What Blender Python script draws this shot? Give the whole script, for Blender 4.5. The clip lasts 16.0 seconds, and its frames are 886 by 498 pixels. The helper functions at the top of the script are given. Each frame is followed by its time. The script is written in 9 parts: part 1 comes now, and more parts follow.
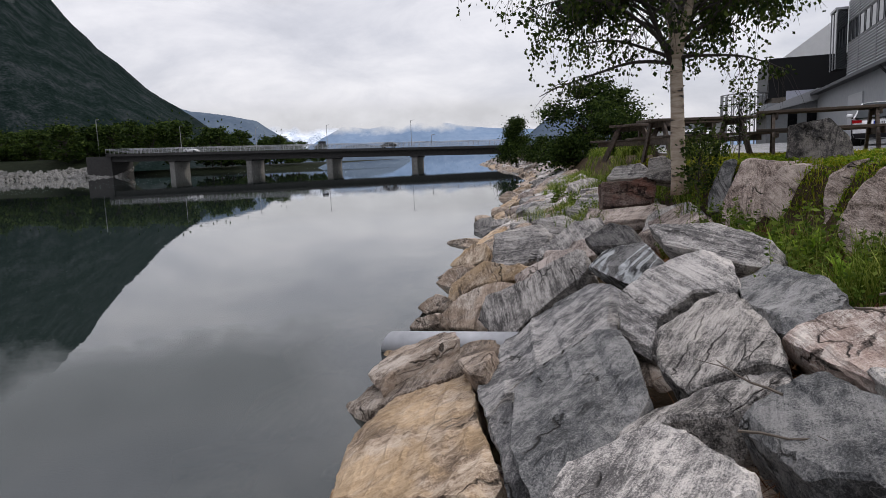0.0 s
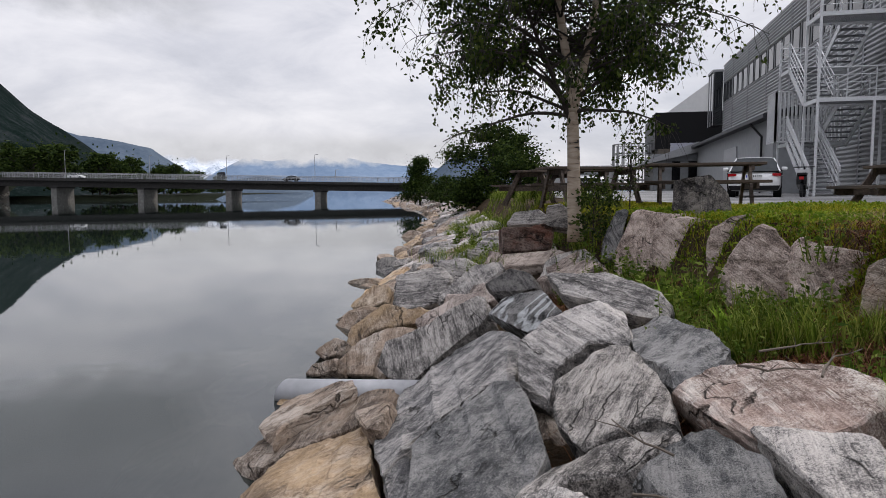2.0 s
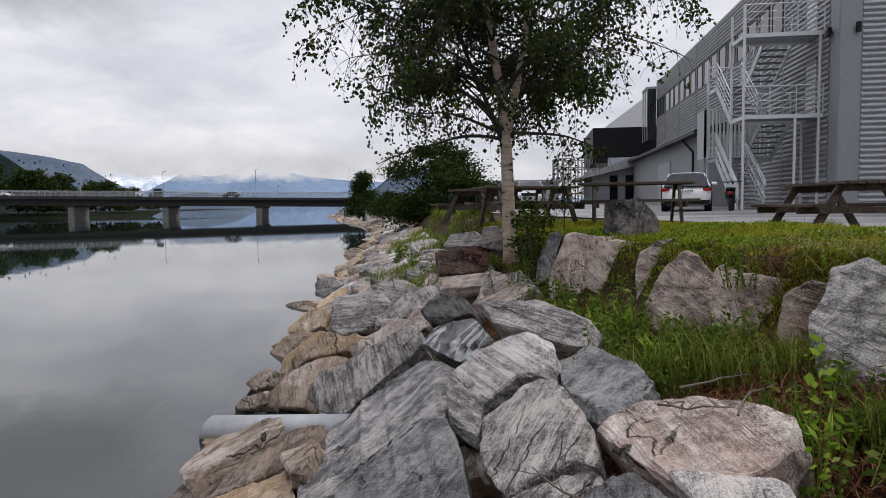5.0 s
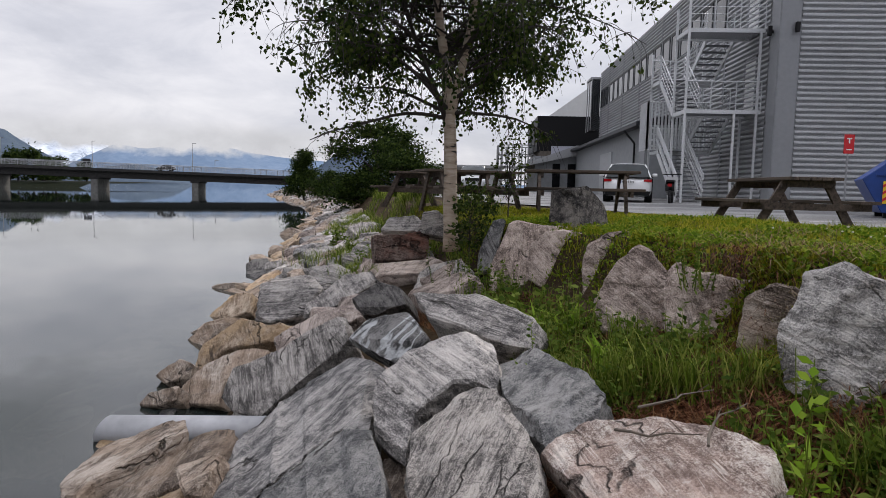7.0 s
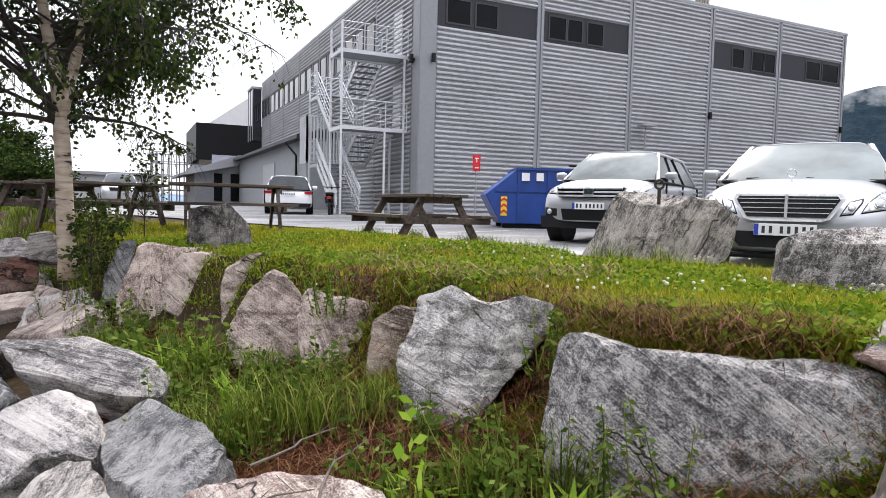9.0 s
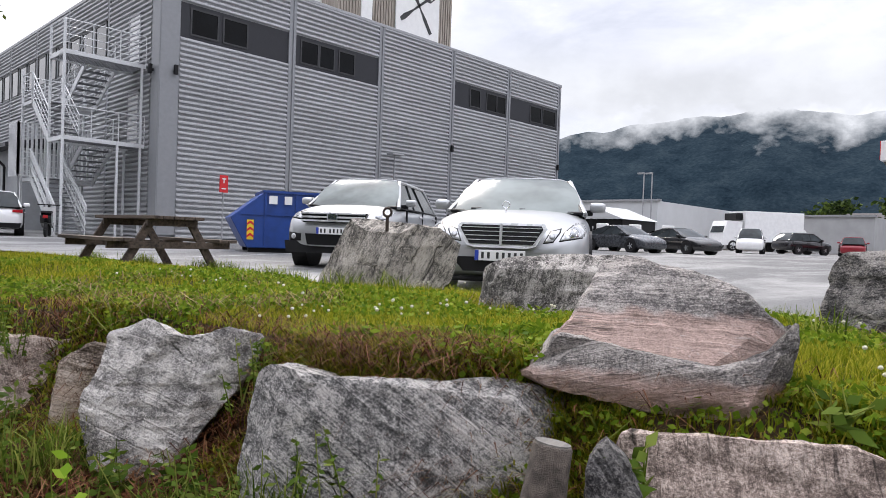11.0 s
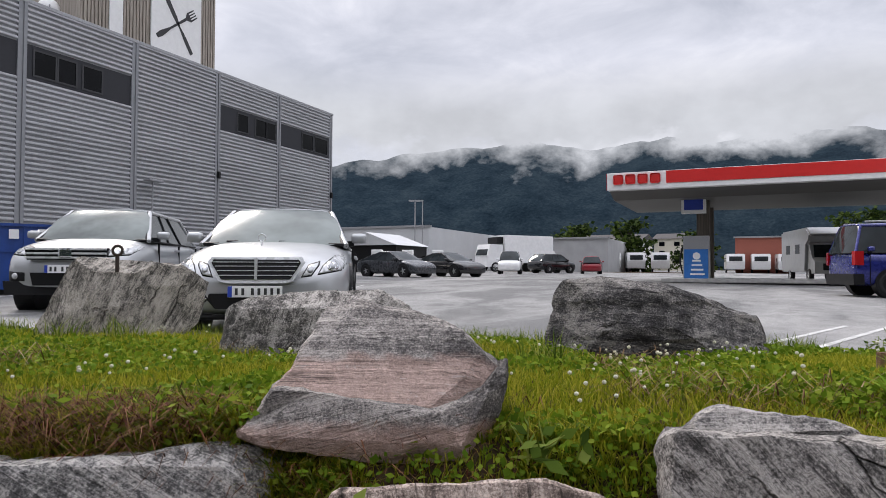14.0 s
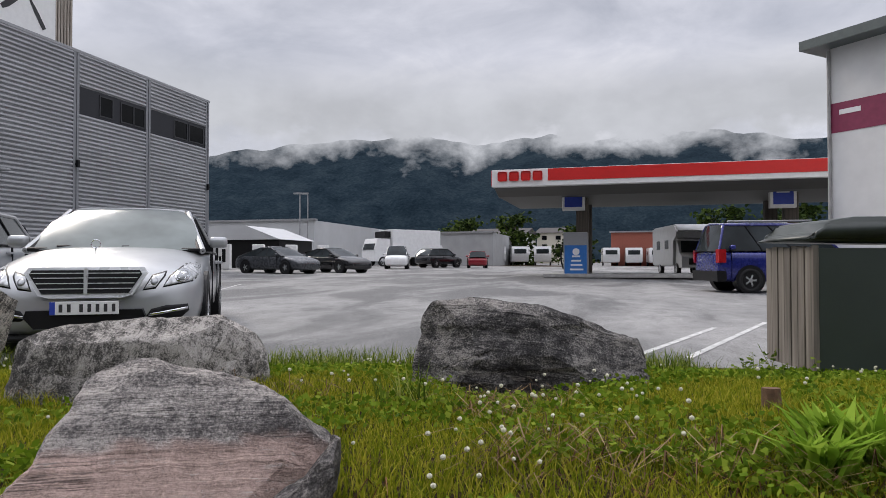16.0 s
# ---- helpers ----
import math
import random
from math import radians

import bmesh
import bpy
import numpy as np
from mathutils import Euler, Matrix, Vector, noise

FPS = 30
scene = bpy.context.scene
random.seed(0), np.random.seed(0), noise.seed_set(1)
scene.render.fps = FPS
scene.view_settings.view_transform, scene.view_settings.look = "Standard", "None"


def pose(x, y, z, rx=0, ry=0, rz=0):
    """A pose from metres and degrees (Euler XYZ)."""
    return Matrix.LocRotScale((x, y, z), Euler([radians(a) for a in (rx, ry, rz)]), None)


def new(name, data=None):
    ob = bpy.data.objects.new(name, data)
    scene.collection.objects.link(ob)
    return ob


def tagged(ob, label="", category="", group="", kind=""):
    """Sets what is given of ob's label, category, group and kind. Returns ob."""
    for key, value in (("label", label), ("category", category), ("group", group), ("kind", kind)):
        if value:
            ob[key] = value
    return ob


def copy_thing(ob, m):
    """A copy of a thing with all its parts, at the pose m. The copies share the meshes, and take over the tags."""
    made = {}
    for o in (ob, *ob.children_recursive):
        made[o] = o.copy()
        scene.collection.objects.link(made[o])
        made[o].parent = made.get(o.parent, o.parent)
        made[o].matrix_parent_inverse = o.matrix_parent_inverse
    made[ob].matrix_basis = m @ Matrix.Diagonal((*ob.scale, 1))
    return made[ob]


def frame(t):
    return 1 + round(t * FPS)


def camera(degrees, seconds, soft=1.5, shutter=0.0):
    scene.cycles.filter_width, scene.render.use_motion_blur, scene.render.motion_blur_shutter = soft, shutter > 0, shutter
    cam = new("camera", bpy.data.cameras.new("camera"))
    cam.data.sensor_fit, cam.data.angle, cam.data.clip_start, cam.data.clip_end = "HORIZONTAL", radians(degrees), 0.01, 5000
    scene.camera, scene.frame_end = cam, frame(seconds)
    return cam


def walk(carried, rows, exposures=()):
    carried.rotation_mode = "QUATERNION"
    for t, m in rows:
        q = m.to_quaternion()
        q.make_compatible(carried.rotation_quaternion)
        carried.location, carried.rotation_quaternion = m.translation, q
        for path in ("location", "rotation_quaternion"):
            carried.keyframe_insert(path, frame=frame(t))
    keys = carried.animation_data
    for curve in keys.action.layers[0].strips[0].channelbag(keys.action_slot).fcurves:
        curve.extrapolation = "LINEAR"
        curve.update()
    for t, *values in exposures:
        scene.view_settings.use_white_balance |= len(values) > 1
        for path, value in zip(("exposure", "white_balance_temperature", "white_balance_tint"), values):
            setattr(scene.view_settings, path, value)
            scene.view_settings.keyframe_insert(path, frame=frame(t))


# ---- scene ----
cam = camera(67.79, 16.0, 0.75)
PATH = [  # seconds, eye, turn
    (0, -0.001, 0.001, 1.821, 82.13, 2.18, 20.67),
    (0.5, -0.005, -0.029, 1.816, 81.58, 1.56, 19.84),
    (1, -0.005, -0.005, 1.825, 82.20, 0.75, 16.42),
    (1.5, -0.003, 0.053, 1.857, 83.72, 0.96, 13.31),
    (2, -0.010, 0.094, 1.887, 85.13, 0.22, 12.41),
    (2.5, -0.031, 0.119, 1.923, 85.36, 0.80, 13.80),
    (3, -0.012, 0.108, 1.956, 85.52, 1.43, 14.22),
    (3.5, 0.023, 0.132, 1.992, 85.93, 1.27, 11.40),
    (4, 0.058, 0.168, 2.004, 86.30, 0.79, 7.60),
    (6.5, 0.103, 0.469, 1.996, 86.17, 0.80, 7.65),
    (7, 0.093, 0.714, 1.997, 84.85, -1.30, 2.73),
    (7.5, 0.149, 0.890, 2.049, 85.81, -0.94, -4.56),
    (8, 0.255, 0.954, 2.066, 85.49, -1.36, -12.47),
    (8.5, 0.332, 0.973, 2.078, 86.24, -0.86, -20.84),
    (9, 0.376, 0.957, 2.079, 86.38, -1.35, -25.47),
    (9.5, 0.425, 0.927, 2.092, 87.09, -0.80, -30.13),
    (10, 0.472, 0.901, 2.096, 88.03, -1.28, -35.78),
    (12.5, 0.656, 0.811, 2.140, 89.87, -0.94, -56.90),
    (13, 0.683, 0.791, 2.159, 90.47, -0.15, -58.84),
    (13.5, 0.731, 0.767, 2.170, 91.25, 0.25, -61.64),
    (14, 0.761, 0.752, 2.171, 91.73, -0.16, -65.36),
    (14.5, 0.767, 0.756, 2.169, 91.90, -0.94, -67.38),
    (15, 0.888, 0.766, 2.162, 91.94, -0.10, -70.07),
    (15.5, 1.109, 0.765, 2.244, 92.56, 0.54, -72.36),
    (16, 1.302, 0.783, 2.324, 91.12, 0.09, -74.98),
]
walk(cam, [(t, pose(x, y, z, rx, ry, rz)) for t, x, y, z, rx, ry, rz in PATH],
     [(0, -0.12, 6600, 12), (4, -0.15, 6600, 12), (6.5, -0.15, 6600, 12), (7.5, 0.0, 6600, 12), (8.5, 0.72, 6600, 12), (9.5, 0.95, 6600, 12), (10.2, 0.82, 6600, 12), (12.5, 0.40, 6600, 12), (14.5, 0.13, 6600, 12), (16, -0.02, 6600, 12)])  # EXPO

# ---- world and light ----
world = bpy.data.worlds.new("overcast")
scene.world = world
world.use_nodes = True
wn, wl = world.node_tree.nodes, world.node_tree.links
wn.clear()


def wnode(kind, **kw):
    n = wn.new(kind)
    for k, v in kw.items():
        n.inputs[k].default_value = v
    return n


SUN_EL, SUN_AZ = radians(38), radians(-35)
sky = wn.new("ShaderNodeTexSky")
sky.sky_type, sky.sun_disc, sky.sun_elevation, sky.sun_rotation = "NISHITA", False, SUN_EL, SUN_AZ
sky_dim = wnode("ShaderNodeMix", Factor=1.0)
sky_dim.data_type, sky_dim.blend_type = "RGBA", "MULTIPLY"
sky_dim.inputs["B"].default_value = (0.10, 0.10, 0.10, 1)
wl.new(sky.outputs[0], sky_dim.inputs["A"])
coord = wn.new("ShaderNodeTexCoord")
squash = wn.new("ShaderNodeMapping")
squash.inputs["Scale"].default_value = (1.0, 1.0, 2.3)
wl.new(coord.outputs["Generated"], squash.inputs[0])
big = wnode("ShaderNodeTexNoise", Scale=1.7, Detail=7.0, Roughness=0.55, Distortion=0.35)
fine = wnode("ShaderNodeTexNoise", Scale=5.5, Detail=8.0, Roughness=0.6, Distortion=0.5)
wl.new(squash.outputs[0], big.inputs["Vector"])
wl.new(squash.outputs[0], fine.inputs["Vector"])
blend = wnode("ShaderNodeMix", Factor=0.35)
wl.new(big.outputs["Fac"], blend.inputs["A"])
wl.new(fine.outputs["Fac"], blend.inputs["B"])
ramp = wn.new("ShaderNodeValToRGB")
ramp.color_ramp.elements[0].position, ramp.color_ramp.elements[0].color = 0.35, (0.49, 0.52, 0.60, 1)
ramp.color_ramp.elements[1].position, ramp.color_ramp.elements[1].color = 0.62, (0.97, 0.98, 1.04, 1)
mid = ramp.color_ramp.elements.new(0.48)
mid.color = (0.69, 0.715, 0.80, 1)
wl.new(blend.outputs["Result"], ramp.inputs[0])
clouds = wnode("ShaderNodeMix", Factor=0.90)
clouds.data_type = "RGBA"
wl.new(sky_dim.outputs["Result"], clouds.inputs["A"])
wl.new(ramp.outputs[0], clouds.inputs["B"])
# an overcast sky is brightest overhead
axis = wn.new("ShaderNodeSeparateXYZ")
wl.new(coord.outputs["Generated"], axis.inputs[0])
zenith = wn.new("ShaderNodeMapRange")
zenith.interpolation_type = "SMOOTHSTEP"
zenith.inputs["From Min"].default_value, zenith.inputs["From Max"].default_value = 0.45, 1.0
zenith.inputs["To Min"].default_value, zenith.inputs["To Max"].default_value = 1.0, 3.0
wl.new(axis.outputs["Z"], zenith.inputs[0])
back = wnode("ShaderNodeBackground", Strength=1.0)
wl.new(clouds.outputs["Result"], back.inputs[0])
wl.new(zenith.outputs[0], back.inputs["Strength"])
wout = wn.new("ShaderNodeOutputWorld")
wl.new(back.outputs[0], wout.inputs[0])

sun = new("sun", bpy.data.lights.new("sun", "SUN"))
sun.data.energy, sun.data.angle, sun.data.color = 1.8, radians(16), (1.0, 0.93, 0.84)
sun.matrix_world = pose(0, 0, 60, 90 - 38, 0, -35 + 180)


# ---- materials ----
class Mat:
    """A small builder of node materials."""

    def __init__(self, name, rough=0.7, metal=0.0, spec=0.5):
        self.m = bpy.data.materials.new(name)
        self.m.use_nodes = True
        self.t = self.m.node_tree
        self.b = self.t.nodes["Principled BSDF"]
        self.b.inputs["Roughness"].default_value = rough
        self.b.inputs["Metallic"].default_value = metal
        self.b.inputs["Specular IOR Level"].default_value = spec
        self.co = None

    def n(self, kind, **kw):
        node = self.t.nodes.new(kind)
        for k, v in kw.items():
            node.inputs[k.replace("_", " ")].default_value = v
        return node

    def link(self, a, b):
        self.t.links.new(a, b)

    def coords(self, scale=(1, 1, 1), rot=(0, 0, 0), kind="Object"):
        c = self.n("ShaderNodeTexCoord")
        m = self.n("ShaderNodeMapping")
        m.inputs["Scale"].default_value, m.inputs["Rotation"].default_value = scale, rot
        self.link(c.outputs[kind], m.inputs[0])
        return m.outputs[0]

    def noise(self, vec, scale, detail=4.0, rough=0.55, dist=0.0):
        n = self.n("ShaderNodeTexNoise", Scale=scale, Detail=detail, Roughness=rough, Distortion=dist)
        if vec is not None:
            self.link(vec, n.inputs["Vector"])
        return n.outputs["Fac"]

    def ramp(self, fac, stops):
        r = self.n("ShaderNodeValToRGB")
        e = r.color_ramp.elements
        while len(e) < len(stops):
            e.new(0.5)
        for el, (p, c) in zip(e, stops):
            el.position, el.color = p, (*c, 1) if len(c) == 3 else c
        self.link(fac, r.inputs[0])
        return r.outputs[0]

    def mix(self, fac, a, b, mode="MIX"):
        m = self.n("ShaderNodeMix")
        m.data_type, m.blend_type = "RGBA", mode
        for key, v in (("Factor", fac), ("A", a), ("B", b)):
            sock = [s for s in m.inputs if s.name == key and (s.type == "VALUE" if key == "Factor" else s.type == "RGBA")][0]
            if hasattr(v, "links"):
                self.link(v, sock)
            elif key == "Factor":
                sock.default_value = v
            else:
                sock.default_value = (*v, 1)
        return [s for s in m.outputs if s.type == "RGBA"][0]

    def color(self, sock):
        if hasattr(sock, "links"):
            self.link(sock, self.b.inputs["Base Color"])
        else:
            self.b.inputs["Base Color"].default_value = (*sock, 1)
        return self

    def bump(self, fac, strength=0.4, dist=0.02):
        b = self.n("ShaderNodeBump", Strength=strength, Distance=dist)
        self.link(fac, b.inputs["Height"])
        self.link(b.outputs[0], self.b.inputs["Normal"])
        return self

    def rough(self, fac, lo, hi):
        r = self.n("ShaderNodeMapRange")
        r.inputs["To Min"].default_value, r.inputs["To Max"].default_value = lo, hi
        self.link(fac, r.inputs[0])
        self.link(r.outputs[0], self.b.inputs["Roughness"])
        return self


def plain(name, col, rough=0.6, metal=0.0, var=0.12, scale=6.0, bump=0.0, spec=0.5):
    """Paint, metal or plastic with slight unevenness."""
    k = Mat(name, rough, metal, spec)
    v = k.coords()
    f = k.noise(v, scale, 5.0)
    lo, hi = [tuple(max(0.0, c * s) for c in col) for s in (1 - var, 1 + var)]
    k.color(k.ramp(f, [(0.3, lo), (0.7, hi)]))
    k.rough(f, max(0.02, rough - 0.06), min(1.0, rough + 0.06))
    if bump:
        k.bump(k.noise(v, scale * 8, 4.0), bump, 0.01)
    return k.m


# ---- meshes ----
def mesh_of(name, bm, mat, smooth=False):
    me = bpy.data.meshes.new(name)
    bmesh.ops.recalc_face_normals(bm, faces=bm.faces)
    for f in bm.faces:
        f.smooth = smooth
    bm.to_mesh(me)
    bm.free()
    for m in mat if isinstance(mat, (list, tuple)) else [mat]:
        me.materials.append(m)
    return me


class Soup:
    """Loose corners and faces, for parts of very many small pieces."""

    def __init__(self):
        self.v, self.f = [], []

    def rod(self, a, b, r0, r1, seg):
        d = b - a
        q = d.to_track_quat("Z", "Y").to_matrix()
        u, w = q.col[0], q.col[1]
        n = len(self.v)
        for c, r in ((a, r0), (b, r1)):
            for i in range(seg):
                t = 6.28318 * i / seg
                self.v.append(c + u * (r * math.cos(t)) + w * (r * math.sin(t)))
        self.f += [(n + i, n + (i + 1) % seg, n + seg + (i + 1) % seg, n + seg + i) for i in range(seg)]
        self.f += [tuple(range(n + seg - 1, n - 1, -1)), tuple(range(n + seg, n + 2 * seg))]

    def ball(self, m):
        n = len(self.v)
        rows = ((-0.92, 0.38), (-0.5, 0.87), (0.0, 1.0), (0.5, 0.87), (0.92, 0.38))
        for z, r in rows:
            self.v += [m @ Vector((r * math.cos(6.28318 * i / 7 + 2 * z), r * math.sin(6.28318 * i / 7 + 2 * z), z)) for i in range(7)]
        for k in range(0, 28, 7):
            self.f += [(n + k + i, n + k + (i + 1) % 7, n + k + 7 + (i + 1) % 7, n + k + 7 + i) for i in range(7)]
        self.f += [tuple(n + i for i in range(6, -1, -1)), tuple(n + 28 + i for i in range(7))]


def part(name, bm, mat, parent=None, label="", smooth=False, m=None):
    if isinstance(bm, Soup):
        me = bpy.data.meshes.new(name)
        me.from_pydata(bm.v, [], bm.f)
        me.materials.append(mat)
        if smooth:
            me.shade_smooth()
        ob = new(name, me)
    else:
        ob = new(name, mesh_of(name, bm, mat, smooth))
    if parent is not None:
        ob.parent = parent
    if m is not None:
        ob.matrix_basis = m
    if label:
        ob["label"] = label
    return ob


def thing(name, m, label, category, group="", kind=""):
    return tagged(place(new(name), m), label, category, group, kind)


def place(ob, m):
    ob.matrix_basis = m
    return ob


def box(bm, lo, hi, bevel=0.0, m=None):
    """An axis-aligned box between two corners, turned by m."""
    v = bmesh.ops.create_cube(bm, size=1)["verts"]
    c, s = [(a + b) / 2 for a, b in zip(lo, hi)], [abs(b - a) for a, b in zip(lo, hi)]
    bmesh.ops.scale(bm, vec=s, verts=v)
    bmesh.ops.translate(bm, vec=c, verts=v)
    if bevel:
        e = list({e for x in v for e in x.link_edges})
        r = bmesh.ops.bevel(bm, geom=e, offset=bevel, segments=2, affect="EDGES", profile=0.6)
        v = list({x for f in r["faces"] for x in f.verts} | {x for x in v if x.is_valid})
    if m is not None:
        bmesh.ops.transform(bm, matrix=m, verts=v)
    return v


def rod(bm, a, b, r0, r1=None, seg=10, cap=True):
    """A round bar from a to b."""
    a, b = Vector(a), Vector(b)
    if isinstance(bm, Soup):
        return bm.rod(a, b, r0, r0 if r1 is None else r1, seg)
    d = b - a
    m = Matrix.Translation((a + b) / 2) @ d.to_track_quat("Z", "Y").to_matrix().to_4x4()
    return bmesh.ops.create_cone(bm, cap_ends=cap, segments=seg, radius1=r0, radius2=r0 if r1 is None else r1, depth=d.length, matrix=m)["verts"]


def prism(bm, outline, lo, hi, axes="xyz"):
    """A polygon in the first two axes, drawn out along the third."""
    order = ["xyz".index(a) for a in axes]

    def at(p, h):
        v = [0, 0, 0]
        v[order[0]], v[order[1]], v[order[2]] = p[0], p[1], h
        return bm.verts.new(v)

    a, b = [at(p, lo) for p in outline], [at(p, hi) for p in outline]
    n = len(a)
    fs = [bm.faces.new(a[::-1]), bm.faces.new(b)] + [bm.faces.new((a[i], a[(i + 1) % n], b[(i + 1) % n], b[i])) for i in range(n)]
    return a + b, fs


def grid(fn, us, vs):
    """A sheet: fn(u, v) gives the place."""
    bm = bmesh.new()
    rows = [[bm.verts.new(fn(u, v)) for v in vs] for u in us]
    for r0, r1 in zip(rows, rows[1:]):
        for i in range(len(vs) - 1):
            bm.faces.new((r0[i], r1[i], r1[i + 1], r0[i + 1]))
    return bm


def lerp(x, pts):
    """Straight lines through pts."""
    if x <= pts[0][0]:
        return pts[0][1]
    for (x0, y0), (x1, y1) in zip(pts, pts[1:]):
        if x <= x1:
            return y0 + (y1 - y0) * (x - x0) / (x1 - x0)
    return pts[-1][1]


def smooth01(x):
    x = min(1.0, max(0.0, x))
    return x * x * (3 - 2 * x)


# ---- the lie of the land ----
SHORE = [(-30, 4.5), (0, -1.4), (3, -2.05), (7.2, -3.05), (15.3, -5.1), (30, -8.0), (48, -11.6), (63, -15.5), (80, -21), (105, -31), (140, -44), (172, -54)]
CREST = [(-30, 10.0), (-6, 4.2), (0, 2.55), (2.3, 2.0), (3.7, 1.65), (5, 1.1), (6.4, 0.8), (8, 0.1), (12, -1.0), (20, -3.0), (48, -8.6), (63, -12), (105, -27), (140, -39), (172, -48)]
KERB = [(-30, 15.0), (0, 7.1), (3, 6.4), (4.6, 5.6), (8, 5.3), (12, 4.9), (15, 4.0), (25, -0.5), (60, -9), (105, -24), (140, -36), (172, -44)]


def lot_z(x, y):
    return 1.5 + 0.004 * (min(x, 80) - 6) + 0.009 * (min(y, 60) - 8)


def ground_z(x, y):
    """Height of the soil: bed, bank under the rubble, step up to the lawn, lawn and yard."""
    s, c, k = lerp(y, SHORE), lerp(y, CREST), lerp(y, KERB)
    if x < s:
        return -0.35 + max(-4.0, (x - s) * 0.42)
    near = max(0.0, 1 - ((y - 2.75) / 0.65) ** 2)
    foot = c + 0.12 - 0.08 * near
    bank = 0.37 * (x - s) - 0.3
    top = 1.58 + 0.02 * math.sin(2.1 * x + y) + 0.015 * math.sin(3.3 * y)
    if x < foot:
        return bank
    low = 0.37 * (foot - s) - 0.3
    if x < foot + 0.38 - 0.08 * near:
        return low + (top - low) * smooth01((x - foot) / (0.38 - 0.08 * near))
    if x < k:
        f = (x - c) / max(0.3, k - c)
        return top + 0.10 * math.sin(math.pi * min(1, f * 1.15)) * (1 if y < 9 else 0.4) + (lot_z(x, y) - 0.02 - top) * smooth01((f - 0.55) / 0.45)
    return lot_z(x, y) - 0.02



# ---- materials of the place ----
def foliage_ground(name, a, b, c):
    k = Mat(name, 0.95, spec=0.08)
    v = k.coords()
    f = k.mix(0.4, k.noise(v, 0.9, 6.0), k.noise(v, 9.0, 6.0))
    k.color(k.ramp(f, [(0.35, a), (0.5, b), (0.65, c)]))
    return k.bump(k.noise(v, 30, 5.0), 0.8, 0.03).m


SOIL = foliage_ground("soil", (0.016, 0.011, 0.007), (0.042, 0.028, 0.016), (0.075, 0.055, 0.03))


def asphalt():
    k = Mat("worn_asphalt", 0.8, spec=0.3)
    v = k.coords()
    broad = k.noise(k.coords((1, 2.6, 1)), 0.16, 7.0, 0.6, 0.6)
    fine = k.noise(v, 60, 3.0)
    base = k.ramp(broad, [(0.42, (0.05, 0.05, 0.05)), (0.465, (0.105, 0.105, 0.103)), (0.515, (0.20, 0.198, 0.193)), (0.64, (0.285, 0.28, 0.272))])
    worn = k.noise(k.coords((1, 1.8, 1)), 1.3, 8.0, 0.7, 0.5)
    base = k.mix(1.0, base, k.ramp(worn, [(0.36, (0.62, 0.62, 0.62)), (0.50, (0.95, 0.95, 0.95)), (0.66, (1.2, 1.2, 1.2))]), "MULTIPLY")
    k.color(k.mix(0.35, base, k.ramp(fine, [(0.38, (0.06, 0.06, 0.06)), (0.62, (0.38, 0.38, 0.38))])))
    k.rough(broad, 0.5, 0.9)
    return k.bump(fine, 0.3, 0.006).m


ASPHALT = asphalt()


def water_mat():
    k = Mat("calm_water", 0.0)
    k.color((0.022, 0.032, 0.030))
    k.b.inputs["IOR"].default_value = 1.7
    k.b.inputs["Transmission Weight"].default_value = 0.4
    v = k.coords((0.5, 1.0, 1))
    k.bump(k.mix(0.5, k.noise(v, 0.22, 3.0), k.noise(v, 2.2, 3.0)), 0.014, 0.12)
    return k.m


WATER = water_mat()


def mountain_mat(name, dark, mid, light, scale=0.012):
    k = Mat(name, 1.0, spec=0.0)
    v = k.coords((1, 1, 0.9))
    f = k.mix(0.5, k.noise(v, scale, 8.0, 0.62, 0.4), k.noise(v, scale * 9, 8.0, 0.65))
    k.color(k.ramp(f, [(0.36, dark), (0.5, mid), (0.66, light)]))
    return k.m


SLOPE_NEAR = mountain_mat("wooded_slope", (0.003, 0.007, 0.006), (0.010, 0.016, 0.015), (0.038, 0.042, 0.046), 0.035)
# forest colour shifted to blue for the haze of distance
SLOPE_RIGHT = mountain_mat("haze_tinted_forest_slope", (0.008, 0.014, 0.020), (0.016, 0.026, 0.035), (0.030, 0.044, 0.053))
# aerial haze painted in as blue: far range, nearer hills, rock under snow
SLOPE_FAR = mountain_mat("haze_blue_slope", (0.13, 0.19, 0.28), (0.17, 0.235, 0.33), (0.22, 0.285, 0.38), 0.004)
SLOPE_MID = mountain_mat("haze_grey_slope", (0.06, 0.085, 0.12), (0.08, 0.105, 0.14), (0.11, 0.14, 0.17), 0.006)
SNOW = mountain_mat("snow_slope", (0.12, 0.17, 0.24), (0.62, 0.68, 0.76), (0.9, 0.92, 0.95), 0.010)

# ---- setting: land, water, yard ----
def ring(lo, hi, n, power=1.0):
    return [lo + (hi - lo) * (i / n) ** power for i in range(n + 1)]


XS = sorted(set([round(-60 + 2.5 * i, 3) for i in range(20)] + [round(-10 + 0.25 * i, 3) for i in range(80)] + [round(-0.5 + 0.08 * i, 3) for i in range(70)] + ring(10, 900, 26, 2.2)))
YS = sorted(set([-400, -150, -60, -30, -15] + [round(-8 + 0.25 * i, 3) for i in range(80)] + [round(0.0 + 0.15 * i, 3) for i in range(52)] + ring(12, 172, 54, 1.5)))
bm = grid(lambda u, v: (u, v, ground_z(u, v)), XS, YS)
ground = tagged(part("ground", bm, SOIL, smooth=True), "brown soil of the bank and yard under rubble and grass", "ground", kind="structure")

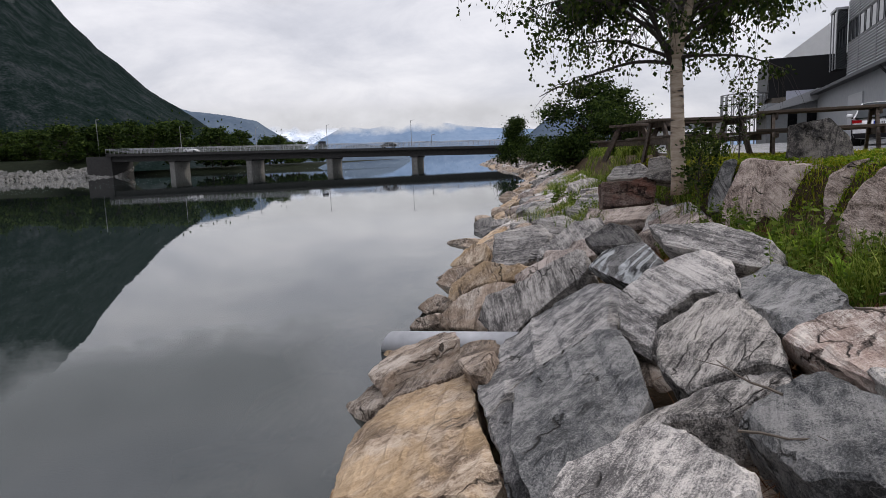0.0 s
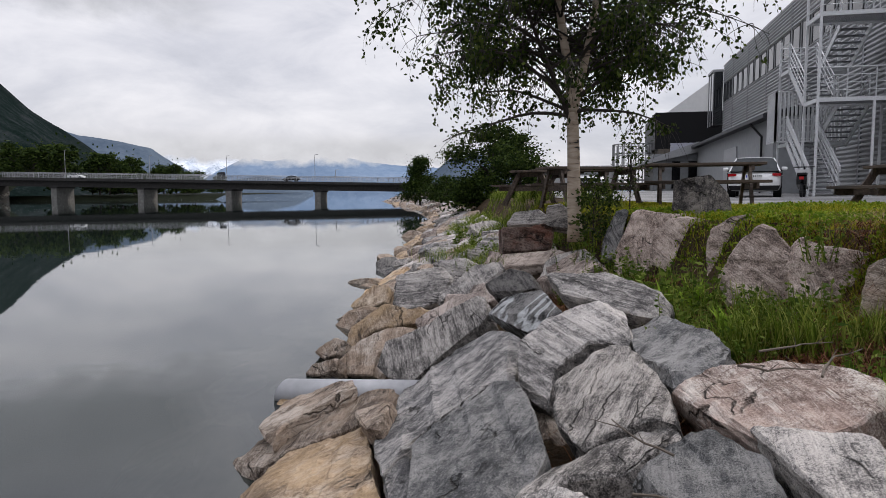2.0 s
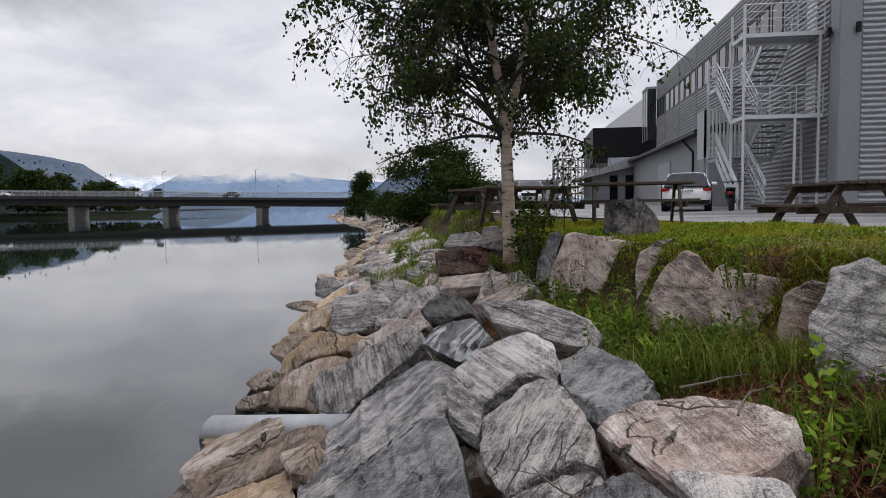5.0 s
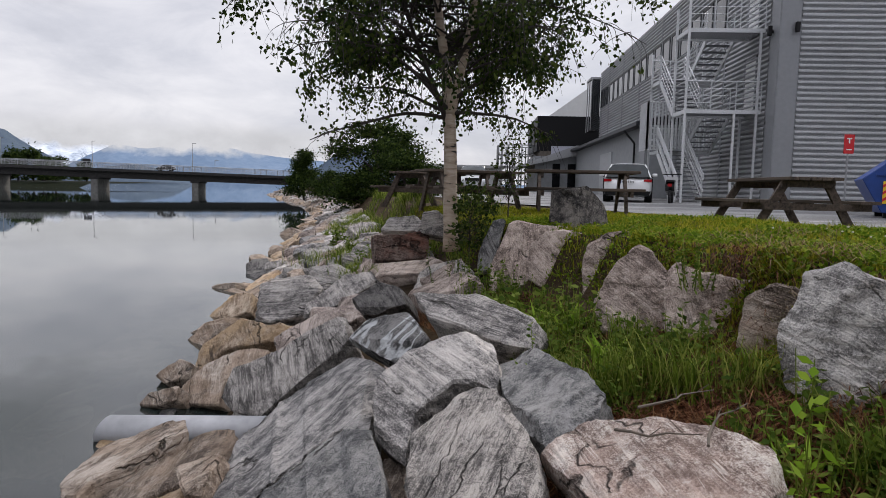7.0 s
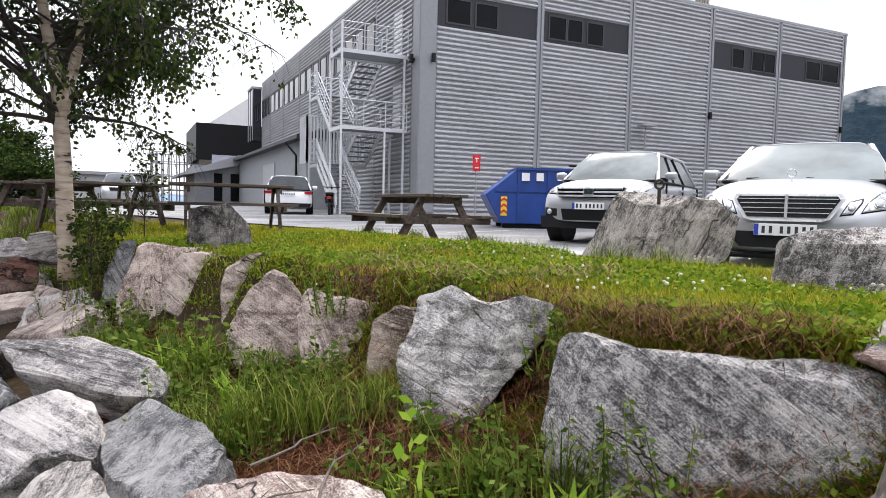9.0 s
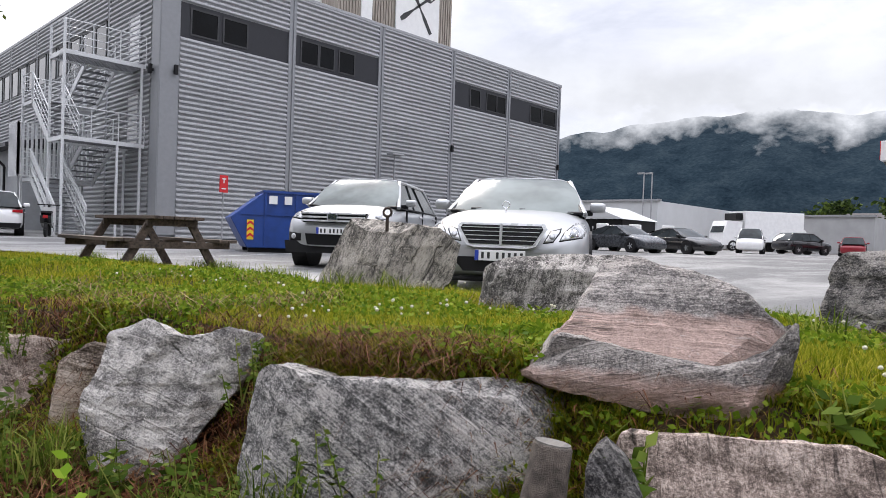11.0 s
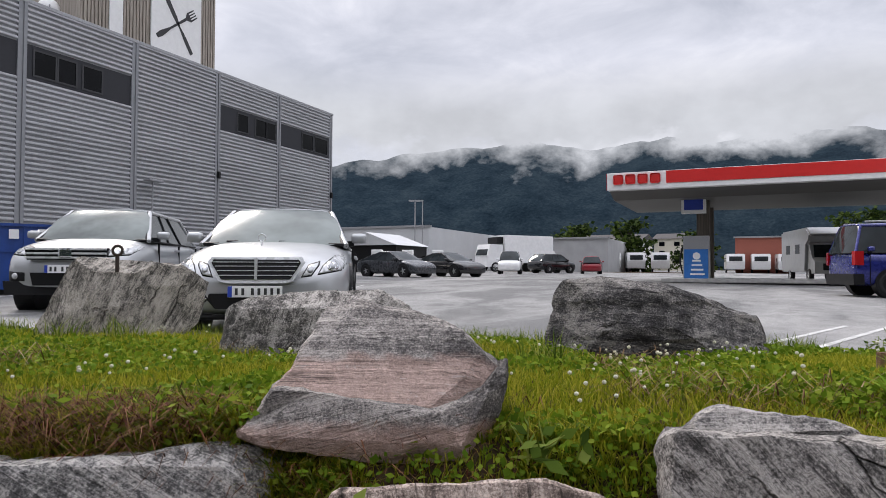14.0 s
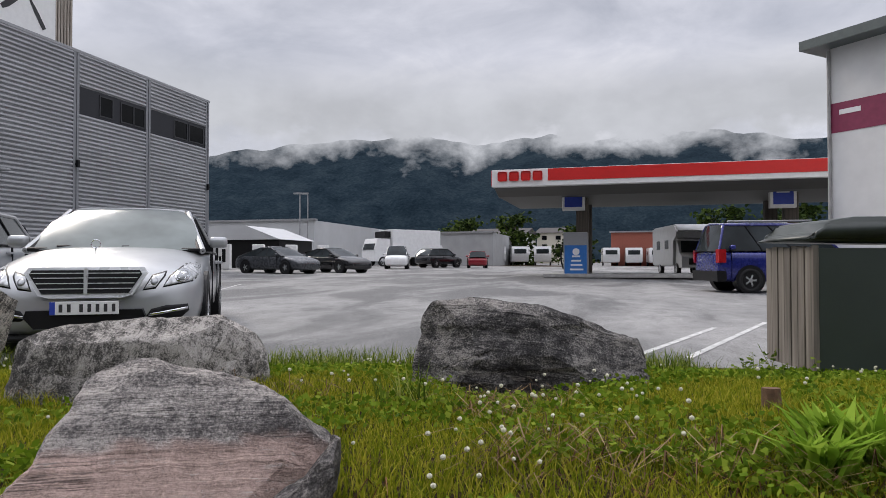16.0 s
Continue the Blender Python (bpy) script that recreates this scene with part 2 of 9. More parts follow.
# yard of worn asphalt
ky = [-200, -60, -30, -15, -6, -3, 0, 1.5, 3, 3.8, 4.6, 6, 8, 10, 12, 13.5, 15, 18, 25, 40, 60]
us = [0, 0.01, 0.03, 0.08, 0.2, 0.5, 1.0]
bm = grid(lambda y, u: (lerp(y, KERB) + (300 - lerp(y, KERB)) * u, y, lot_z(lerp(y, KERB) + (300 - lerp(y, KERB)) * u, y) + 0.02), ky, us)
pavement = tagged(part("pavement", bm, ASPHALT), "pale worn asphalt yard with damp patches", "pavement", kind="structure")

bm = bmesh.new()
bmesh.ops.create_grid(bm, x_segments=2, y_segments=2, size=2600, matrix=Matrix.Translation((-1200, 1500, 0)))
water = tagged(part("water", bm, WATER), "calm dark fjord water mirroring the clouds", "water", kind="structure")


def ridge(name, mat, label, dist, profile, base=0.0, depth=700, rough=0.1, steps=160, rows=26):
    """A mountain side: profile holds (azimuth to the left of +y, degrees of height) as seen from the shore."""
    a0, a1 = profile[0][0], profile[-1][0]

    def at(u, v):
        az = radians(a0 + (a1 - a0) * u)
        d = dist + depth * v
        h = math.tan(radians(lerp(a0 + (a1 - a0) * u, profile))) * (dist + depth) * (v ** 0.8)
        p = Vector((-math.sin(az) * d, math.cos(az) * d, 0))
        n = noise.fractal(Vector((p.x, p.y, 0)) / (dist * 0.09), 1.0, 2.1, 6)
        gully = noise.fractal(Vector((az * 60, v * 1.2, 3)), 1.0, 2.0, 4)
        return (p.x, p.y, base + h * (1 + rough * n * v) + h * 0.10 * gully * (1 - v) - 4 * (v == 0))

    bm = grid(at, [i / steps for i in range(steps + 1)], [i / rows for i in range(rows + 1)])
    return tagged(part(name, bm, mat, smooth=True), label, "mountain", kind="structure")


ridge("mountain_west", SLOPE_NEAR, "steep dark green mountain rising into the cloud", 700,
      [(37, 0.4), (39, 2.6), (41.4, 4.3), (44, 6.2), (47, 8.9), (49.7, 11.9), (53, 15), (60, 20), (75, 24), (100, 22), (140, 18)], depth=700, rough=0.06)
ridge("mountain_north_west", SLOPE_MID, "mountain behind the bridge with blue grey haze in its colour", 1700,
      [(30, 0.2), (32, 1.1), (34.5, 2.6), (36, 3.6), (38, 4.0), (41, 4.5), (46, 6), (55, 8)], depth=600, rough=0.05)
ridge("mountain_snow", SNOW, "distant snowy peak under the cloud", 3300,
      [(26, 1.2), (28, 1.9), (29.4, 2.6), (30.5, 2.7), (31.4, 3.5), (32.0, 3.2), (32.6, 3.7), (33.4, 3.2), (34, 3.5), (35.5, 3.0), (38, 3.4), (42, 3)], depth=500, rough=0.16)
ridge("mountain_north", SLOPE_FAR, "far mountain range painted blue with haze, cloud on its ridge", 2800,
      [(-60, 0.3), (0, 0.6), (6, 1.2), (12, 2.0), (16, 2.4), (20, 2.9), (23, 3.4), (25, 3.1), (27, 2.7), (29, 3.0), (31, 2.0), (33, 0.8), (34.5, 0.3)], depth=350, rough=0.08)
ridge("mountain_north_low", SLOPE_MID, "low wooded hill across the fjord painted blue with haze", 2300,
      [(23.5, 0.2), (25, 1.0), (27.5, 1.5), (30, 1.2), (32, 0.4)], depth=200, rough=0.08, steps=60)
ridge("mountain_headland", SLOPE_MID, "dark headland behind the trees painted blue with haze", 1500,
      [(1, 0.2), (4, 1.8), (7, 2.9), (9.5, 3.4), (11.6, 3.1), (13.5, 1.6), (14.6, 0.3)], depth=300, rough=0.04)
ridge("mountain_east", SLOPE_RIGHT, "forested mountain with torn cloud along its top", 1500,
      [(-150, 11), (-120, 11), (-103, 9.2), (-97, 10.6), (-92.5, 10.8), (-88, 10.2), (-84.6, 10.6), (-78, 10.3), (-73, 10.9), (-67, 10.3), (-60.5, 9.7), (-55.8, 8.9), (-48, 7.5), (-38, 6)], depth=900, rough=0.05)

from mathutils.bvhtree import BVHTree


# ---- stone ----
WARM = (0.80, 0.755, 0.71)


def stone_mat(name, dark, mid, light, bands=7.0, angle=20, contrast=0.5, stain=None, blotch=1.0, seam=None, stripes=None):
    """Gneiss: wavy streaks along the foliation, veins, blotches, grit, lichen and dark cracks, turned from stone to stone."""
    dark, mid, light = [tuple(min(0.85, c * w) for c, w in zip(q, WARM)) for q in (dark, mid, light)]
    k = Mat(name, 0.88, spec=0.15)
    co = k.n("ShaderNodeTexCoord")
    info = k.n("ShaderNodeObjectInfo")
    comb = k.n("ShaderNodeCombineXYZ")
    for i in range(3):
        k.link(info.outputs["Random"], comb.inputs[i])
    shift = k.n("ShaderNodeVectorMath")
    shift.operation = "SCALE"
    shift.inputs["Scale"].default_value = 37.0
    k.link(comb.outputs[0], shift.inputs[0])
    add = k.n("ShaderNodeVectorMath")
    k.link(co.outputs["Object"], add.inputs[0])
    k.link(shift.outputs[0], add.inputs[1])
    v = add.outputs[0]
    turn = k.n("ShaderNodeMapRange")
    turn.inputs["To Min"].default_value, turn.inputs["To Max"].default_value = radians(angle - 28), radians(angle + 28)
    k.link(info.outputs["Random"], turn.inputs[0])
    spin = k.n("ShaderNodeVectorRotate")
    spin.rotation_type = "AXIS_ANGLE"
    spin.inputs["Axis"].default_value = (0.22, 0.15, 0.96)
    k.link(v, spin.inputs["Vector"])
    k.link(turn.outputs[0], spin.inputs["Angle"])

    def layered(f):
        mp = k.n("ShaderNodeMapping")
        mp.inputs["Scale"].default_value = (0.28 * f, bands * 1.5 * f, bands * f)
        k.link(spin.outputs[0], mp.inputs[0])
        return mp.outputs[0]

    streak = k.noise(layered(1.0), 1.0, 10.0, 0.70, 0.22)
    thread = k.noise(layered(6.0), 1.0, 5.0, 0.7, 0.12)
    spots = k.noise(v, 3.2 * blotch, 8.0, 0.68, 0.5)
    grit = k.noise(v, 120.0, 4.0, 0.8)
    veil = k.noise(v, 1.1, 5.0, 0.6, 0.9)
    flake = k.noise(v, 22.0, 6.0, 0.72, 0.8)

    def sum_of(pairs):
        total = None
        for out, gain in pairs:
            m = k.n("ShaderNodeMath")
            m.operation = "MULTIPLY_ADD"
            k.link(out, m.inputs[0])
            m.inputs[1].default_value = gain
            m.inputs[2].default_value = -0.5 * gain + (0.5 if total is None else 0.0)
            if total is not None:
                p = k.n("ShaderNodeMath")
                k.link(m.outputs[0], p.inputs[0])
                k.link(total, p.inputs[1])
                total = p.outputs[0]
            else:
                total = m.outputs[0]
        return total

    fac = sum_of([(streak, 0.95 * contrast), (thread, 0.55 * contrast), (spots, 0.75 - 0.35 * contrast), (flake, 0.42), (grit, 0.75), (veil, 0.40)])
    col = k.ramp(fac, [(0.32, tuple(c * 0.5 for c in dark)), (0.42, dark), (0.50, mid), (0.57, light), (0.67, tuple(min(0.85, c * 1.22) for c in light))])
    if stain:
        wide = k.noise(v, 1.7, 7.0, 0.66, 0.6)
        col = k.mix(k.ramp(wide, [(0.45, (0, 0, 0)), (0.58, (0.75, 0.75, 0.75))]), col, k.mix(1.0, k.ramp(fac, [(0.3, (0.55, 0.55, 0.55)), (0.7, (1.25, 1.25, 1.25))]), stain, "MULTIPLY"))
    if stripes:
        line = k.ramp(k.noise(layered(0.55), 1.0, 3.0, 0.5, 0.1), [(0.49, (0, 0, 0)), (0.515, (0.9, 0.9, 0.9)), (0.55, (0.9, 0.9, 0.9)), (0.575, (0, 0, 0))])
        col = k.mix(line, col, stripes)
    if seam:
        # one thick seam of another rock across the stone
        parts = k.n("ShaderNodeSeparateXYZ")
        k.link(co.outputs["Object"], parts.inputs[0])
        band = k.n("ShaderNodeMath")
        band.operation = "MULTIPLY_ADD"
        k.link(spots, band.inputs[0])
        band.inputs[1].default_value = 0.16
        k.link(parts.outputs[1], band.inputs[2])
        fade = k.n("ShaderNodeMapRange")
        fade.inputs["From Min"].default_value, fade.inputs["From Max"].default_value = 0.075, 0.045
        k.link(band.outputs[0], fade.inputs[0])
        col = k.mix(fade.outputs[0], col, k.mix(1.0, k.ramp(fac, [(0.3, (0.45, 0.45, 0.45)), (0.7, (1.15, 1.15, 1.15))]), seam, "MULTIPLY"))
    # dark growth in blots, pale lichen in small ones
    lich = k.noise(v, 8.0, 9.0, 0.75)
    col = k.mix(k.ramp(lich, [(0.58, (0, 0, 0)), (0.70, (0.38, 0.38, 0.38))]), col, (0.05, 0.05, 0.046))
    pale = k.noise(v, 17.0, 8.0, 0.72)
    col = k.mix(k.ramp(pale, [(0.62, (0, 0, 0)), (0.67, (0.5, 0.5, 0.5))]), col, tuple(min(0.8, c * 1.35) for c in light))
    # thin pale veins and dark seams along the layers
    for size, where, tone, gain in ((0.9, 0.47, (0.018, 0.017, 0.016), 0.75), (1.7, 0.53, tuple(min(0.8, c * 1.3) for c in light), 0.7)):
        line = k.ramp(k.noise(layered(size), 1.0, 3.0, 0.5, 0.25), [(where - 0.016, (0, 0, 0)), (where, (gain, gain, gain)), (where + 0.016, (0, 0, 0))])
        on = k.ramp(k.noise(v, 2.9 * size, 4.0, 0.6), [(0.50, (0, 0, 0)), (0.60, (1, 1, 1))])
        line = k.mix(1.0, line, on, "MULTIPLY")
        col = k.mix(line, col, tone)
    # thin cracks along and across the layers
    cell = k.n("ShaderNodeTexVoronoi", Scale=0.75)
    cell.feature = "DISTANCE_TO_EDGE"
    warp = k.n("ShaderNodeVectorMath")
    k.link(layered(0.42), warp.inputs[0])
    wob = k.n("ShaderNodeTexNoise", Scale=4.0, Detail=6.0)
    k.link(v, wob.inputs["Vector"])
    k.link(wob.outputs["Color"], warp.inputs[1])
    k.link(warp.outputs[0], cell.inputs["Vector"])
    crack = k.ramp(cell.outputs["Distance"], [(0.0, (1, 1, 1)), (0.022, (0, 0, 0))])
    gate = k.ramp(k.noise(v, 2.3, 3.0), [(0.54, (0, 0, 0)), (0.60, (1, 1, 1))])
    cut = k.mix(1.0, crack, gate, "MULTIPLY")
    if seam:
        cut = k.mix(1.0, cut, (0.0, 0.0, 0.0), "MULTIPLY")
    col = k.mix(k.mix(0.85, (0, 0, 0), cut), col, (0.022, 0.02, 0.018))
    rnd = k.n("ShaderNodeMapRange")
    rnd.inputs["To Min"].default_value, rnd.inputs["To Max"].default_value = 0.78, 1.08
    k.link(info.outputs["Random"], rnd.inputs[0])
    tint = k.n("ShaderNodeCombineColor")
    for i in range(3):
        k.link(rnd.outputs[0], tint.inputs[i])
    k.color(k.mix(1.0, col, tint.outputs[0], "MULTIPLY"))
    # broken ledges: sharp small steps along the layers, and chiselled facets
    ledge = k.ramp(k.noise(layered(0.45), 1.0, 4.0, 0.55, 0.2), [(0.30, (0, 0, 0)), (0.42, (0.22, 0.22, 0.22)), (0.435, (0.42, 0.42, 0.42)), (0.50, (0.5, 0.5, 0.5)), (0.512, (0.72, 0.72, 0.72)), (0.60, (0.78, 0.78, 0.78)), (0.612, (1, 1, 1))])
    chip = k.n("ShaderNodeTexVoronoi", Scale=1.3)
    k.link(layered(0.30), chip.inputs["Vector"])
    h = sum_of([(streak, 0.20), (thread, 0.16), (spots, 0.30), (flake, 0.20), (grit, 0.09), (ledge, 0.26), (chip.outputs["Distance"], 0.16)])
    hc = k.n("ShaderNodeMath")
    hc.operation = "MULTIPLY_ADD"
    k.link(cut, hc.inputs[0])
    hc.inputs[1].default_value = -0.6
    k.link(h, hc.inputs[2])
    return k.bump(hc.outputs[0], 1.0, 0.06).m


GREY = stone_mat("grey_gneiss", (0.13, 0.135, 0.145), (0.27, 0.275, 0.285), (0.45, 0.45, 0.455), 6, 35, 0.65)
SLATE = stone_mat("dark_slate", (0.10, 0.108, 0.118), (0.185, 0.195, 0.205), (0.30, 0.31, 0.32), 4, 40, 0.4)
RIBBED = stone_mat("ribbed_gneiss", (0.12, 0.118, 0.118), (0.27, 0.265, 0.262), (0.47, 0.46, 0.45), 12, 25, 0.75)
PALE = stone_mat("pale_gneiss", (0.18, 0.18, 0.185), (0.40, 0.395, 0.395), (0.62, 0.61, 0.60), 6, 15, 0.65)
PINKISH = stone_mat("pinkish_gneiss", (0.20, 0.17, 0.16), (0.41, 0.355, 0.33), (0.58, 0.52, 0.49), 5, 60, 0.5)
PINKWHITE = stone_mat("quartz_rich_stone", (0.28, 0.22, 0.20), (0.55, 0.49, 0.46), (0.74, 0.71, 0.68), 6, 10, 0.5, (0.42, 0.30, 0.25))
ORANGE = stone_mat("rust_stained_stone", (0.25, 0.19, 0.14), (0.50, 0.40, 0.305), (0.66, 0.57, 0.47), 4, 55, 0.4, (0.50, 0.35, 0.205))
TAN = stone_mat("tan_gneiss", (0.16, 0.13, 0.11), (0.36, 0.31, 0.265), (0.54, 0.49, 0.44), 8, 30, 0.6, (0.33, 0.245, 0.18))
STRIPED = stone_mat("striped_gneiss", (0.06, 0.064, 0.07), (0.13, 0.135, 0.14), (0.26, 0.265, 0.27), 8, 100, 0.5, stripes=(0.50, 0.51, 0.51))
DARK = stone_mat("charcoal_stone", (0.05, 0.05, 0.054), (0.105, 0.105, 0.11), (0.22, 0.22, 0.22), 6, 30)
DARKRED = stone_mat("rusty_dark_stone", (0.07, 0.058, 0.055), (0.16, 0.11, 0.095), (0.30, 0.25, 0.23), 7, 5, 0.5, (0.20, 0.085, 0.06))
DARKCUBE = stone_mat("blackish_stone", (0.055, 0.055, 0.058), (0.13, 0.125, 0.125), (0.27, 0.26, 0.25), 3, 70)
MOTTLED = stone_mat("mottled_gneiss", (0.15, 0.155, 0.16), (0.34, 0.345, 0.35), (0.60, 0.60, 0.60), 13, 30, 0.55, None, 6.0)
CLEFT = stone_mat("white_speckled_gneiss", (0.26, 0.26, 0.265), (0.50, 0.50, 0.50), (0.76, 0.76, 0.75), 7, 50, 0.25, None, 2.2)
WALLPINK = stone_mat("pale_pink_gneiss", (0.26, 0.215, 0.195), (0.49, 0.41, 0.37), (0.67, 0.59, 0.545), 7, 60, 0.4, None, 2.0)
GREENGREY = stone_mat("lichened_stone", (0.09, 0.09, 0.085), (0.26, 0.255, 0.24), (0.48, 0.465, 0.435), 9, 90, 0.7)
GREYROUND = stone_mat("weathered_stone", (0.085, 0.085, 0.085), (0.21, 0.21, 0.205), (0.44, 0.435, 0.43), 6, 85, 0.5, None, 4.0)
DARKGREY = stone_mat("dark_grey_stone", (0.075, 0.075, 0.08), (0.165, 0.165, 0.17), (0.38, 0.375, 0.37), 6, 30, 0.55)
BANDED = stone_mat("banded_pink_gneiss", (0.20, 0.195, 0.20), (0.38, 0.37, 0.365), (0.58, 0.56, 0.55), 16, 8, 0.42, seam=(0.60, 0.44, 0.38))
DEBRIS = [GREY, PALE, PALE, RIBBED, PINKISH, SLATE]


def fracture(bm, size, seed, target, amp=0.05, passes=5):
    """Splits long edges, then weathers the surface: broad chips, layered ribs and small knocks."""
    bmesh.ops.triangulate(bm, faces=bm.faces[:])
    for _ in range(passes):
        long = [e for e in bm.edges if e.calc_length() > target]
        if not long:
            break
        bmesh.ops.subdivide_edges(bm, edges=long, cuts=1)
        bmesh.ops.triangulate(bm, faces=[f for f in bm.faces if len(f.verts) > 3])
    bm.normal_update()
    off = Vector((seed * 3.1, seed * 1.7, -seed))
    lean = Matrix.Rotation(seed * 1.3, 3, "Z") @ Matrix.Rotation(0.5 + seed * 0.7, 3, "X")
    rib = 0.055 * size
    for v in bm.verts:
        p = v.co + off
        q = lean @ p
        d = 0.7 * amp * size * noise.fractal(p * (1.6 / size), 1.0, 2.2, 3)
        layer = q.z / rib + 0.9 * noise.noise(p * (1.3 / size))
        step = layer - math.floor(layer)
        d += rib * 0.13 * (noise.cell(Vector((math.floor(layer) * 1.7, seed, 0.5))) - 0.5) * min(1.0, 7 * step, 7 * (1 - step))
        d += 0.010 * noise.fractal(p * 11, 0.9, 2.1, 4)
        d -= 0.035 * size * max(0.0, 0.10 - abs(noise.noise(p * (2.4 / size) + Vector((9, 2, seed)))))
        cell = noise.cell_vector(p * (2.1 / size))
        v.co += v.normal * d + (cell - Vector((0.5, 0.5, 0.5))) * amp * 0.12 * size
    bm.normal_update()
    for e in bm.edges:
        if len(e.link_faces) == 2 and e.calc_face_angle(0) > 0.30:
            e.smooth = False


def rock_bm(outline, depth, seed, target, taper=0.0, bevel=0.02, amp=0.05, facets=()):
    """A broken stone whose front has that outline, with slanting sides and chipped edges."""
    rnd = random.Random(seed)
    bm = bmesh.new()
    cx, cy = [sum(p[i] for p in outline) / len(outline) for i in (0, 1)]
    n = len(outline)
    front = [bm.verts.new((x, y, rnd.uniform(-0.02, 0.02))) for x, y in outline]
    mid = [bm.verts.new((cx + (x - cx) * (1 + taper), cy + (y - cy) * (1 + taper), -depth * rnd.uniform(0.35, 0.55))) for x, y in outline]
    rear = [bm.verts.new((cx + (x - cx) * 0.85, cy + (y - cy) * 0.85, -depth)) for x, y in outline]
    bm.faces.new(front)
    bm.faces.new(rear[::-1])
    for a, b in ((front, mid), (mid, rear)):
        for i in range(n):
            bm.faces.new((a[i], b[i], b[(i + 1) % n], a[(i + 1) % n]))
    bmesh.ops.recalc_face_normals(bm, faces=bm.faces)
    bmesh.ops.bevel(bm, geom=[e for e in bm.edges if e.verts[0] in front or e.verts[1] in front], offset=bevel, segments=1, affect="EDGES", profile=0.55)
    size = max(max(p[0] for p in outline) - min(p[0] for p in outline), max(p[1] for p in outline) - min(p[1] for p in outline))
    for px, py, nx, ny, nz in facets:
        res = bmesh.ops.bisect_plane(bm, geom=bm.verts[:] + bm.edges[:] + bm.faces[:], plane_co=(px, py, 0), plane_no=Vector((nx, ny, nz)).normalized(), clear_outer=True)
        bmesh.ops.holes_fill(bm, edges=[e for e in res["geom_cut"] if isinstance(e, bmesh.types.BMEdge)], sides=0)
    for _ in range(7):
        x, y = rnd.choice(outline)
        to = Vector((x - cx, y - cy, 0)).normalized()
        nrm = (to + Vector((rnd.gauss(0, 0.35), rnd.gauss(0, 0.35), rnd.uniform(0.5, 1.6)))).normalized()
        top = max(nrm.dot(v.co) for v in bm.verts)
        res = bmesh.ops.bisect_plane(bm, geom=bm.verts[:] + bm.edges[:] + bm.faces[:], plane_co=nrm * (top - rnd.uniform(0.008, 0.04) * size), plane_no=nrm, clear_outer=True)
        rim = [e for e in res["geom_cut"] if isinstance(e, bmesh.types.BMEdge)]
        if rim:
            bmesh.ops.holes_fill(bm, edges=rim, sides=0)
    bmesh.ops.recalc_face_normals(bm, faces=bm.faces)
    fracture(bm, size, seed, target, amp)
    return bm


STONES = []
# broken faces of single stones: a point on the front and the way the break looks
FACETS = {"grey green boulder with an iron eye bolt": ((-0.22, 0, -0.5, 0.05, 0.86), (0.12, 0, 0.72, -0.08, 0.69), (0, 0.16, 0.05, 0.75, 0.65)),
          "squat dark boulder on the lawn": ((-0.06, 0, -0.45, 0, 0.9), (0.02, 0, 0.35, 0.05, 0.94)),
          "low dark grey boulder on the lawn": ((0, 0.10, 0, 0.8, 0.6), (0.3, 0, 0.5, 0, 0.86)),
          "long dark grey ridged boulder beside the yard": ((0, 0.11, 0.10, 0.62, 0.78), (0.25, 0.0, 0.42, 0.15, 0.9), (-0.22, 0.0, -0.5, -0.1, 0.86), (0.0, -0.12, 0.05, -0.5, 0.86)),
          "long mottled grey boulder under the turf": ((0, 0.13, 0.05, 0.7, 0.7), (0.42, 0, 0.5, 0, 0.86), (-0.45, 0, -0.5, 0.1, 0.86)),
          "low pale grey boulder": ((0, 0.1, 0, 0.7, 0.7),),
          "large pale grey boulder with a cleft": ((0.14, 0, 0.4, -0.1, 0.9), (-0.18, 0.05, -0.35, 0.25, 0.9))}


def boulder(mat, at, az, rise, outline, depth, label="", parent=None):
    """A stone whose broad face looks towards az and leans back by rise degrees."""
    size = max(max(p[0] for p in outline) - min(p[0] for p in outline), max(p[1] for p in outline) - min(p[1] for p in outline))
    seed = len(STONES) + 1
    far = math.hypot(at[0], at[1])
    target = max(0.021, min(0.045, size / 30)) if far < 6 else 0.05
    bm = rock_bm(outline, depth, seed, target, taper=0.10 if at[0] > 2.45 else -0.03, bevel=min(0.014, 0.03 * size), amp=0.024, facets=FACETS.get(label, ()))
    m = pose(*at, 90 - rise, 0, az)
    STONES.append((Vector(at), size))
    if parent is not None:
        return part("layer", bm, mat, parent, "layered grey underside", True, parent.matrix_basis.inverted() @ m)
    return tagged(part("boulder", bm, mat, None, "", True, m), label, "boulder", "boulders of the bank")


boulder(ORANGE, (-1.45, 3.41, 0.29), -77, 69, [(0.56, -0.54), (-0.21, -0.66), (-0.75, -0.37), (-1.05, 0.03), (-0.70, 0.23), (0.06, 0.33), (0.94, 0.52), (1.15, 0.45)], 0.50, "large rusty orange slab of bank rubble")
boulder(TAN, (-1.88, 4.35, 0.21), -77, 69, [(0.12, -0.63), (-0.30, -0.47), (-0.57, 0.54), (-0.17, 0.63), (0.26, 0.47), (0.26, -0.15), (0.40, -0.38)], 0.25, "long flat brown slab at the waterline")
boulder(TAN, (-2.12, 4.64, 0.27), -76, 69, [(0.03, -0.36), (-0.36, -0.23), (-0.42, 0.34), (-0.07, 0.44), (0.30, -0.04), (0.53, -0.15)], 0.20, "narrow brown rock beside the drain pipe")
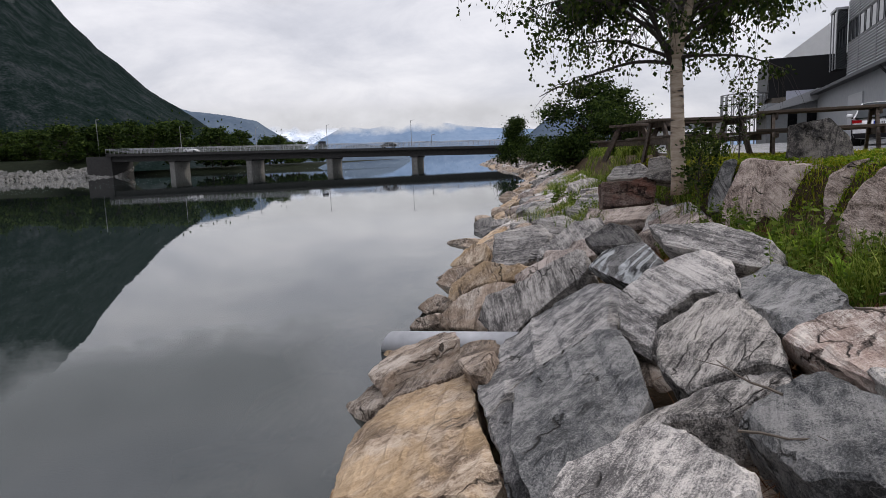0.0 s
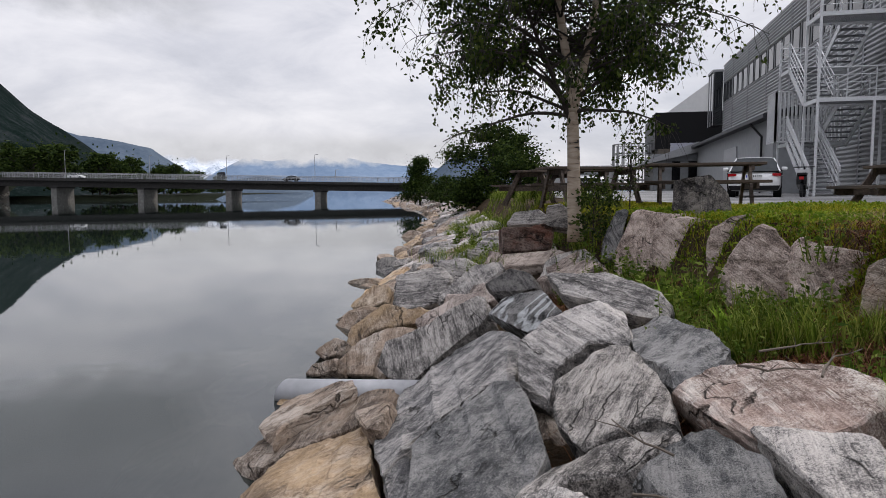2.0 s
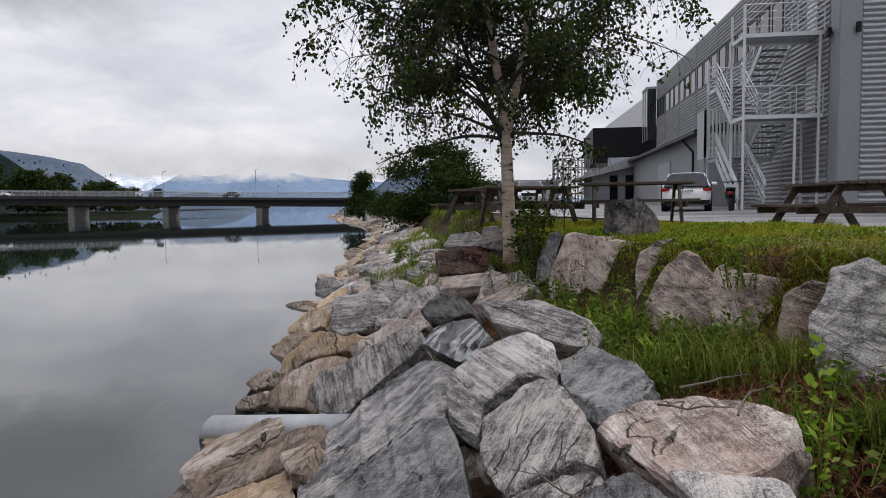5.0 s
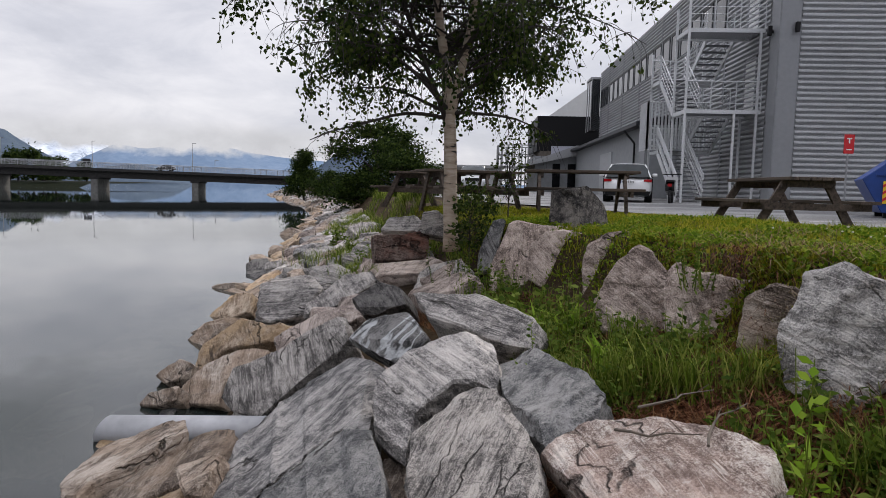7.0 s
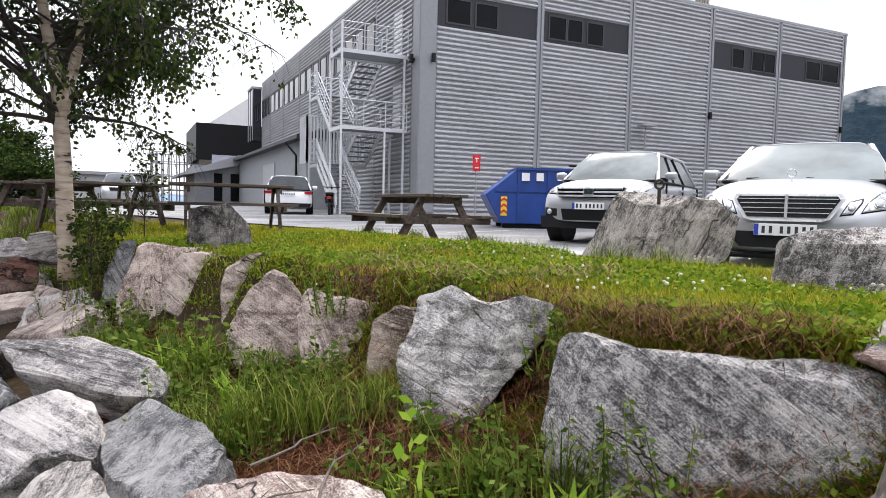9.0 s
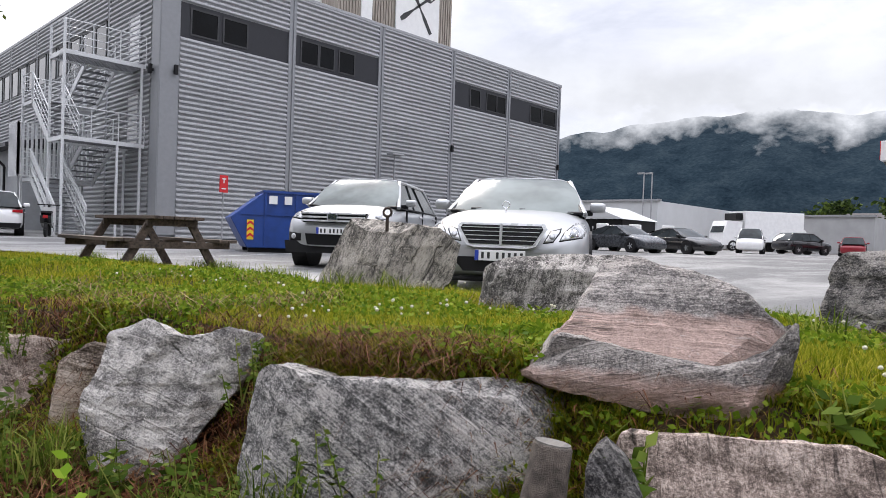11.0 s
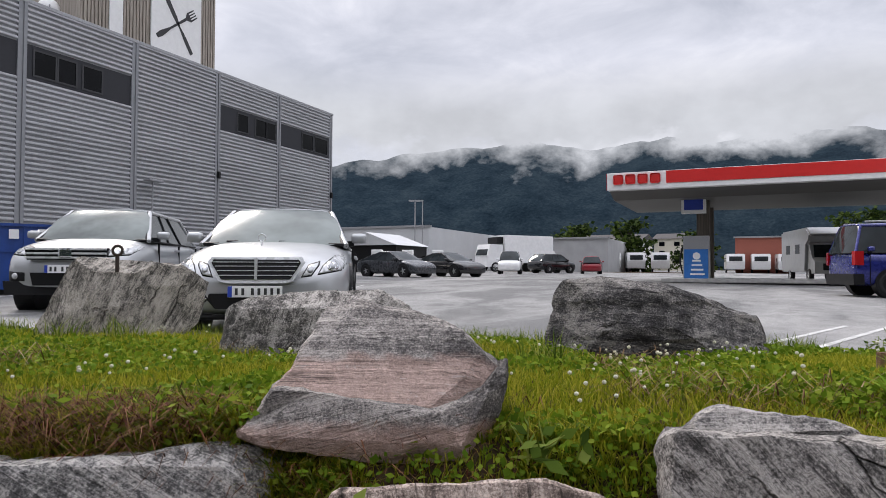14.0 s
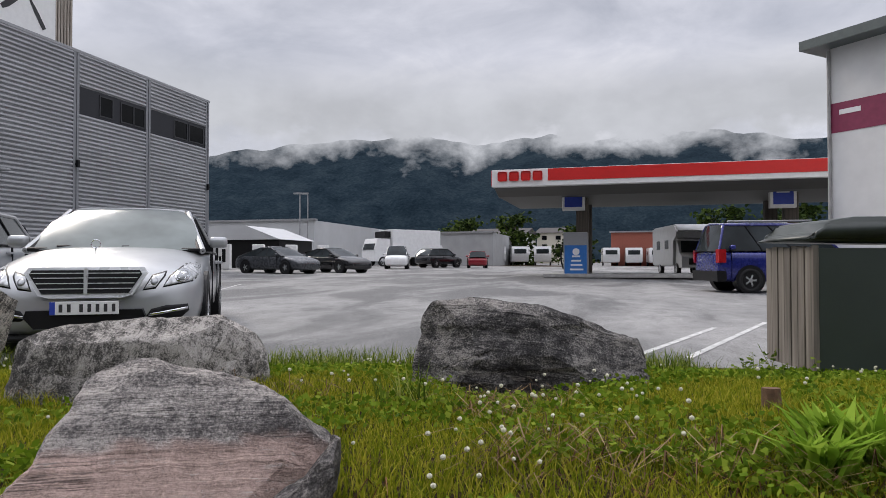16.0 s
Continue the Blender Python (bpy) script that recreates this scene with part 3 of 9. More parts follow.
boulder(TAN, (-1.35, 4.02, 0.48), -77, 69, [(-0.24, -0.16), (-0.21, 0.13), (0.25, 0.07), (0.21, -0.03)], 0.20, "small brown wedge of rock")
boulder(GREY, (-0.87, 4.47, 0.59), -77, 69, [(0.61, -0.59), (-0.23, -0.47), (-0.85, -0.10), (-1.34, 0.39), (-0.74, 0.58), (-0.05, 0.42), (0.43, 0.35), (0.25, 0.19), (0.80, -0.30), (1.13, -0.47)], 0.45, "big sloping grey gneiss slab")
boulder(SLATE, (-0.52, 3.24, 0.65), -77, 69, [(-0.33, -0.39), (-0.97, 0.12), (-0.76, 0.30), (-0.21, 0.32), (0.32, 0.29), (0.67, 0.05), (0.87, -0.29), (0.41, -0.39)], 0.35, "dark grey slate plate lying on a slab")
boulder(GREY, (-0.82, 2.89, 0.45), -77, 70, [(-0.48, -0.15), (-0.72, -0.00), (0.14, 0.08), (0.50, 0.10), (0.51, 0.01), (0.05, -0.05)], 0.30, "pale grey edge of a broken slab")
boulder(RIBBED, (-1.38, 5.69, 0.58), -35, 42, [(-0.52, -0.35), (-0.58, -0.16), (-0.17, 0.17), (0.29, 0.58), (0.48, 0.39), (0.47, 0.26), (0.24, -0.08), (0.06, -0.38), (-0.27, -0.42)], 0.40, "ribbed grey gneiss block")
boulder(STRIPED, (-0.53, 5.40, 0.93), -35, 42, [(-0.38, -0.07), (-0.34, 0.11), (0.06, 0.25), (0.37, 0.06), (0.30, -0.20), (-0.01, -0.14)], 0.35, "dark rock with white quartz stripes")
boulder(PALE, (-0.09, 4.29, 0.93), -35, 50, [(-0.43, -0.09), (-0.32, 0.19), (-0.04, 0.38), (0.18, 0.34), (0.30, 0.19), (0.33, 0.08), (0.11, 0.03), (-0.04, -0.20), (0.09, -0.49), (-0.18, -0.42)], 0.45, "pale grey mottled boulder")
boulder(RIBBED, (0.11, 3.40, 0.91), -77, 69, [(-0.45, -0.23), (-0.75, 0.15), (-0.51, 0.25), (0.10, 0.25), (0.57, 0.14), (0.47, 0.04), (0.45, -0.28), (0.12, -0.32)], 0.45, "layered grey boulder with dark seams")
boulder(PALE, (0.13, 5.17, 1.14), -35, 58, [(-0.74, 0.18), (-0.10, 0.23), (0.51, 0.03), (0.52, -0.11), (0.31, -0.17), (-0.12, -0.10), (-0.39, -0.06)], 0.30, "flat pale slab on the ledge")
boulder(SLATE, (0.46, 3.94, 1.04), -77, 69, [(-0.57, -0.11), (-0.55, 0.15), (0.23, 0.23), (0.35, 0.13), (0.48, -0.17), (0.07, -0.23)], 0.35, "flat dark grey stone on the ledge")
boulder(PINKWHITE, (0.75, 2.94, 1.06), -77, 69, [(-0.54, -0.29), (-0.55, -0.06), (-0.28, 0.20), (0.12, 0.37), (0.29, 0.30), (0.39, 0.09), (0.40, -0.12), (0.24, -0.23), (-0.07, -0.26)], 0.35, "broken white and pink slab with leaf litter")
boulder(RIBBED, (0.01, 2.78, 0.77), -78, 69, [(0.03, -0.35), (-0.08, -0.28), (-0.14, 0.08), (-0.12, 0.39), (-0.01, 0.39), (0.12, 0.11), (0.07, -0.11), (0.13, -0.23)], 0.35, "narrow striped grey rock")
boulder(SLATE, (0.39, 2.44, 0.89), -78, 69, [(-0.22, -0.22), (-0.31, -0.09), (-0.41, 0.17), (-0.03, 0.24), (0.22, 0.19), (0.44, 0.03), (0.27, -0.14), (0.04, -0.18)], 0.40, "blue grey flat boulder")
boulder(PALE, (-0.14, 2.21, 0.72), -78, 69, [(-0.11, -0.36), (-0.29, -0.28), (-0.41, 0.09), (-0.21, 0.24), (0.09, 0.33), (0.30, 0.28), (0.41, 0.03), (0.23, -0.33)], 0.50, "light grey gneiss boulder underfoot")
boulder(PALE, (0.75, 2.28, 1.05), -78, 69, [(-0.48, -0.08), (-0.26, 0.12), (-0.09, 0.19), (0.24, 0.09), (0.42, -0.10), (0.22, -0.12), (-0.06, -0.11)], 0.40, "pale grey slab near the weeds")
boulder(PALE, (-2.43, 9.42, 0.52), -35, 42, [(-0.39, -0.42), (-0.66, 0.12), (-0.29, 0.33), (0.19, 0.41), (0.56, 0.22), (0.55, -0.25), (0.04, -0.42)], 0.50, "pale angular boulder of the bank")
boulder(ORANGE, (-2.43, 7.63, 0.30), -35, 42, [(-0.40, -0.43), (-0.52, -0.13), (-0.19, 0.28), (0.32, 0.27), (0.57, 0.38), (0.50, 0.12), (-0.08, -0.11), (-0.20, -0.39)], 0.35, "rusty orange boulder above the water")
boulder(TAN, (-2.16, 6.44, 0.29), -35, 42, [(-0.36, -0.38), (-0.43, -0.20), (-0.33, -0.02), (-0.02, 0.28), (0.34, 0.37), (0.44, 0.23), (0.13, -0.04), (0.23, -0.26)], 0.40, "tan layered boulder above the water")
boulder(PINKISH, (-1.44, 7.06, 0.61), -35, 42, [(-0.38, -0.39), (-0.50, -0.19), (-0.11, 0.21), (0.27, 0.33), (0.46, 0.26), (0.35, 0.10), (-0.10, -0.32)], 0.40, "pinkish sloping boulder of the bank")
boulder(DARK, (-0.82, 7.03, 0.92), -35, 42, [(-0.34, -0.06), (-0.11, 0.19), (0.21, 0.17), (0.35, 0.02), (0.04, -0.14), (-0.15, -0.18)], 0.40, "dark charcoal rock of the bank")
boulder(PALE, (-1.50, 8.54, 0.73), -35, 42, [(-0.33, -0.44), (-0.43, -0.25), (-0.11, 0.33), (0.25, 0.39), (0.44, 0.26), (0.21, -0.07), (-0.03, -0.21)], 0.40, "pale slanting slab of the bank")
boulder(ORANGE, (-3.53, 10.35, 0.15), -35, 42, [(-0.39, -0.23), (-0.19, 0.24), (0.24, 0.32), (0.41, 0.02), (-0.08, -0.35)], 0.30, "small orange rock at the waterline")
boulder(TAN, (-2.82, 6.97, 0.15), -35, 42, [(-0.26, -0.11), (-0.09, 0.14), (0.15, 0.13), (0.24, -0.01), (-0.03, -0.15)], 0.25, "small brown rock in the shallows")
boulder(TAN, (-2.65, 6.28, 0.11), -35, 42, [(-0.21, -0.13), (-0.17, 0.00), (0.15, 0.16), (0.20, 0.04), (0.04, -0.07)], 0.25, "small wet rock in the shallows")
boulder(TAN, (-3.26, 8.73, 0.10), -35, 42, [(-0.31, -0.10), (-0.17, 0.14), (0.32, 0.27), (0.14, -0.06), (0.02, -0.25)], 0.30, "tan rock at the waterline")
boulder(DARKRED, (-0.76, 8.60, 1.30), 20, 10, [(-0.33, 0.15), (0.02, 0.15), (0.36, 0.21), (0.34, -0.15), (-0.05, -0.17), (-0.33, -0.19)], 0.50, "squared dark block with a rusty red face")
boulder(PALE, (-0.80, 9.28, 1.56), -35, 42, [(-0.38, -0.16), (-0.35, 0.10), (0.09, 0.16), (0.31, 0.01), (0.33, -0.12)], 0.20, "pale stone capping a dark block")
boulder(WALLPINK, (0.71, 7.31, 1.41), -15, 18, [(-0.45, -0.18), (-0.36, 0.10), (-0.28, 0.34), (0.02, 0.29), (0.30, 0.29), (0.45, 0.14), (0.37, -0.04), (0.36, -0.46), (-0.41, -0.49)], 0.50, "pinkish upright boulder in the retaining step")
boulder(WALLPINK, (1.32, 6.22, 1.43), -20, 18, [(-0.34, -0.06), (-0.30, 0.16), (-0.13, 0.27), (0.12, 0.28), (0.25, 0.19), (0.33, 0.02), (0.30, -0.36), (-0.30, -0.36)], 0.40, "pale upright stone under the lawn")
boulder(WALLPINK, (1.15, 5.08, 1.41), -25, 18, [(-0.26, -0.12), (-0.11, 0.16), (0.01, 0.28), (0.08, 0.25), (0.22, 0.09), (0.24, -0.31), (-0.18, -0.35)], 0.45, "pointed pale grey upright stone")
boulder(WALLPINK, (1.54, 4.63, 1.43), -30, 18, [(-0.33, 0.09), (-0.27, 0.19), (-0.13, 0.13), (0.11, 0.10), (0.26, 0.09), (0.30, -0.02), (0.32, -0.26), (-0.27, -0.33)], 0.45, "brownish pink stone holding the lawn edge")
boulder(SLATE, (0.30, 7.97, 1.40), 0, 18, [(-0.15, -0.07), (0.01, 0.30), (0.15, 0.31), (0.10, 0.07), (0.04, -0.30), (-0.15, -0.30)], 0.40, "grey stone behind the birch sapling")
boulder(PALE, (-0.38, 8.73, 1.60), 0, 18, [(-0.19, -0.13), (-0.16, 0.12), (0.03, 0.16), (0.18, 0.04), (0.13, -0.19)], 0.40, "grey stone at the foot of the birch")
boulder(CLEFT, (1.72, 3.49, 1.46), -35, 12, [(-0.33, -0.03), (-0.26, 0.10), (-0.26, 0.22), (-0.08, 0.29), (0.01, 0.23), (0.08, 0.21), (0.22, 0.26), (0.38, 0.23), (0.36, 0.12), (0.31, 0.02), (0.21, -0.09), (0.05, -0.30), (0.01, -0.40), (-0.10, -0.41), (-0.27, -0.29), (-0.32, -0.15)], 0.45, "large pale grey boulder with a cleft")
boulder(MOTTLED, (2.04, 2.42, 1.46), -48, 10, [(-0.60, -0.14), (-0.56, 0.16), (-0.49, 0.21), (-0.26, 0.175), (0.12, 0.175), (0.26, 0.19), (0.44, 0.18), (0.59, 0.11), (0.55, 0.00), (0.45, -0.39), (-0.51, -0.51)], 0.60, "long mottled grey boulder under the turf")
boulder(WALLPINK, (2.34, 1.38, 1.51), -65, 20, [(-0.41, 0.03), (-0.37, 0.10), (-0.11, 0.12), (0.18, 0.13), (0.31, 0.09), (0.40, 0.02), (0.40, -0.21), (-0.39, -0.27)], 0.60, "pinkish grey boulder under the tilted slab")
boulder(RIBBED, (2.41, 0.67, 1.72), -78, 10, [(-0.27, 0.04), (-0.24, 0.08), (-0.05, 0.08), (0.18, 0.08), (0.32, 0.08), (0.32, -0.15), (-0.26, -0.20)], 0.50, "grey ribbed block at the lawn edge")
boulder(PALE, (2.79, 0.73, 1.74), -78, 30, [(-0.19, -0.01), (-0.10, 0.06), (0.20, 0.04), (0.28, -0.01), (0.01, -0.03), (-0.21, -0.05)], 0.35, "low pale stone in the grass")
boulder(DARK, (2.00, 1.64, 1.53), -60, 10, [(-0.06, 0.04), (-0.02, 0.10), (0.02, 0.06), (0.07, -0.02), (0.06, -0.09), (-0.07, -0.10)], 0.20, "small dark split stone in the step")
boulder(DARKCUBE, (1.19, 7.50, 1.79), -5, 5, [(-0.33, -0.14), (-0.32, 0.24), (0.05, 0.28), (0.25, 0.09), (0.28, -0.11), (0.24, -0.18), (-0.17, -0.19)], 0.50, "squat dark boulder on the lawn")
boulder(GREENGREY, (4.37, 5.18, 1.97), -60, 8, [(-0.70, -0.28), (-0.58, -0.07), (-0.45, 0.24), (-0.38, 0.31), (-0.05, 0.27), (0.23, 0.26), (0.40, 0.23), (0.60, 0.16), (0.52, -0.19), (0.45, -0.28), (0.20, -0.33), (-0.23, -0.33)], 0.60, "grey green boulder with an iron eye bolt")
boulder(GREYROUND, (4.04, 3.12, 1.83), -62, 10, [(-0.55, -0.20), (-0.51, 0.11), (-0.40, 0.18), (-0.02, 0.22), (0.36, 0.22), (0.57, 0.10), (0.63, -0.22), (0.20, -0.36), (-0.30, -0.34)], 0.55, "low dark grey boulder on the lawn")
boulder(DARKGREY, (4.77, 1.33, 1.95), -80, 25, [(-0.54, -0.36), (-0.48, 0.14), (-0.42, 0.22), (-0.10, 0.215), (0.22, 0.15), (0.66, 0.05), (0.72, -0.16), (0.74, -0.36), (0.11, -0.40), (-0.27, -0.40)], 0.60, "long dark grey ridged boulder beside the yard")
slab_rock = boulder(BANDED, (2.73, 1.86, 1.89), -62, 40, [(-0.39, -0.15), (-0.32, -0.04), (-0.22, 0.23), (-0.10, 0.26), (-0.02, 0.24), (0.19, 0.16), (0.36, 0.05), (0.37, -0.03), (0.29, -0.14), (0.17, -0.22), (-0.07, -0.19), (-0.25, -0.17)], 0.28, "tilted pink and grey banded slab lying on the turf edge")
boulder(BANDED, (2.55, 1.78, 1.71), -62, 10, [(-0.45, -0.05), (-0.40, 0.00), (-0.34, 0.10), (-0.22, 0.08), (0.16, 0.02), (0.30, 0.07), (0.39, 0.18), (0.39, 0.07), (0.31, -0.10), (0.15, -0.15), (0.02, -0.14), (-0.30, -0.09)], 0.55, "", parent=slab_rock)
boulder(WALLPINK, (0.96, 6.95, 1.38), -17, 18, [(-0.34, -0.22), (-0.36, 0.12), (-0.20, 0.27), (0.05, 0.30), (0.24, 0.20), (0.33, -0.05), (0.30, -0.30), (-0.10, -0.36)], 0.45, "squat pink stone in the retaining step")
boulder(TAN, (1.70, 4.18, 1.36), -32, 16, [(-0.20, -0.26), (-0.19, 0.10), (-0.05, 0.20), (0.12, 0.17), (0.19, -0.04), (0.16, -0.30)], 0.40, "rust brown stone beside the cleft boulder")


# the rest of the rubble, laid in courses along the bank
def loose_shapes(target):
    out = []
    for i in range(9):
        rnd = random.Random(100 + i)
        n = rnd.randint(5, 7)
        pts = [(0.5 * math.cos(6.283 * (j + rnd.uniform(-0.25, 0.25)) / n) * rnd.uniform(0.85, 1.1), 0.36 * math.sin(6.283 * (j + rnd.uniform(-0.25, 0.25)) / n) * rnd.uniform(0.85, 1.1)) for j in range(n)]
        out.append([mesh_of("boulder", rock_bm(pts, 0.45, 200 + i, target, taper=0.08, amp=0.06), m, True) for m in (GREY, PALE, ORANGE, TAN, PINKISH, RIBBED, DARK)])
    return out


SHAPES, FAR_SHAPES = loose_shapes(0.07), loose_shapes(0.15)
rnd = random.Random(5)
LABELS = ["grey broken stone of the rubble bank", "pale broken stone of the rubble bank", "rust stained stone near the waterline",
          "brown stone near the waterline", "pinkish stone of the rubble bank", "layered grey stone of the rubble bank", "dark wet stone of the rubble bank"]
y = -9.0
far_pile = []
while y < 150:
    step = 0.55 if y < 14 else 0.8 if y < 35 else 1.3 if y < 74 else 2.2
    width = lerp(y, CREST) - lerp(y, SHORE)
    n = max(3, int((width + 1.3) / (0.62 if y < 20 else 0.9)))
    for i in range(n):
        across = -1.1 + (width + 1.0) * (i + rnd.uniform(0.1, 0.9)) / n
        yy = y + rnd.uniform(-0.3, 0.3) * step
        x = lerp(yy, SHORE) + across
        z = max(-0.75, 0.37 * across - (0.08 if across > 0 else 0.22))
        if y > 8 and x > lerp(yy, CREST) - 0.2:
            continue
        size = rnd.uniform(0.7, 1.15) * (1.0 if y < 14 else 1.15 if y < 35 else 1.5 if y < 74 else 2.0)
        p = Vector((x, yy, z))
        near = [s for q, s in STONES if (q - p).length < 0.62 * s + 0.12 * size]
        if near:
            if y < 9 and across > 0:
                z -= 0.22
                size *= 0.7
            else:
                continue
        if 1.0 < y < 2.2 and across > 1.2 or 1.0 < y < 7 and across > 2.4 or y <= 1.0 and x > lerp(yy, CREST) - 0.75:
            continue
        if y <= 1.0:
            z -= 0.12
        kind = rnd.choice((2, 3, 3, 2, 6)) if across < 0.7 else rnd.choice((0, 1, 1, 4, 4, 5, 1, 3))
        pick = rnd.randrange(9)
        shape = SHAPES[pick][kind]
        turn = Matrix.Translation((x, yy, z)) @ Euler((radians(-21 + rnd.gauss(0, 9)), radians(rnd.gauss(0, 8)), radians(rnd.gauss(112, 24)))).to_matrix().to_4x4() @ Matrix.Diagonal((size * rnd.uniform(1.0, 1.4), size * rnd.uniform(0.85, 1.1), size * rnd.uniform(0.7, 1.0), 1))
        if y > 17 or y < -4:
            far_pile.append((FAR_SHAPES[pick][kind], kind, turn))
            continue
        tagged(place(new("boulder", shape), turn), LABELS[kind], "boulder", "boulders of the bank")
    y += step
FARMATS = (GREY, PALE, ORANGE, TAN, PINKISH, RIBBED, DARK)
for kind, lab in ((0, "grey stones along the far shore"), (1, "pale broken stones along the far shore"), (4, "pinkish stones along the far shore"), (5, "layered stones along the far shore"), (3, "brown stones at the far waterline"), (2, "rusty stones at the far waterline")):
    bm = bmesh.new()
    for shape, k, turn in far_pile:
        if k == kind or k == 6 and kind == 3:
            first = len(bm.verts)
            bm.from_mesh(shape)
            bm.verts.ensure_lookup_table()
            bmesh.ops.transform(bm, matrix=turn, verts=bm.verts[first:])
    tagged(part("rubble", bm, FARMATS[kind], smooth=True), lab, "rubble", kind="stuff")

# ---- the warehouse with an outside stair ----
def cladding_mat():
    k = Mat("galvanised_cladding", 0.5, 0.25)
    v = k.coords()
    broad = k.noise(k.coords((0.2, 0.2, 1.2)), 1.1, 5.0)
    k.color(k.mix(0.3, k.ramp(broad, [(0.35, (0.315, 0.322, 0.338)), (0.65, (0.40, 0.41, 0.43))]), k.ramp(k.noise(v, 14, 4.0), [(0.4, (0.25, 0.25, 0.25)), (0.6, (0.42, 0.42, 0.42))])))
    return k.m


CLAD = cladding_mat()
COLUMN = plain("grey_painted_steel", (0.245, 0.252, 0.265), 0.5, 0.2, 0.06)
ZINC = plain("galvanised_steel", (0.33, 0.335, 0.345), 0.45, 0.5, 0.15, 20)
PANEL = plain("anthracite_panel", (0.027, 0.028, 0.033), 0.5, 0.0, 0.08, spec=0.3)
FRAME = plain("dark_window_frame", (0.028, 0.029, 0.032), 0.5)
WHITE = plain("white_paint", (0.78, 0.78, 0.77), 0.5, 0.0, 0.04)
OFFWHITE = plain("offwhite_render", (0.68, 0.68, 0.67), 0.75, 0.0, 0.05, 2.0)
BLACK = plain("black_plastic", (0.006, 0.006, 0.007), 0.5, spec=0.25)
RED = plain("red_paint", (0.56, 0.015, 0.02), 0.4, 0.0, 0.05)
CONCRETE = plain("concrete", (0.36, 0.355, 0.345), 0.85, 0.0, 0.25, 3.0, 0.3)
# near black: the shade under the bridge deck is put into this colour
DARKCONC = plain("underside_shade_concrete", (0.030, 0.028, 0.027), 0.85, 0.0, 0.3, 2.0)


def glass_mat(name, tint=(0.02, 0.024, 0.028), rough=0.04, spec=0.22):
    k = Mat(name, rough, spec=spec)
    v = k.coords()
    k.color(k.ramp(k.noise(v, 0.9, 4.0), [(0.4, tint), (0.65, tuple(c * 2.2 for c in tint))]))
    return k.m


GLASS = glass_mat("window_glass", (0.002, 0.0024, 0.003), 0.1, 0.12)
SKYGLASS = glass_mat("bright_window_glass", (0.010, 0.012, 0.014), 0.02, 0.9)


def wood_mat(name, a, b, grain=18.0, axis=2):
    k = Mat(name, 0.8)
    sc = [grain, grain, grain]
    sc[axis] = 0.7
    f = k.noise(k.coords(tuple(sc)), 1.0, 7.0, 0.6, 0.5)
    k.color(k.ramp(f, [(0.34, a), (0.66, b)]))
    return k.bump(f, 0.4, 0.008).m


WOODGREY = wood_mat("weathered_board", (0.20, 0.17, 0.14), (0.40, 0.36, 0.31))
BX, BY, BR = 11.1, 26.0, 12.5
BASE = lot_z(12, 26)

warehouse = thing("warehouse", pose(BX, BY, BASE), "grey corrugated steel warehouse with a strip of dark windows", "building")
TOP = BR - BASE


def corrugated(w, z0, z1, along="x", period=0.2, depth=0.085):
    """A sheet with horizontal ridges."""
    n = int((z1 - z0) / period * 5)
    zs = [z0 + (z1 - z0) * i / n for i in range(n + 1)]
    prof = [(z, -depth * (0.0, 0.25, 1.0, 1.0, 0.85)[i % 5]) for i, z in enumerate(zs)]
    bm = bmesh.new()
    rows = []
    for z, d in prof:
        rows.append([bm.verts.new((0, d, z) if along == "x" else (d, 0, z)), bm.verts.new((w, d, z) if along == "x" else (d, w, z))])
    for a, b in zip(rows, rows[1:]):
        bm.faces.new((a[0], a[1], b[1], b[0]))
    return bm


# core behind the sheets
bm = bmesh.new()
box(bm, (0.06, 0.06, -0.3), (26.6, 35, TOP - 0.05))
part("wall", bm, COLUMN, warehouse)
bm = bmesh.new()
box(bm, (-0.05, -0.07, TOP - 0.05), (26.75, 35.1, TOP + 0.10), 0.02)
part("roof_edge", bm, ZINC, warehouse)
# columns of the front and of the long side
bm = bmesh.new()
box(bm, (0.0, -0.03, 0.15), (0.74, 0.06, TOP - 0.05), 0.015)
box(bm, (-0.03, 0.0, 0.15), (0.06, 0.74, TOP - 0.05), 0.015)
part("corner_column", bm, COLUMN, warehouse)
FRONT_COLS = [5.75, 10.9, 16.1, 21.1, 26.5]
for cx in FRONT_COLS:
    bm = bmesh.new()
    box(bm, (cx - 0.19, -0.06, 0), (cx - 0.05, 0.06, TOP - 0.05), 0.01)
    box(bm, (cx + 0.03, -0.06, 0), (cx + 0.17, 0.06, TOP - 0.05), 0.01)
    box(bm, (cx - 0.06, -0.015, 0), (cx + 0.04, 0.06, TOP - 0.05))
    part("column", bm, COLUMN, warehouse)
S0, S1 = 9.52 - BASE, 10.86 - BASE
bays = [(0.74, 5.56), (5.92, 10.71), (11.07, 15.91), (16.27, 20.91), (21.27, 26.31)]
panes = {0: [(1.2, 2.25), (2.55, 3.55)], 1: [(6.25, 7.1), (7.25, 8.0), (8.35, 9.2)], 3: [(17.65, 18.45), (19.1, 19.95), (20.05, 20.8)], 4: [(23.4, 24.5), (24.75, 26.1)]}
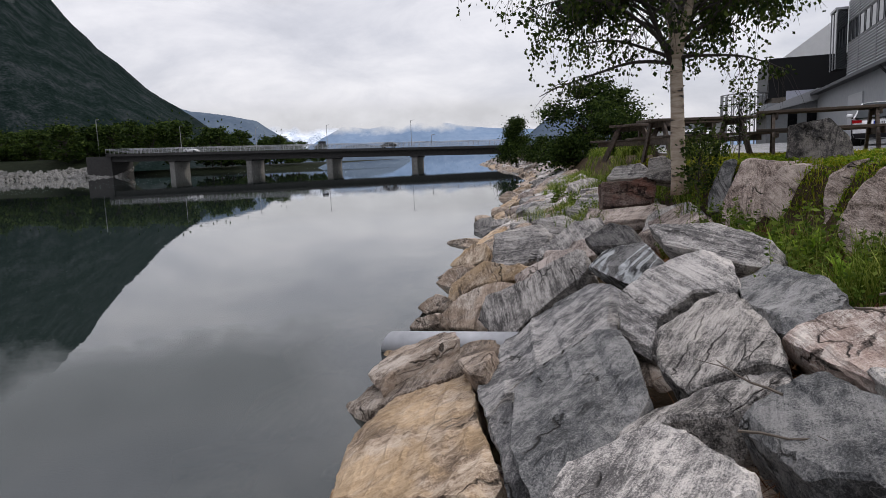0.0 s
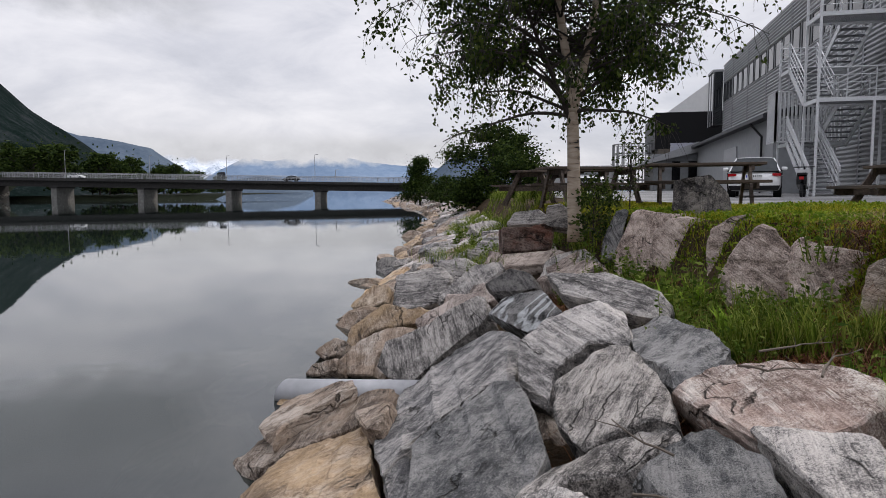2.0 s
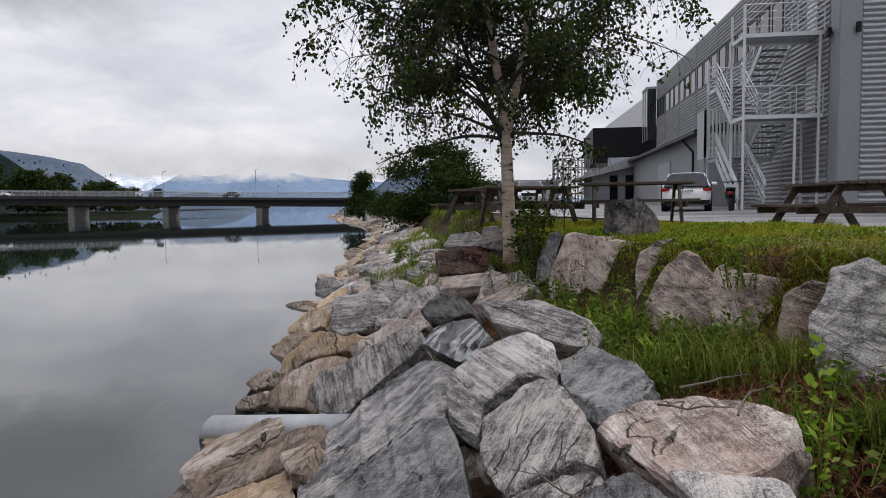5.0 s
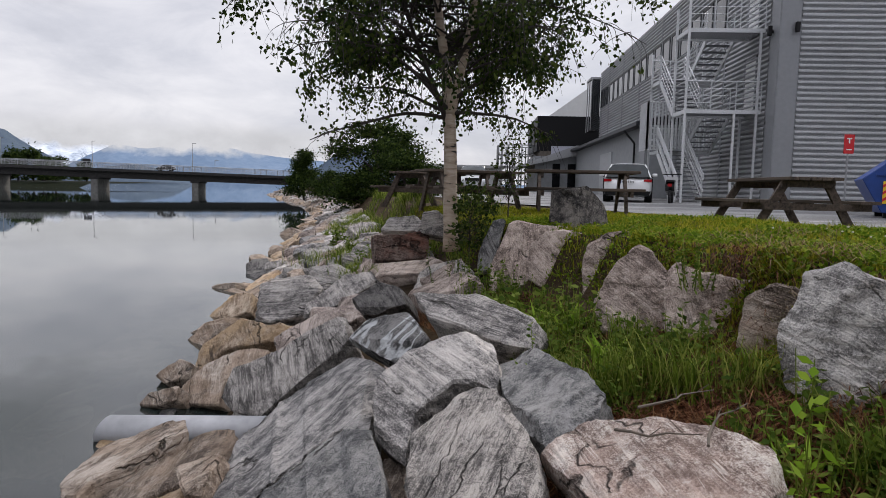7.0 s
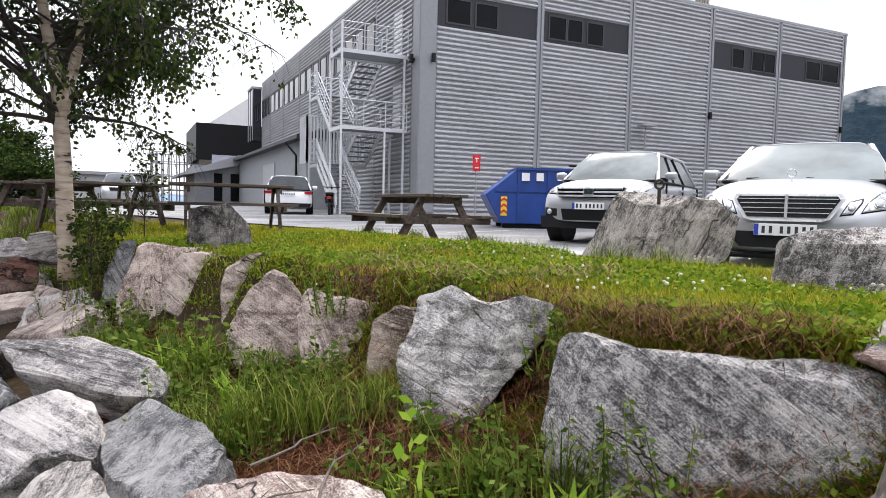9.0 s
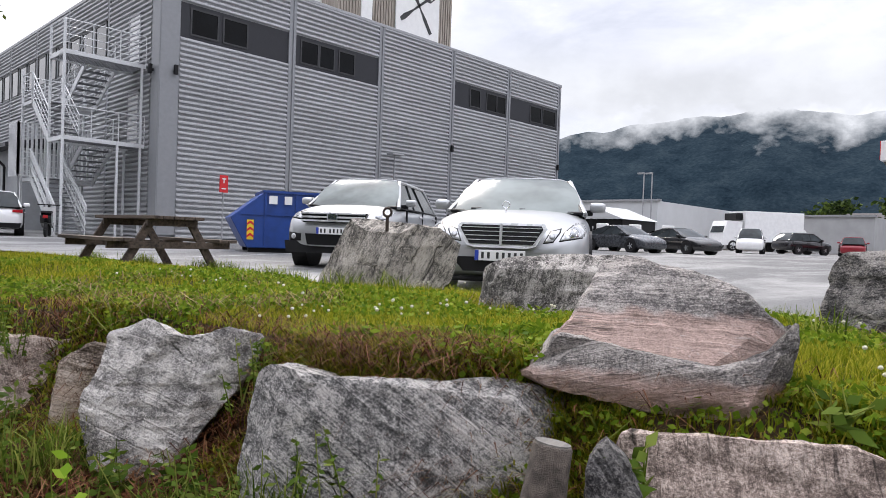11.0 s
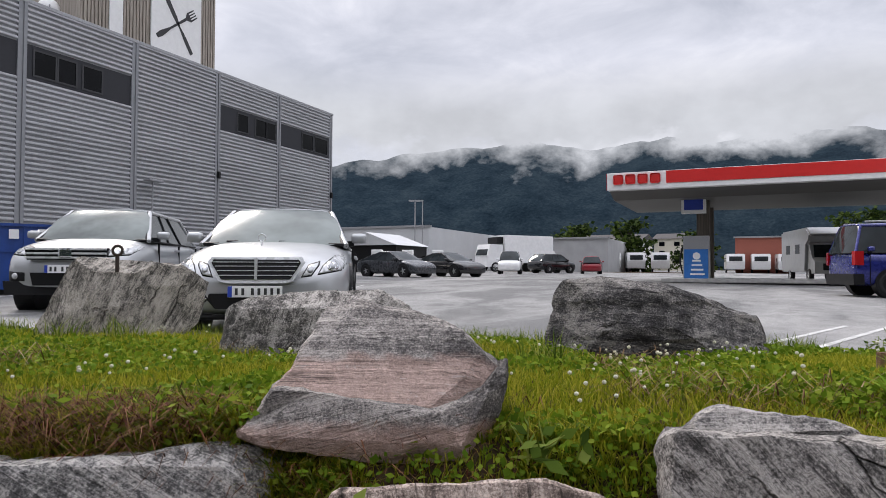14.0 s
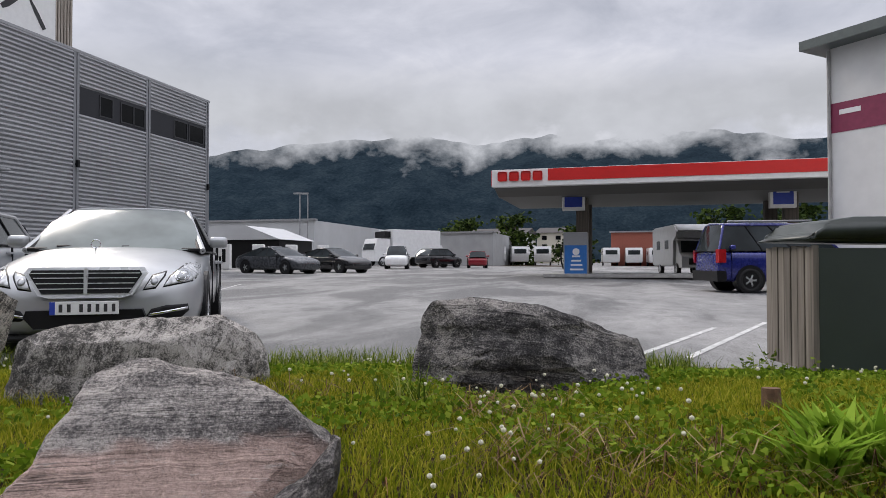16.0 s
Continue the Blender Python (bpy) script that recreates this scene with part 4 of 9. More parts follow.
for i, (a, b) in enumerate(bays):
    for z0, z1 in ([(0.0, TOP - 0.05)] if i == 2 else [(0.0, S0), (S1, TOP - 0.05)]):
        part("cladding_sheet", corrugated(b - a, z0, z1), CLAD, warehouse, m=pose(a, 0.02, 0))
    if i == 2:
        continue
    bm = bmesh.new()
    box(bm, (a, 0.0, S0), (b, 0.08, S1))
    part("dark_panel", bm, PANEL, warehouse, "anthracite window strip")
    for p0, p1 in panes[i]:
        bm = bmesh.new()
        for lo, hi in (((p0 - 0.07, -0.03, S0 + 0.13), (p0, 0.05, S1 - 0.13)), ((p1, -0.03, S0 + 0.13), (p1 + 0.07, 0.05, S1 - 0.13)),
                       ((p0, -0.03, S0 + 0.13), (p1, 0.05, S0 + 0.2)), ((p0, -0.03, S1 - 0.2), (p1, 0.05, S1 - 0.13))):
            box(bm, lo, hi)
        w = part("window", bm, FRAME, warehouse)
        bm = bmesh.new()
        box(bm, (p0, -0.006, S0 + 0.2), (p1, 0.006, S1 - 0.2))
        part("pane", bm, GLASS, w)
# long side towards the water
SIDE = [5.2, 10.4, 15.6, 20.8, 26.0, 31.2]
W0, W1 = 9.42 - BASE, 11.0 - BASE
last = 0.74
for i, c in enumerate(SIDE + [35.0]):
    for z0, z1 in ((0.0, W0), (W1, TOP - 0.05)) if i > 0 else ((0.0, TOP - 0.05),):
        part("cladding_sheet", corrugated(c - 0.1 - last, z0, z1, "y"), CLAD, warehouse, m=pose(0.02, last, 0))
    if i > 0:
        bm = bmesh.new()
        box(bm, (0.0, last, W0), (0.08, c - 0.1, W1))
        part("dark_panel", bm, COLUMN, warehouse)
        w = (c - last) / 3
        for j in range(3):
            bm = bmesh.new()
            y0, y1 = last + 0.15 + j * w, last + j * w + w - 0.15
            for lo, hi in (((-0.04, y0, W0), (0.03, y0 + 0.09, W1)), ((-0.04, y1 - 0.09, W0), (0.03, y1, W1)), ((-0.04, y0, W0), (0.03, y1, W0 + 0.09)), ((-0.04, y0, W1 - 0.09), (0.03, y1, W1))):
                box(bm, lo, hi)
            wd = part("window", bm, FRAME, warehouse)
            bm = bmesh.new()
            box(bm, (-0.015, y0 + 0.09, W0 + 0.09), (0.0, y1 - 0.09, W1 - 0.09))
            part("pane", bm, SKYGLASS, wd)
    if c < 35:
        bm = bmesh.new()
        box(bm, (-0.05, c - 0.09, 0), (0.05, c + 0.09, TOP - 0.05), 0.01)
        part("column", bm, COLUMN, warehouse)
    last = c + 0.1
for z in (5.30 - BASE, 8.38 - BASE):
    bm = bmesh.new()
    box(bm, (-0.06, 1.75, z), (0.02, 1.85, z + 2.25))
    box(bm, (-0.06, 2.85, z), (0.02, 2.95, z + 2.25))
    box(bm, (-0.06, 1.75, z + 2.15), (0.02, 2.95, z + 2.25))
    d = part("door", bm, COLUMN, warehouse, "white stair door in a grey frame")
    bm = bmesh.new()
    box(bm, (-0.04, 1.85, z + 0.02), (0.0, 2.85, z + 2.15), 0.01)
    part("leaf", bm, WHITE, d)
    bm = bmesh.new()
    rod(bm, (-0.10, 1.97, z + 1.05), (-0.10, 2.12, z + 1.05), 0.012)
    rod(bm, (-0.10, 1.97, z + 1.05), (-0.03, 1.97, z + 1.05), 0.012)
    part("handle", bm, ZINC, d)
# loading door behind the parked cars
bm = bmesh.new()
box(bm, (7.55, -0.05, 0), (9.5, 0.03, 2.45))
part("door", bm, BLACK, warehouse, "dark roller door low in the wall")
# wall lamps
for lx, ly, lz in ((0.55, -0.16, 6.3), (-0.16, 0.5, 6.3), (16.1, -0.16, 5.2), (26.45, -0.16, 5.2)):
    bm = bmesh.new()
    box(bm, (lx - 0.07, ly - 0.07, lz), (lx + 0.07, ly + 0.07, lz + 0.36), 0.02)
    box(bm, (lx - 0.03, ly, lz + 0.1), (lx + 0.03, ly + 0.16, lz + 0.2))
    if ly > 0:
        box(bm, (lx, ly - 0.03, lz + 0.1), (lx + 0.16, ly + 0.03, lz + 0.2))
    part("wall_lamp", bm, BLACK, warehouse)
# penthouse of upright boards with the restaurant panel
pent = thing("penthouse", pose(0, 0, BR + 0.08), "roof house clad in upright weathered boards", "building")
bm = bmesh.new()
box(bm, (19.6, 26.55, 0), (27.5, 32, 5.4))
part("wall", bm, WOODGREY, pent)
for i in range(44):
    bm = bmesh.new()
    x = 19.6 + i * 0.18
    box(bm, (x, 26.49, 0), (x + 0.12, 26.55, 5.4))
    if not (23.2 < x < 26.35):
        part("board", bm, WOODGREY, pent)
    else:
        bm.free()
bm = bmesh.new()
box(bm, (23.25, 26.42, 0.05), (26.4, 26.5, 4.6), 0.01)
part("panel", bm, WHITE, pent, "white panel with a crossed knife and fork")
INK = plain("ink_black", (0.03, 0.03, 0.032), 0.6)


def leaning(name, cx, cz, ang, outline):
    """A flat black shape on the panel, turned about its middle; outline: half of it, mirrored."""
    pts = outline + [(-x, z) for x, z in reversed(outline)]
    ca, sa = math.cos(ang), math.sin(ang)
    bm = bmesh.new()
    prism(bm, [(cx + x * ca - z * sa, cz + x * sa + z * ca) for x, z in pts], 26.405, 26.418, "xzy")
    part(name, bm, INK, pent)


leaning("fork", 24.8, 1.75, radians(-52), [(0.10, -1.55), (0.14, -1.2), (0.05, -0.5), (0.07, 0.75), (0.24, 0.98), (0.22, 1.5), (0.165, 1.5), (0.16, 1.06), (0.095, 1.06), (0.09, 1.5), (0.04, 1.5), (0.035, 1.06)])
leaning("knife", 24.8, 1.9, radians(35), [(0.11, -1.7), (0.11, -0.9), (0.05, -0.3), (0.12, 0.2), (0.14, 1.3), (0.02, 1.7)])
bm = bmesh.new()
box(bm, (21.0, 26.44, 0.0), (21.7, 26.5, 2.0), 0.01)
part("shutter", bm, WHITE, pent)
bm = bmesh.new()
box(bm, (19.5, 26.35, 5.4), (27.6, 32.1, 5.6))
part("roof", bm, ZINC, pent)

# ---- outside stair ----
stair = thing("fire_stair", pose(0, 0, BASE), "galvanised steel fire stair with open landings", "staircase")
X0, X1, Y0, Y1 = 8.15, 11.04, 27.1, 28.7
STEEL = plain("bright_galvanised_steel", (0.56, 0.57, 0.58), 0.45, 0.25, 0.12, 20)
TREAD = plain("grated_tread", (0.17, 0.175, 0.185), 0.6, 0.3, 0.2, 30)


def rail(bm, pts, h=1.05, bars=4, posts=1.0):
    """A handrail with knee bars and posts along pts."""
    for a, b in zip(pts, pts[1:]):
        a, b = Vector(a), Vector(b)
        for k in range(bars):
            dz = Vector((0, 0, h * (k + 1) / bars))
            rod(bm, a + dz, b + dz, 0.024 if k == bars - 1 else 0.015, seg=6)
        n = max(1, int((b - a).length / posts))
        for j in range(n + 1):
            p = a.lerp(b, j / n)
            rod(bm, p, p + Vector((0, 0, h)), 0.022, seg=6)


def flight(y0, z0, y1, z1, x0, x1):
    n = max(2, round(abs(z1 - z0) / 0.19))
    for i in range(n):
        bm = bmesh.new()
        y, z = y0 + (y1 - y0) * (i + 0.5) / n, z0 + (z1 - z0) * (i + 1) / n
        box(bm, (x0, y - 0.13, z - 0.04), (x1, y + 0.13, z))
        part("step", bm, TREAD, stair)
    for x in (x0, x1):
        bm = bmesh.new()
        prism(bm, [(y0, z0 - 0.22), (y0, z0 + 0.06), (y1, z1 + 0.06), (y1, z1 - 0.22)], x - 0.025, x + 0.025, "yzx")
        part("stringer", bm, STEEL, stair)
        bm = bmesh.new()
        rail(bm, [(x, y0, z0), (x, y1, z1)])
        part("handrail", bm, STEEL, stair)


def guard(parent, pts, h=1.1, bars=4, posts=0.8):
    """A guard rail whose bars and posts are parts of their own."""
    for a, b in zip(pts, pts[1:]):
        a, b = Vector(a), Vector(b)
        for k in range(bars):
            bm = bmesh.new()
            dz = Vector((0, 0, h * (k + 1) / bars))
            rod(bm, a + dz, b + dz, 0.024 if k == bars - 1 else 0.015, seg=6)
            part("rail_bar", bm, STEEL, parent)
        n = max(1, int((b - a).length / posts))
        for j in range(n + 1):
            bm = bmesh.new()
            p = a.lerp(b, j / n)
            rod(bm, p, p + Vector((0, 0, h)), 0.022, seg=6)
            part("rail_post", bm, STEEL, parent)


L1, L2, Y2, DROP = 5.30 - BASE, 8.38 - BASE, 30.9, 1.36
for z in (L1, L2):
    bm = bmesh.new()
    box(bm, (X0, Y0, z - 0.13), (X1, Y0 + 0.06, z + 0.02))
    box(bm, (X0, Y1 - 0.06, z - 0.13), (X1, Y1, z + 0.02))
    box(bm, (X0, Y0, z - 0.13), (X0 + 0.06, Y1, z + 0.02))
    land = part("landing", bm, STEEL, stair)
    for i in range(38):
        x = X0 + 0.08 + i * 0.079
        bm = bmesh.new()
        box(bm, (x, Y0 + 0.06, z - 0.06), (x + 0.03, Y1 - 0.06, z - 0.005))
        part("grating_bar", bm, TREAD, land)
    bm = bmesh.new()
    guard(land, [(X1, Y0 + 0.03, z), (X0 + 0.03, Y0 + 0.03, z), (X0 + 0.03, Y1, z)])
    bm = bmesh.new()
    box(bm, (X0, Y2, z - DROP - 0.14), (X0 + 2.4, Y2 + 1.3, z - DROP))
    land = part("landing", bm, STEEL, stair)
    guard(land, [(X0, Y2, z - DROP), (X0, Y2 + 1.3, z - DROP), (X0 + 2.4, Y2 + 1.3, z - DROP)])
flight(Y0 + 0.7, 0.0, Y2, L1 - DROP, X0 + 0.05, X0 + 1.05)
flight(Y2, L1 - DROP, Y1, L1, X0 + 1.2, X0 + 2.3)
flight(Y1, L1, Y2, L2 - DROP, X0 + 0.05, X0 + 1.05)
flight(Y2, L2 - DROP, Y1, L2, X0 + 1.2, X0 + 2.3)
for x, y, h in ((X0 + 0.03, Y0 + 0.03, L2 + 1.1), (X1 - 0.15, Y0 + 0.03, L2), (X0 + 0.03, Y1, L2 + 1.1), (X1 - 0.15, Y1, L1), (X0, Y2 + 1.25, L2), (X0 + 2.3, Y2 + 1.25, L2), (X0 + 1.9, Y0 + 0.03, L1)):
    bm = bmesh.new()
    box(bm, (x - 0.04, y - 0.04, -0.05), (x + 0.04, y + 0.04, h))
    part("post", bm, STEEL, stair)
# screen of upright bars round the lower half landing
SB, ST = 3.98 - BASE, 6.15 - BASE
for a, c in (((X0 - 0.35, Y2 + 0.3), (X0 + 2.2, Y2 + 0.3)), ((X0 - 0.35, Y2 + 0.3), (X0 - 0.35, Y2 + 1.55))):
    n = round(math.hypot(c[0] - a[0], c[1] - a[1]) / 0.155)
    for i in range(n + 1):
        x, y = a[0] + (c[0] - a[0]) * i / n, a[1] + (c[1] - a[1]) * i / n
        bm = bmesh.new()
        box(bm, (x - 0.04, y - 0.03, SB), (x + 0.04, y + 0.03, ST))
        part("baluster", bm, STEEL, stair)
    for z in (SB + 0.03, ST - 0.03):
        bm = bmesh.new()
        rod(bm, (*a, z), (*c, z), 0.035, seg=6)
        part("screen_rail", bm, STEEL, stair)
# broad boards along the lowest handrails
for x in (X0 + 0.0, X0 + 1.08):
    bm = bmesh.new()
    prism(bm, [(Y0 + 0.65, 0.92), (Y0 + 0.65, 1.16), (Y2, L1 - DROP + 1.14), (Y2, L1 - DROP + 0.86)], x - 0.03, x + 0.03, "yzx")
    part("rail_board", bm, STEEL, stair)
    bm = bmesh.new()
    prism(bm, [(Y0 + 0.65, 0.45), (Y0 + 0.65, 0.53), (Y2, L1 - DROP + 0.53), (Y2, L1 - DROP + 0.45)], x - 0.02, x + 0.02, "yzx")
    part("rail_bar", bm, STEEL, stair)


# ---- low wings beyond the stair ----
wing = thing("ground_floor_wing", pose(0, 0, BASE), "single storey grey boarded wing with a roller gate", "building")
bm = bmesh.new()
box(bm, (9.3, 37.5, -0.2), (11.08, 62, 4.1))
part("wall", bm, plain("grey_boarding", (0.26, 0.27, 0.28), 0.6, 0.0, 0.1, 3.0), wing)
bm = bmesh.new()
prism(bm, [(8.7, 4.0), (8.7, 4.2), (11.1, 4.75), (11.1, 4.1)], 37.2, 62.3, "xzy")
part("roof", bm, PANEL, wing)
bm = bmesh.new()
box(bm, (9.22, 46, 0.05), (9.31, 50, 3.1), 0.01)
part("gate", bm, CLAD, wing, "pale roller gate")
bm = bmesh.new()
rod(bm, (9.2, 39.5, 0.1), (9.2, 39.5, 3.2), 0.06)
rod(bm, (9.2, 39.5, 3.2), (8.75, 40.2, 3.95), 0.06)
part("downpipe", bm, BLACK, wing)
low = thing("flat_roofed_wing", pose(0, 0, BASE), "low wing with a broad pale metal roof edge", "building")
bm = bmesh.new()
box(bm, (5.6, 62.3, -0.2), (11.05, 72, 3.6))
part("wall", bm, plain("vertical_grey_cladding", (0.20, 0.21, 0.22), 0.55, 0.2, 0.12, 5), low)
bm = bmesh.new()
prism(bm, [(4.3, 2.55), (4.3, 2.75), (9.2, 4.55), (11.1, 4.6), (11.1, 3.7), (9.2, 3.65)], 61.6, 73, "xzy")
part("roof", bm, ZINC, low)
bm = bmesh.new()
box(bm, (7.0, 61.9, 3.75), (11.1, 62.05, 4.5))
part("roof_edge", bm, plain("pale_roof_sheet", (0.42, 0.43, 0.50), 0.45, 0.2, 0.08), low, "pale lavender grey roof edge")
for x in (7.2, 8.6):
    bm = bmesh.new()
    box(bm, (x, 62.2, 0.5), (x + 0.7, 62.32, 2.9))
    part("window", bm, GLASS, low)
terr = thing("roof_terrace", pose(0, 0, BASE), "black walled roof terrace above the low wing", "building")
bm = bmesh.new()
box(bm, (6.4, 70, 4.5), (13, 82, 8.1))
part("wall", bm, plain("black_cladding", (0.004, 0.004, 0.005), 0.5, spec=0.2), terr)
bm = bmesh.new()
box(bm, (6.7, 69.9, -0.2), (13, 80, 4.5))
part("base", bm, plain("brown_boarding", (0.09, 0.075, 0.06), 0.8, 0.0, 0.2, 6), terr)
bm = bmesh.new()
prism(bm, [(8.0, 7.9), (8.3, 9.0), (14.7, 13.7), (16, 13.7), (16, 7.9)], 80, 92, "xzy")
part("gable", bm, OFFWHITE, terr)
bm = bmesh.new()
box(bm, (10.3, 61.2, 5.9), (11.06, 63.4, 10.4), 0.02)
part("glass_bay", bm, SKYGLASS, terr)
bm = bmesh.new()
box(bm, (10.2, 61.1, 10.4), (11.1, 63.5, 10.6), 0.02)
for y in (61.15, 62.3, 63.4):
    box(bm, (10.26, y - 0.05, 5.9), (10.32, y + 0.05, 10.4))
part("bay_frame", bm, ZINC, terr)
cage = Soup()
SX, SY = 4.7, 75.0
for i in range(18):
    a = 6.283 * i / 18
    rod(cage, (SX + 2.2 * math.cos(a), SY + 2.2 * math.sin(a), 0), (SX + 2.2 * math.cos(a), SY + 2.2 * math.sin(a), 5.3), 0.07, seg=6)
for z in (1.5, 3.0, 4.3, 5.3):
    for i in range(18):
        a, b = 6.283 * i / 18, 6.283 * (i + 1) / 18
        rod(cage, (SX + 2.2 * math.cos(a), SY + 2.2 * math.sin(a), z), (SX + 2.2 * math.cos(b), SY + 2.2 * math.sin(b), z), 0.06, seg=6)
tagged(part("spiral_stair", cage, ZINC, m=pose(0, 0, BASE)), "round galvanised spiral stair cage", "staircase")
far_shed = thing("far_shed", pose(0, 0, BASE), "long low pale grey shed beyond the tables", "building")
bm = bmesh.new()
box(bm, (-10, 96, -0.5), (4, 110, 3.5))
part("wall", bm, plain("pale_grey_cladding", (0.42, 0.43, 0.44), 0.6, 0.2, 0.08), far_shed)
bm = bmesh.new()
box(bm, (-10.3, 95.6, 3.5), (4.3, 110.3, 3.9))
part("roof", bm, ZINC, far_shed)
bm = bmesh.new()
box(bm, (-9.3, 95.9, 0), (-6, 96.05, 2.6))
part("gate", bm, PANEL, far_shed)

# fire hose sign on a post
sign = thing("fire_sign", pose(12.75, 24.0, lot_z(12.7, 24)), "small red sign with a white letter T on a post", "sign")
bm = bmesh.new()
rod(bm, (0, 0, -0.05), (0, 0, 2.0), 0.03)
part("post", bm, ZINC, sign)
bm = bmesh.new()
box(bm, (-0.17, -0.05, 1.85), (0.17, -0.03, 2.5), 0.008)
part("plate", bm, RED, sign)
bm = bmesh.new()
prism(bm, [(-0.02, 2.2), (0.02, 2.2), (0.02, 2.34), (0.08, 2.34), (0.08, 2.38), (-0.08, 2.38), (-0.08, 2.34), (-0.02, 2.34)], -0.058, -0.052, "xzy")
part("letter", bm, WHITE, sign)
bm = bmesh.new()
box(bm, (-0.09, -0.058, 1.97), (0.09, -0.052, 2.01))
part("bar", bm, WHITE, sign)

# yard lamp on a thin bent pole
bm = bmesh.new()
rod(bm, (22.75, 25.6, 1.6), (22.75, 25.6, 6.2), 0.04)
box(bm, (22.35, 25.3, 6.15), (23.15, 25.75, 6.25), 0.03)
tagged(part("lamp_post", bm, ZINC), "thin steel lamp post in front of the wall", "lamp post")


# ---- blue skip ----
def skip():
    blue = plain("skip_blue", (0.008, 0.045, 0.22), 0.42, 0.0, 0.18, 4.0, 0.1)
    m = thing("skip", pose(9.95, 15.75, lot_z(10, 16), 0, 0, -24), "blue steel waste skip with hazard marks and white labels", "container")
    bm = bmesh.new()
    prism(bm, [(-1.25, 0.85), (-0.85, 0.12), (0.85, 0.12), (0.85, 1.5), (-0.45, 1.5)], -0.85, 0.85, "xzy")
    bmesh.ops.bevel(bm, geom=bm.edges[:], offset=0.015, segments=1, affect="EDGES")
    part("body", bm, blue, m)
    bm = bmesh.new()
    for y in (-0.88, 0.85):
        box(bm, (-1.0, y, 0.92), (0.87, y + 0.03, 0.97))
        for x in (-0.45, 0.3, 0.82):
            box(bm, (x, y, 0.14), (x + 0.05, y + 0.03, 1.5))
    box(bm, (-0.5, -0.9, 1.47), (0.9, 0.9, 1.53))
    box(bm, (0.84, -0.88, 0.92), (0.9, 0.88, 0.97))
    part("rib", bm, blue, m)
    for x, z, w in ((-0.35, 1.2, 0.28), (0.02, 1.2, 0.26), (0.55, 1.22, 0.28)):
        bm = bmesh.new()
        box(bm, (x, -0.893, z), (x + w * 0.7, -0.886, z + 0.2))
        part("label", bm, WHITE, m)
    amber = plain("hazard_yellow", (0.75, 0.55, 0.02), 0.5)
    for x in (0.45, -0.86):
        bm = bmesh.new()
        box(bm, (x, -0.893, 0.32), (x + 0.16, -0.886, 0.8))
        h = part("hazard_mark", bm, amber, m)
        for k in range(3):
            bm = bmesh.new()
            prism(bm, [(x, 0.36 + 0.15 * k), (x + 0.08, 0.42 + 0.15 * k), (x + 0.16, 0.36 + 0.15 * k), (x + 0.16, 0.42 + 0.15 * k), (x + 0.08, 0.48 + 0.15 * k), (x, 0.42 + 0.15 * k)], -0.897, -0.894, "xzy")
            part("chevron", bm, RED, h)
    bm = bmesh.new()
    box(bm, (-0.8, -0.75, -0.02), (0.8, -0.6, 0.13))
    box(bm, (-0.8, 0.6, -0.02), (0.8, 0.75, 0.13))
    part("skid", bm, BLACK, m)


skip()

# dish on the flat roof
dish = thing("satellite_dish", pose(19.0, 27.6, BR + 0.08, 0, 0, 150), "small white satellite dish on the flat roof", "satellite dish")
bm = bmesh.new()
n = 20
rings = [[bm.verts.new((r * math.cos(6.2832 * i / n), -0.25 * (r / 0.42) ** 2, 0.75 + r * math.sin(6.2832 * i / n))) for i in range(n)] for r in (0.06, 0.2, 0.32, 0.42)]
for a, b in zip(rings, rings[1:]):
    for i in range(n):
        bm.faces.new((a[i], a[(i + 1) % n], b[(i + 1) % n], b[i]))
bm.faces.new(rings[0])
ob = part("bowl", bm, WHITE, dish, smooth=True)
sol = ob.modifiers.new("thick", "SOLIDIFY")
sol.thickness = 0.02
bm = bmesh.new()
rod(bm, (0, 0.05, 0), (0, 0.05, 0.8), 0.03)
part("mast", bm, ZINC, dish)

# ---- vehicles ----
def car_paint(name, col, metal=0.35, rough=0.28):
    k = Mat(name, rough, metal)
    f = k.noise(k.coords(), 3.0, 5.0)
    k.color(k.ramp(f, [(0.3, tuple(c * 0.92 for c in col)), (0.7, tuple(min(1, c * 1.05) for c in col))]))
    k.b.inputs["Coat Weight"].default_value = 0.7
    k.b.inputs["Coat Roughness"].default_value = 0.06
    return k.rough(k.noise(k.coords(), 9.0, 6.0), rough - 0.05, rough + 0.1).m


SILVER = car_paint("silver_paint", (0.40, 0.41, 0.42), 0.4, 0.33)
WHITECAR = car_paint("white_car_paint", (0.75, 0.75, 0.75), 0.0, 0.3)
DARKCAR = car_paint("graphite_car_paint", (0.055, 0.06, 0.068), 0.4, 0.25)
BLACKCAR = car_paint("black_car_paint", (0.012, 0.012, 0.014), 0.2, 0.22)
BLUECAR = car_paint("deep_blue_paint", (0.012, 0.018, 0.17), 0.3, 0.25)
REDCAR = car_paint("dark_red_paint", (0.24, 0.01, 0.02), 0.2, 0.3)
CHROME = plain("chrome", (0.72, 0.73, 0.74), 0.12, 1.0, 0.03)
TRIM = plain("bright_trim", (0.62, 0.63, 0.64), 0.28, 0.3, 0.05)
RUBBER = plain("tyre_rubber", (0.010, 0.010, 0.011), 0.85, 0.0, 0.2, 20)
ALLOY = plain("alloy_rim", (0.48, 0.49, 0.50), 0.3, 0.8, 0.08)
CARGLASS = glass_mat("car_glass", (0.018, 0.022, 0.024), 0.04)
WINDSCREEN = glass_mat("windscreen_glass", (0.10, 0.112, 0.108), 0.16, 0.10)
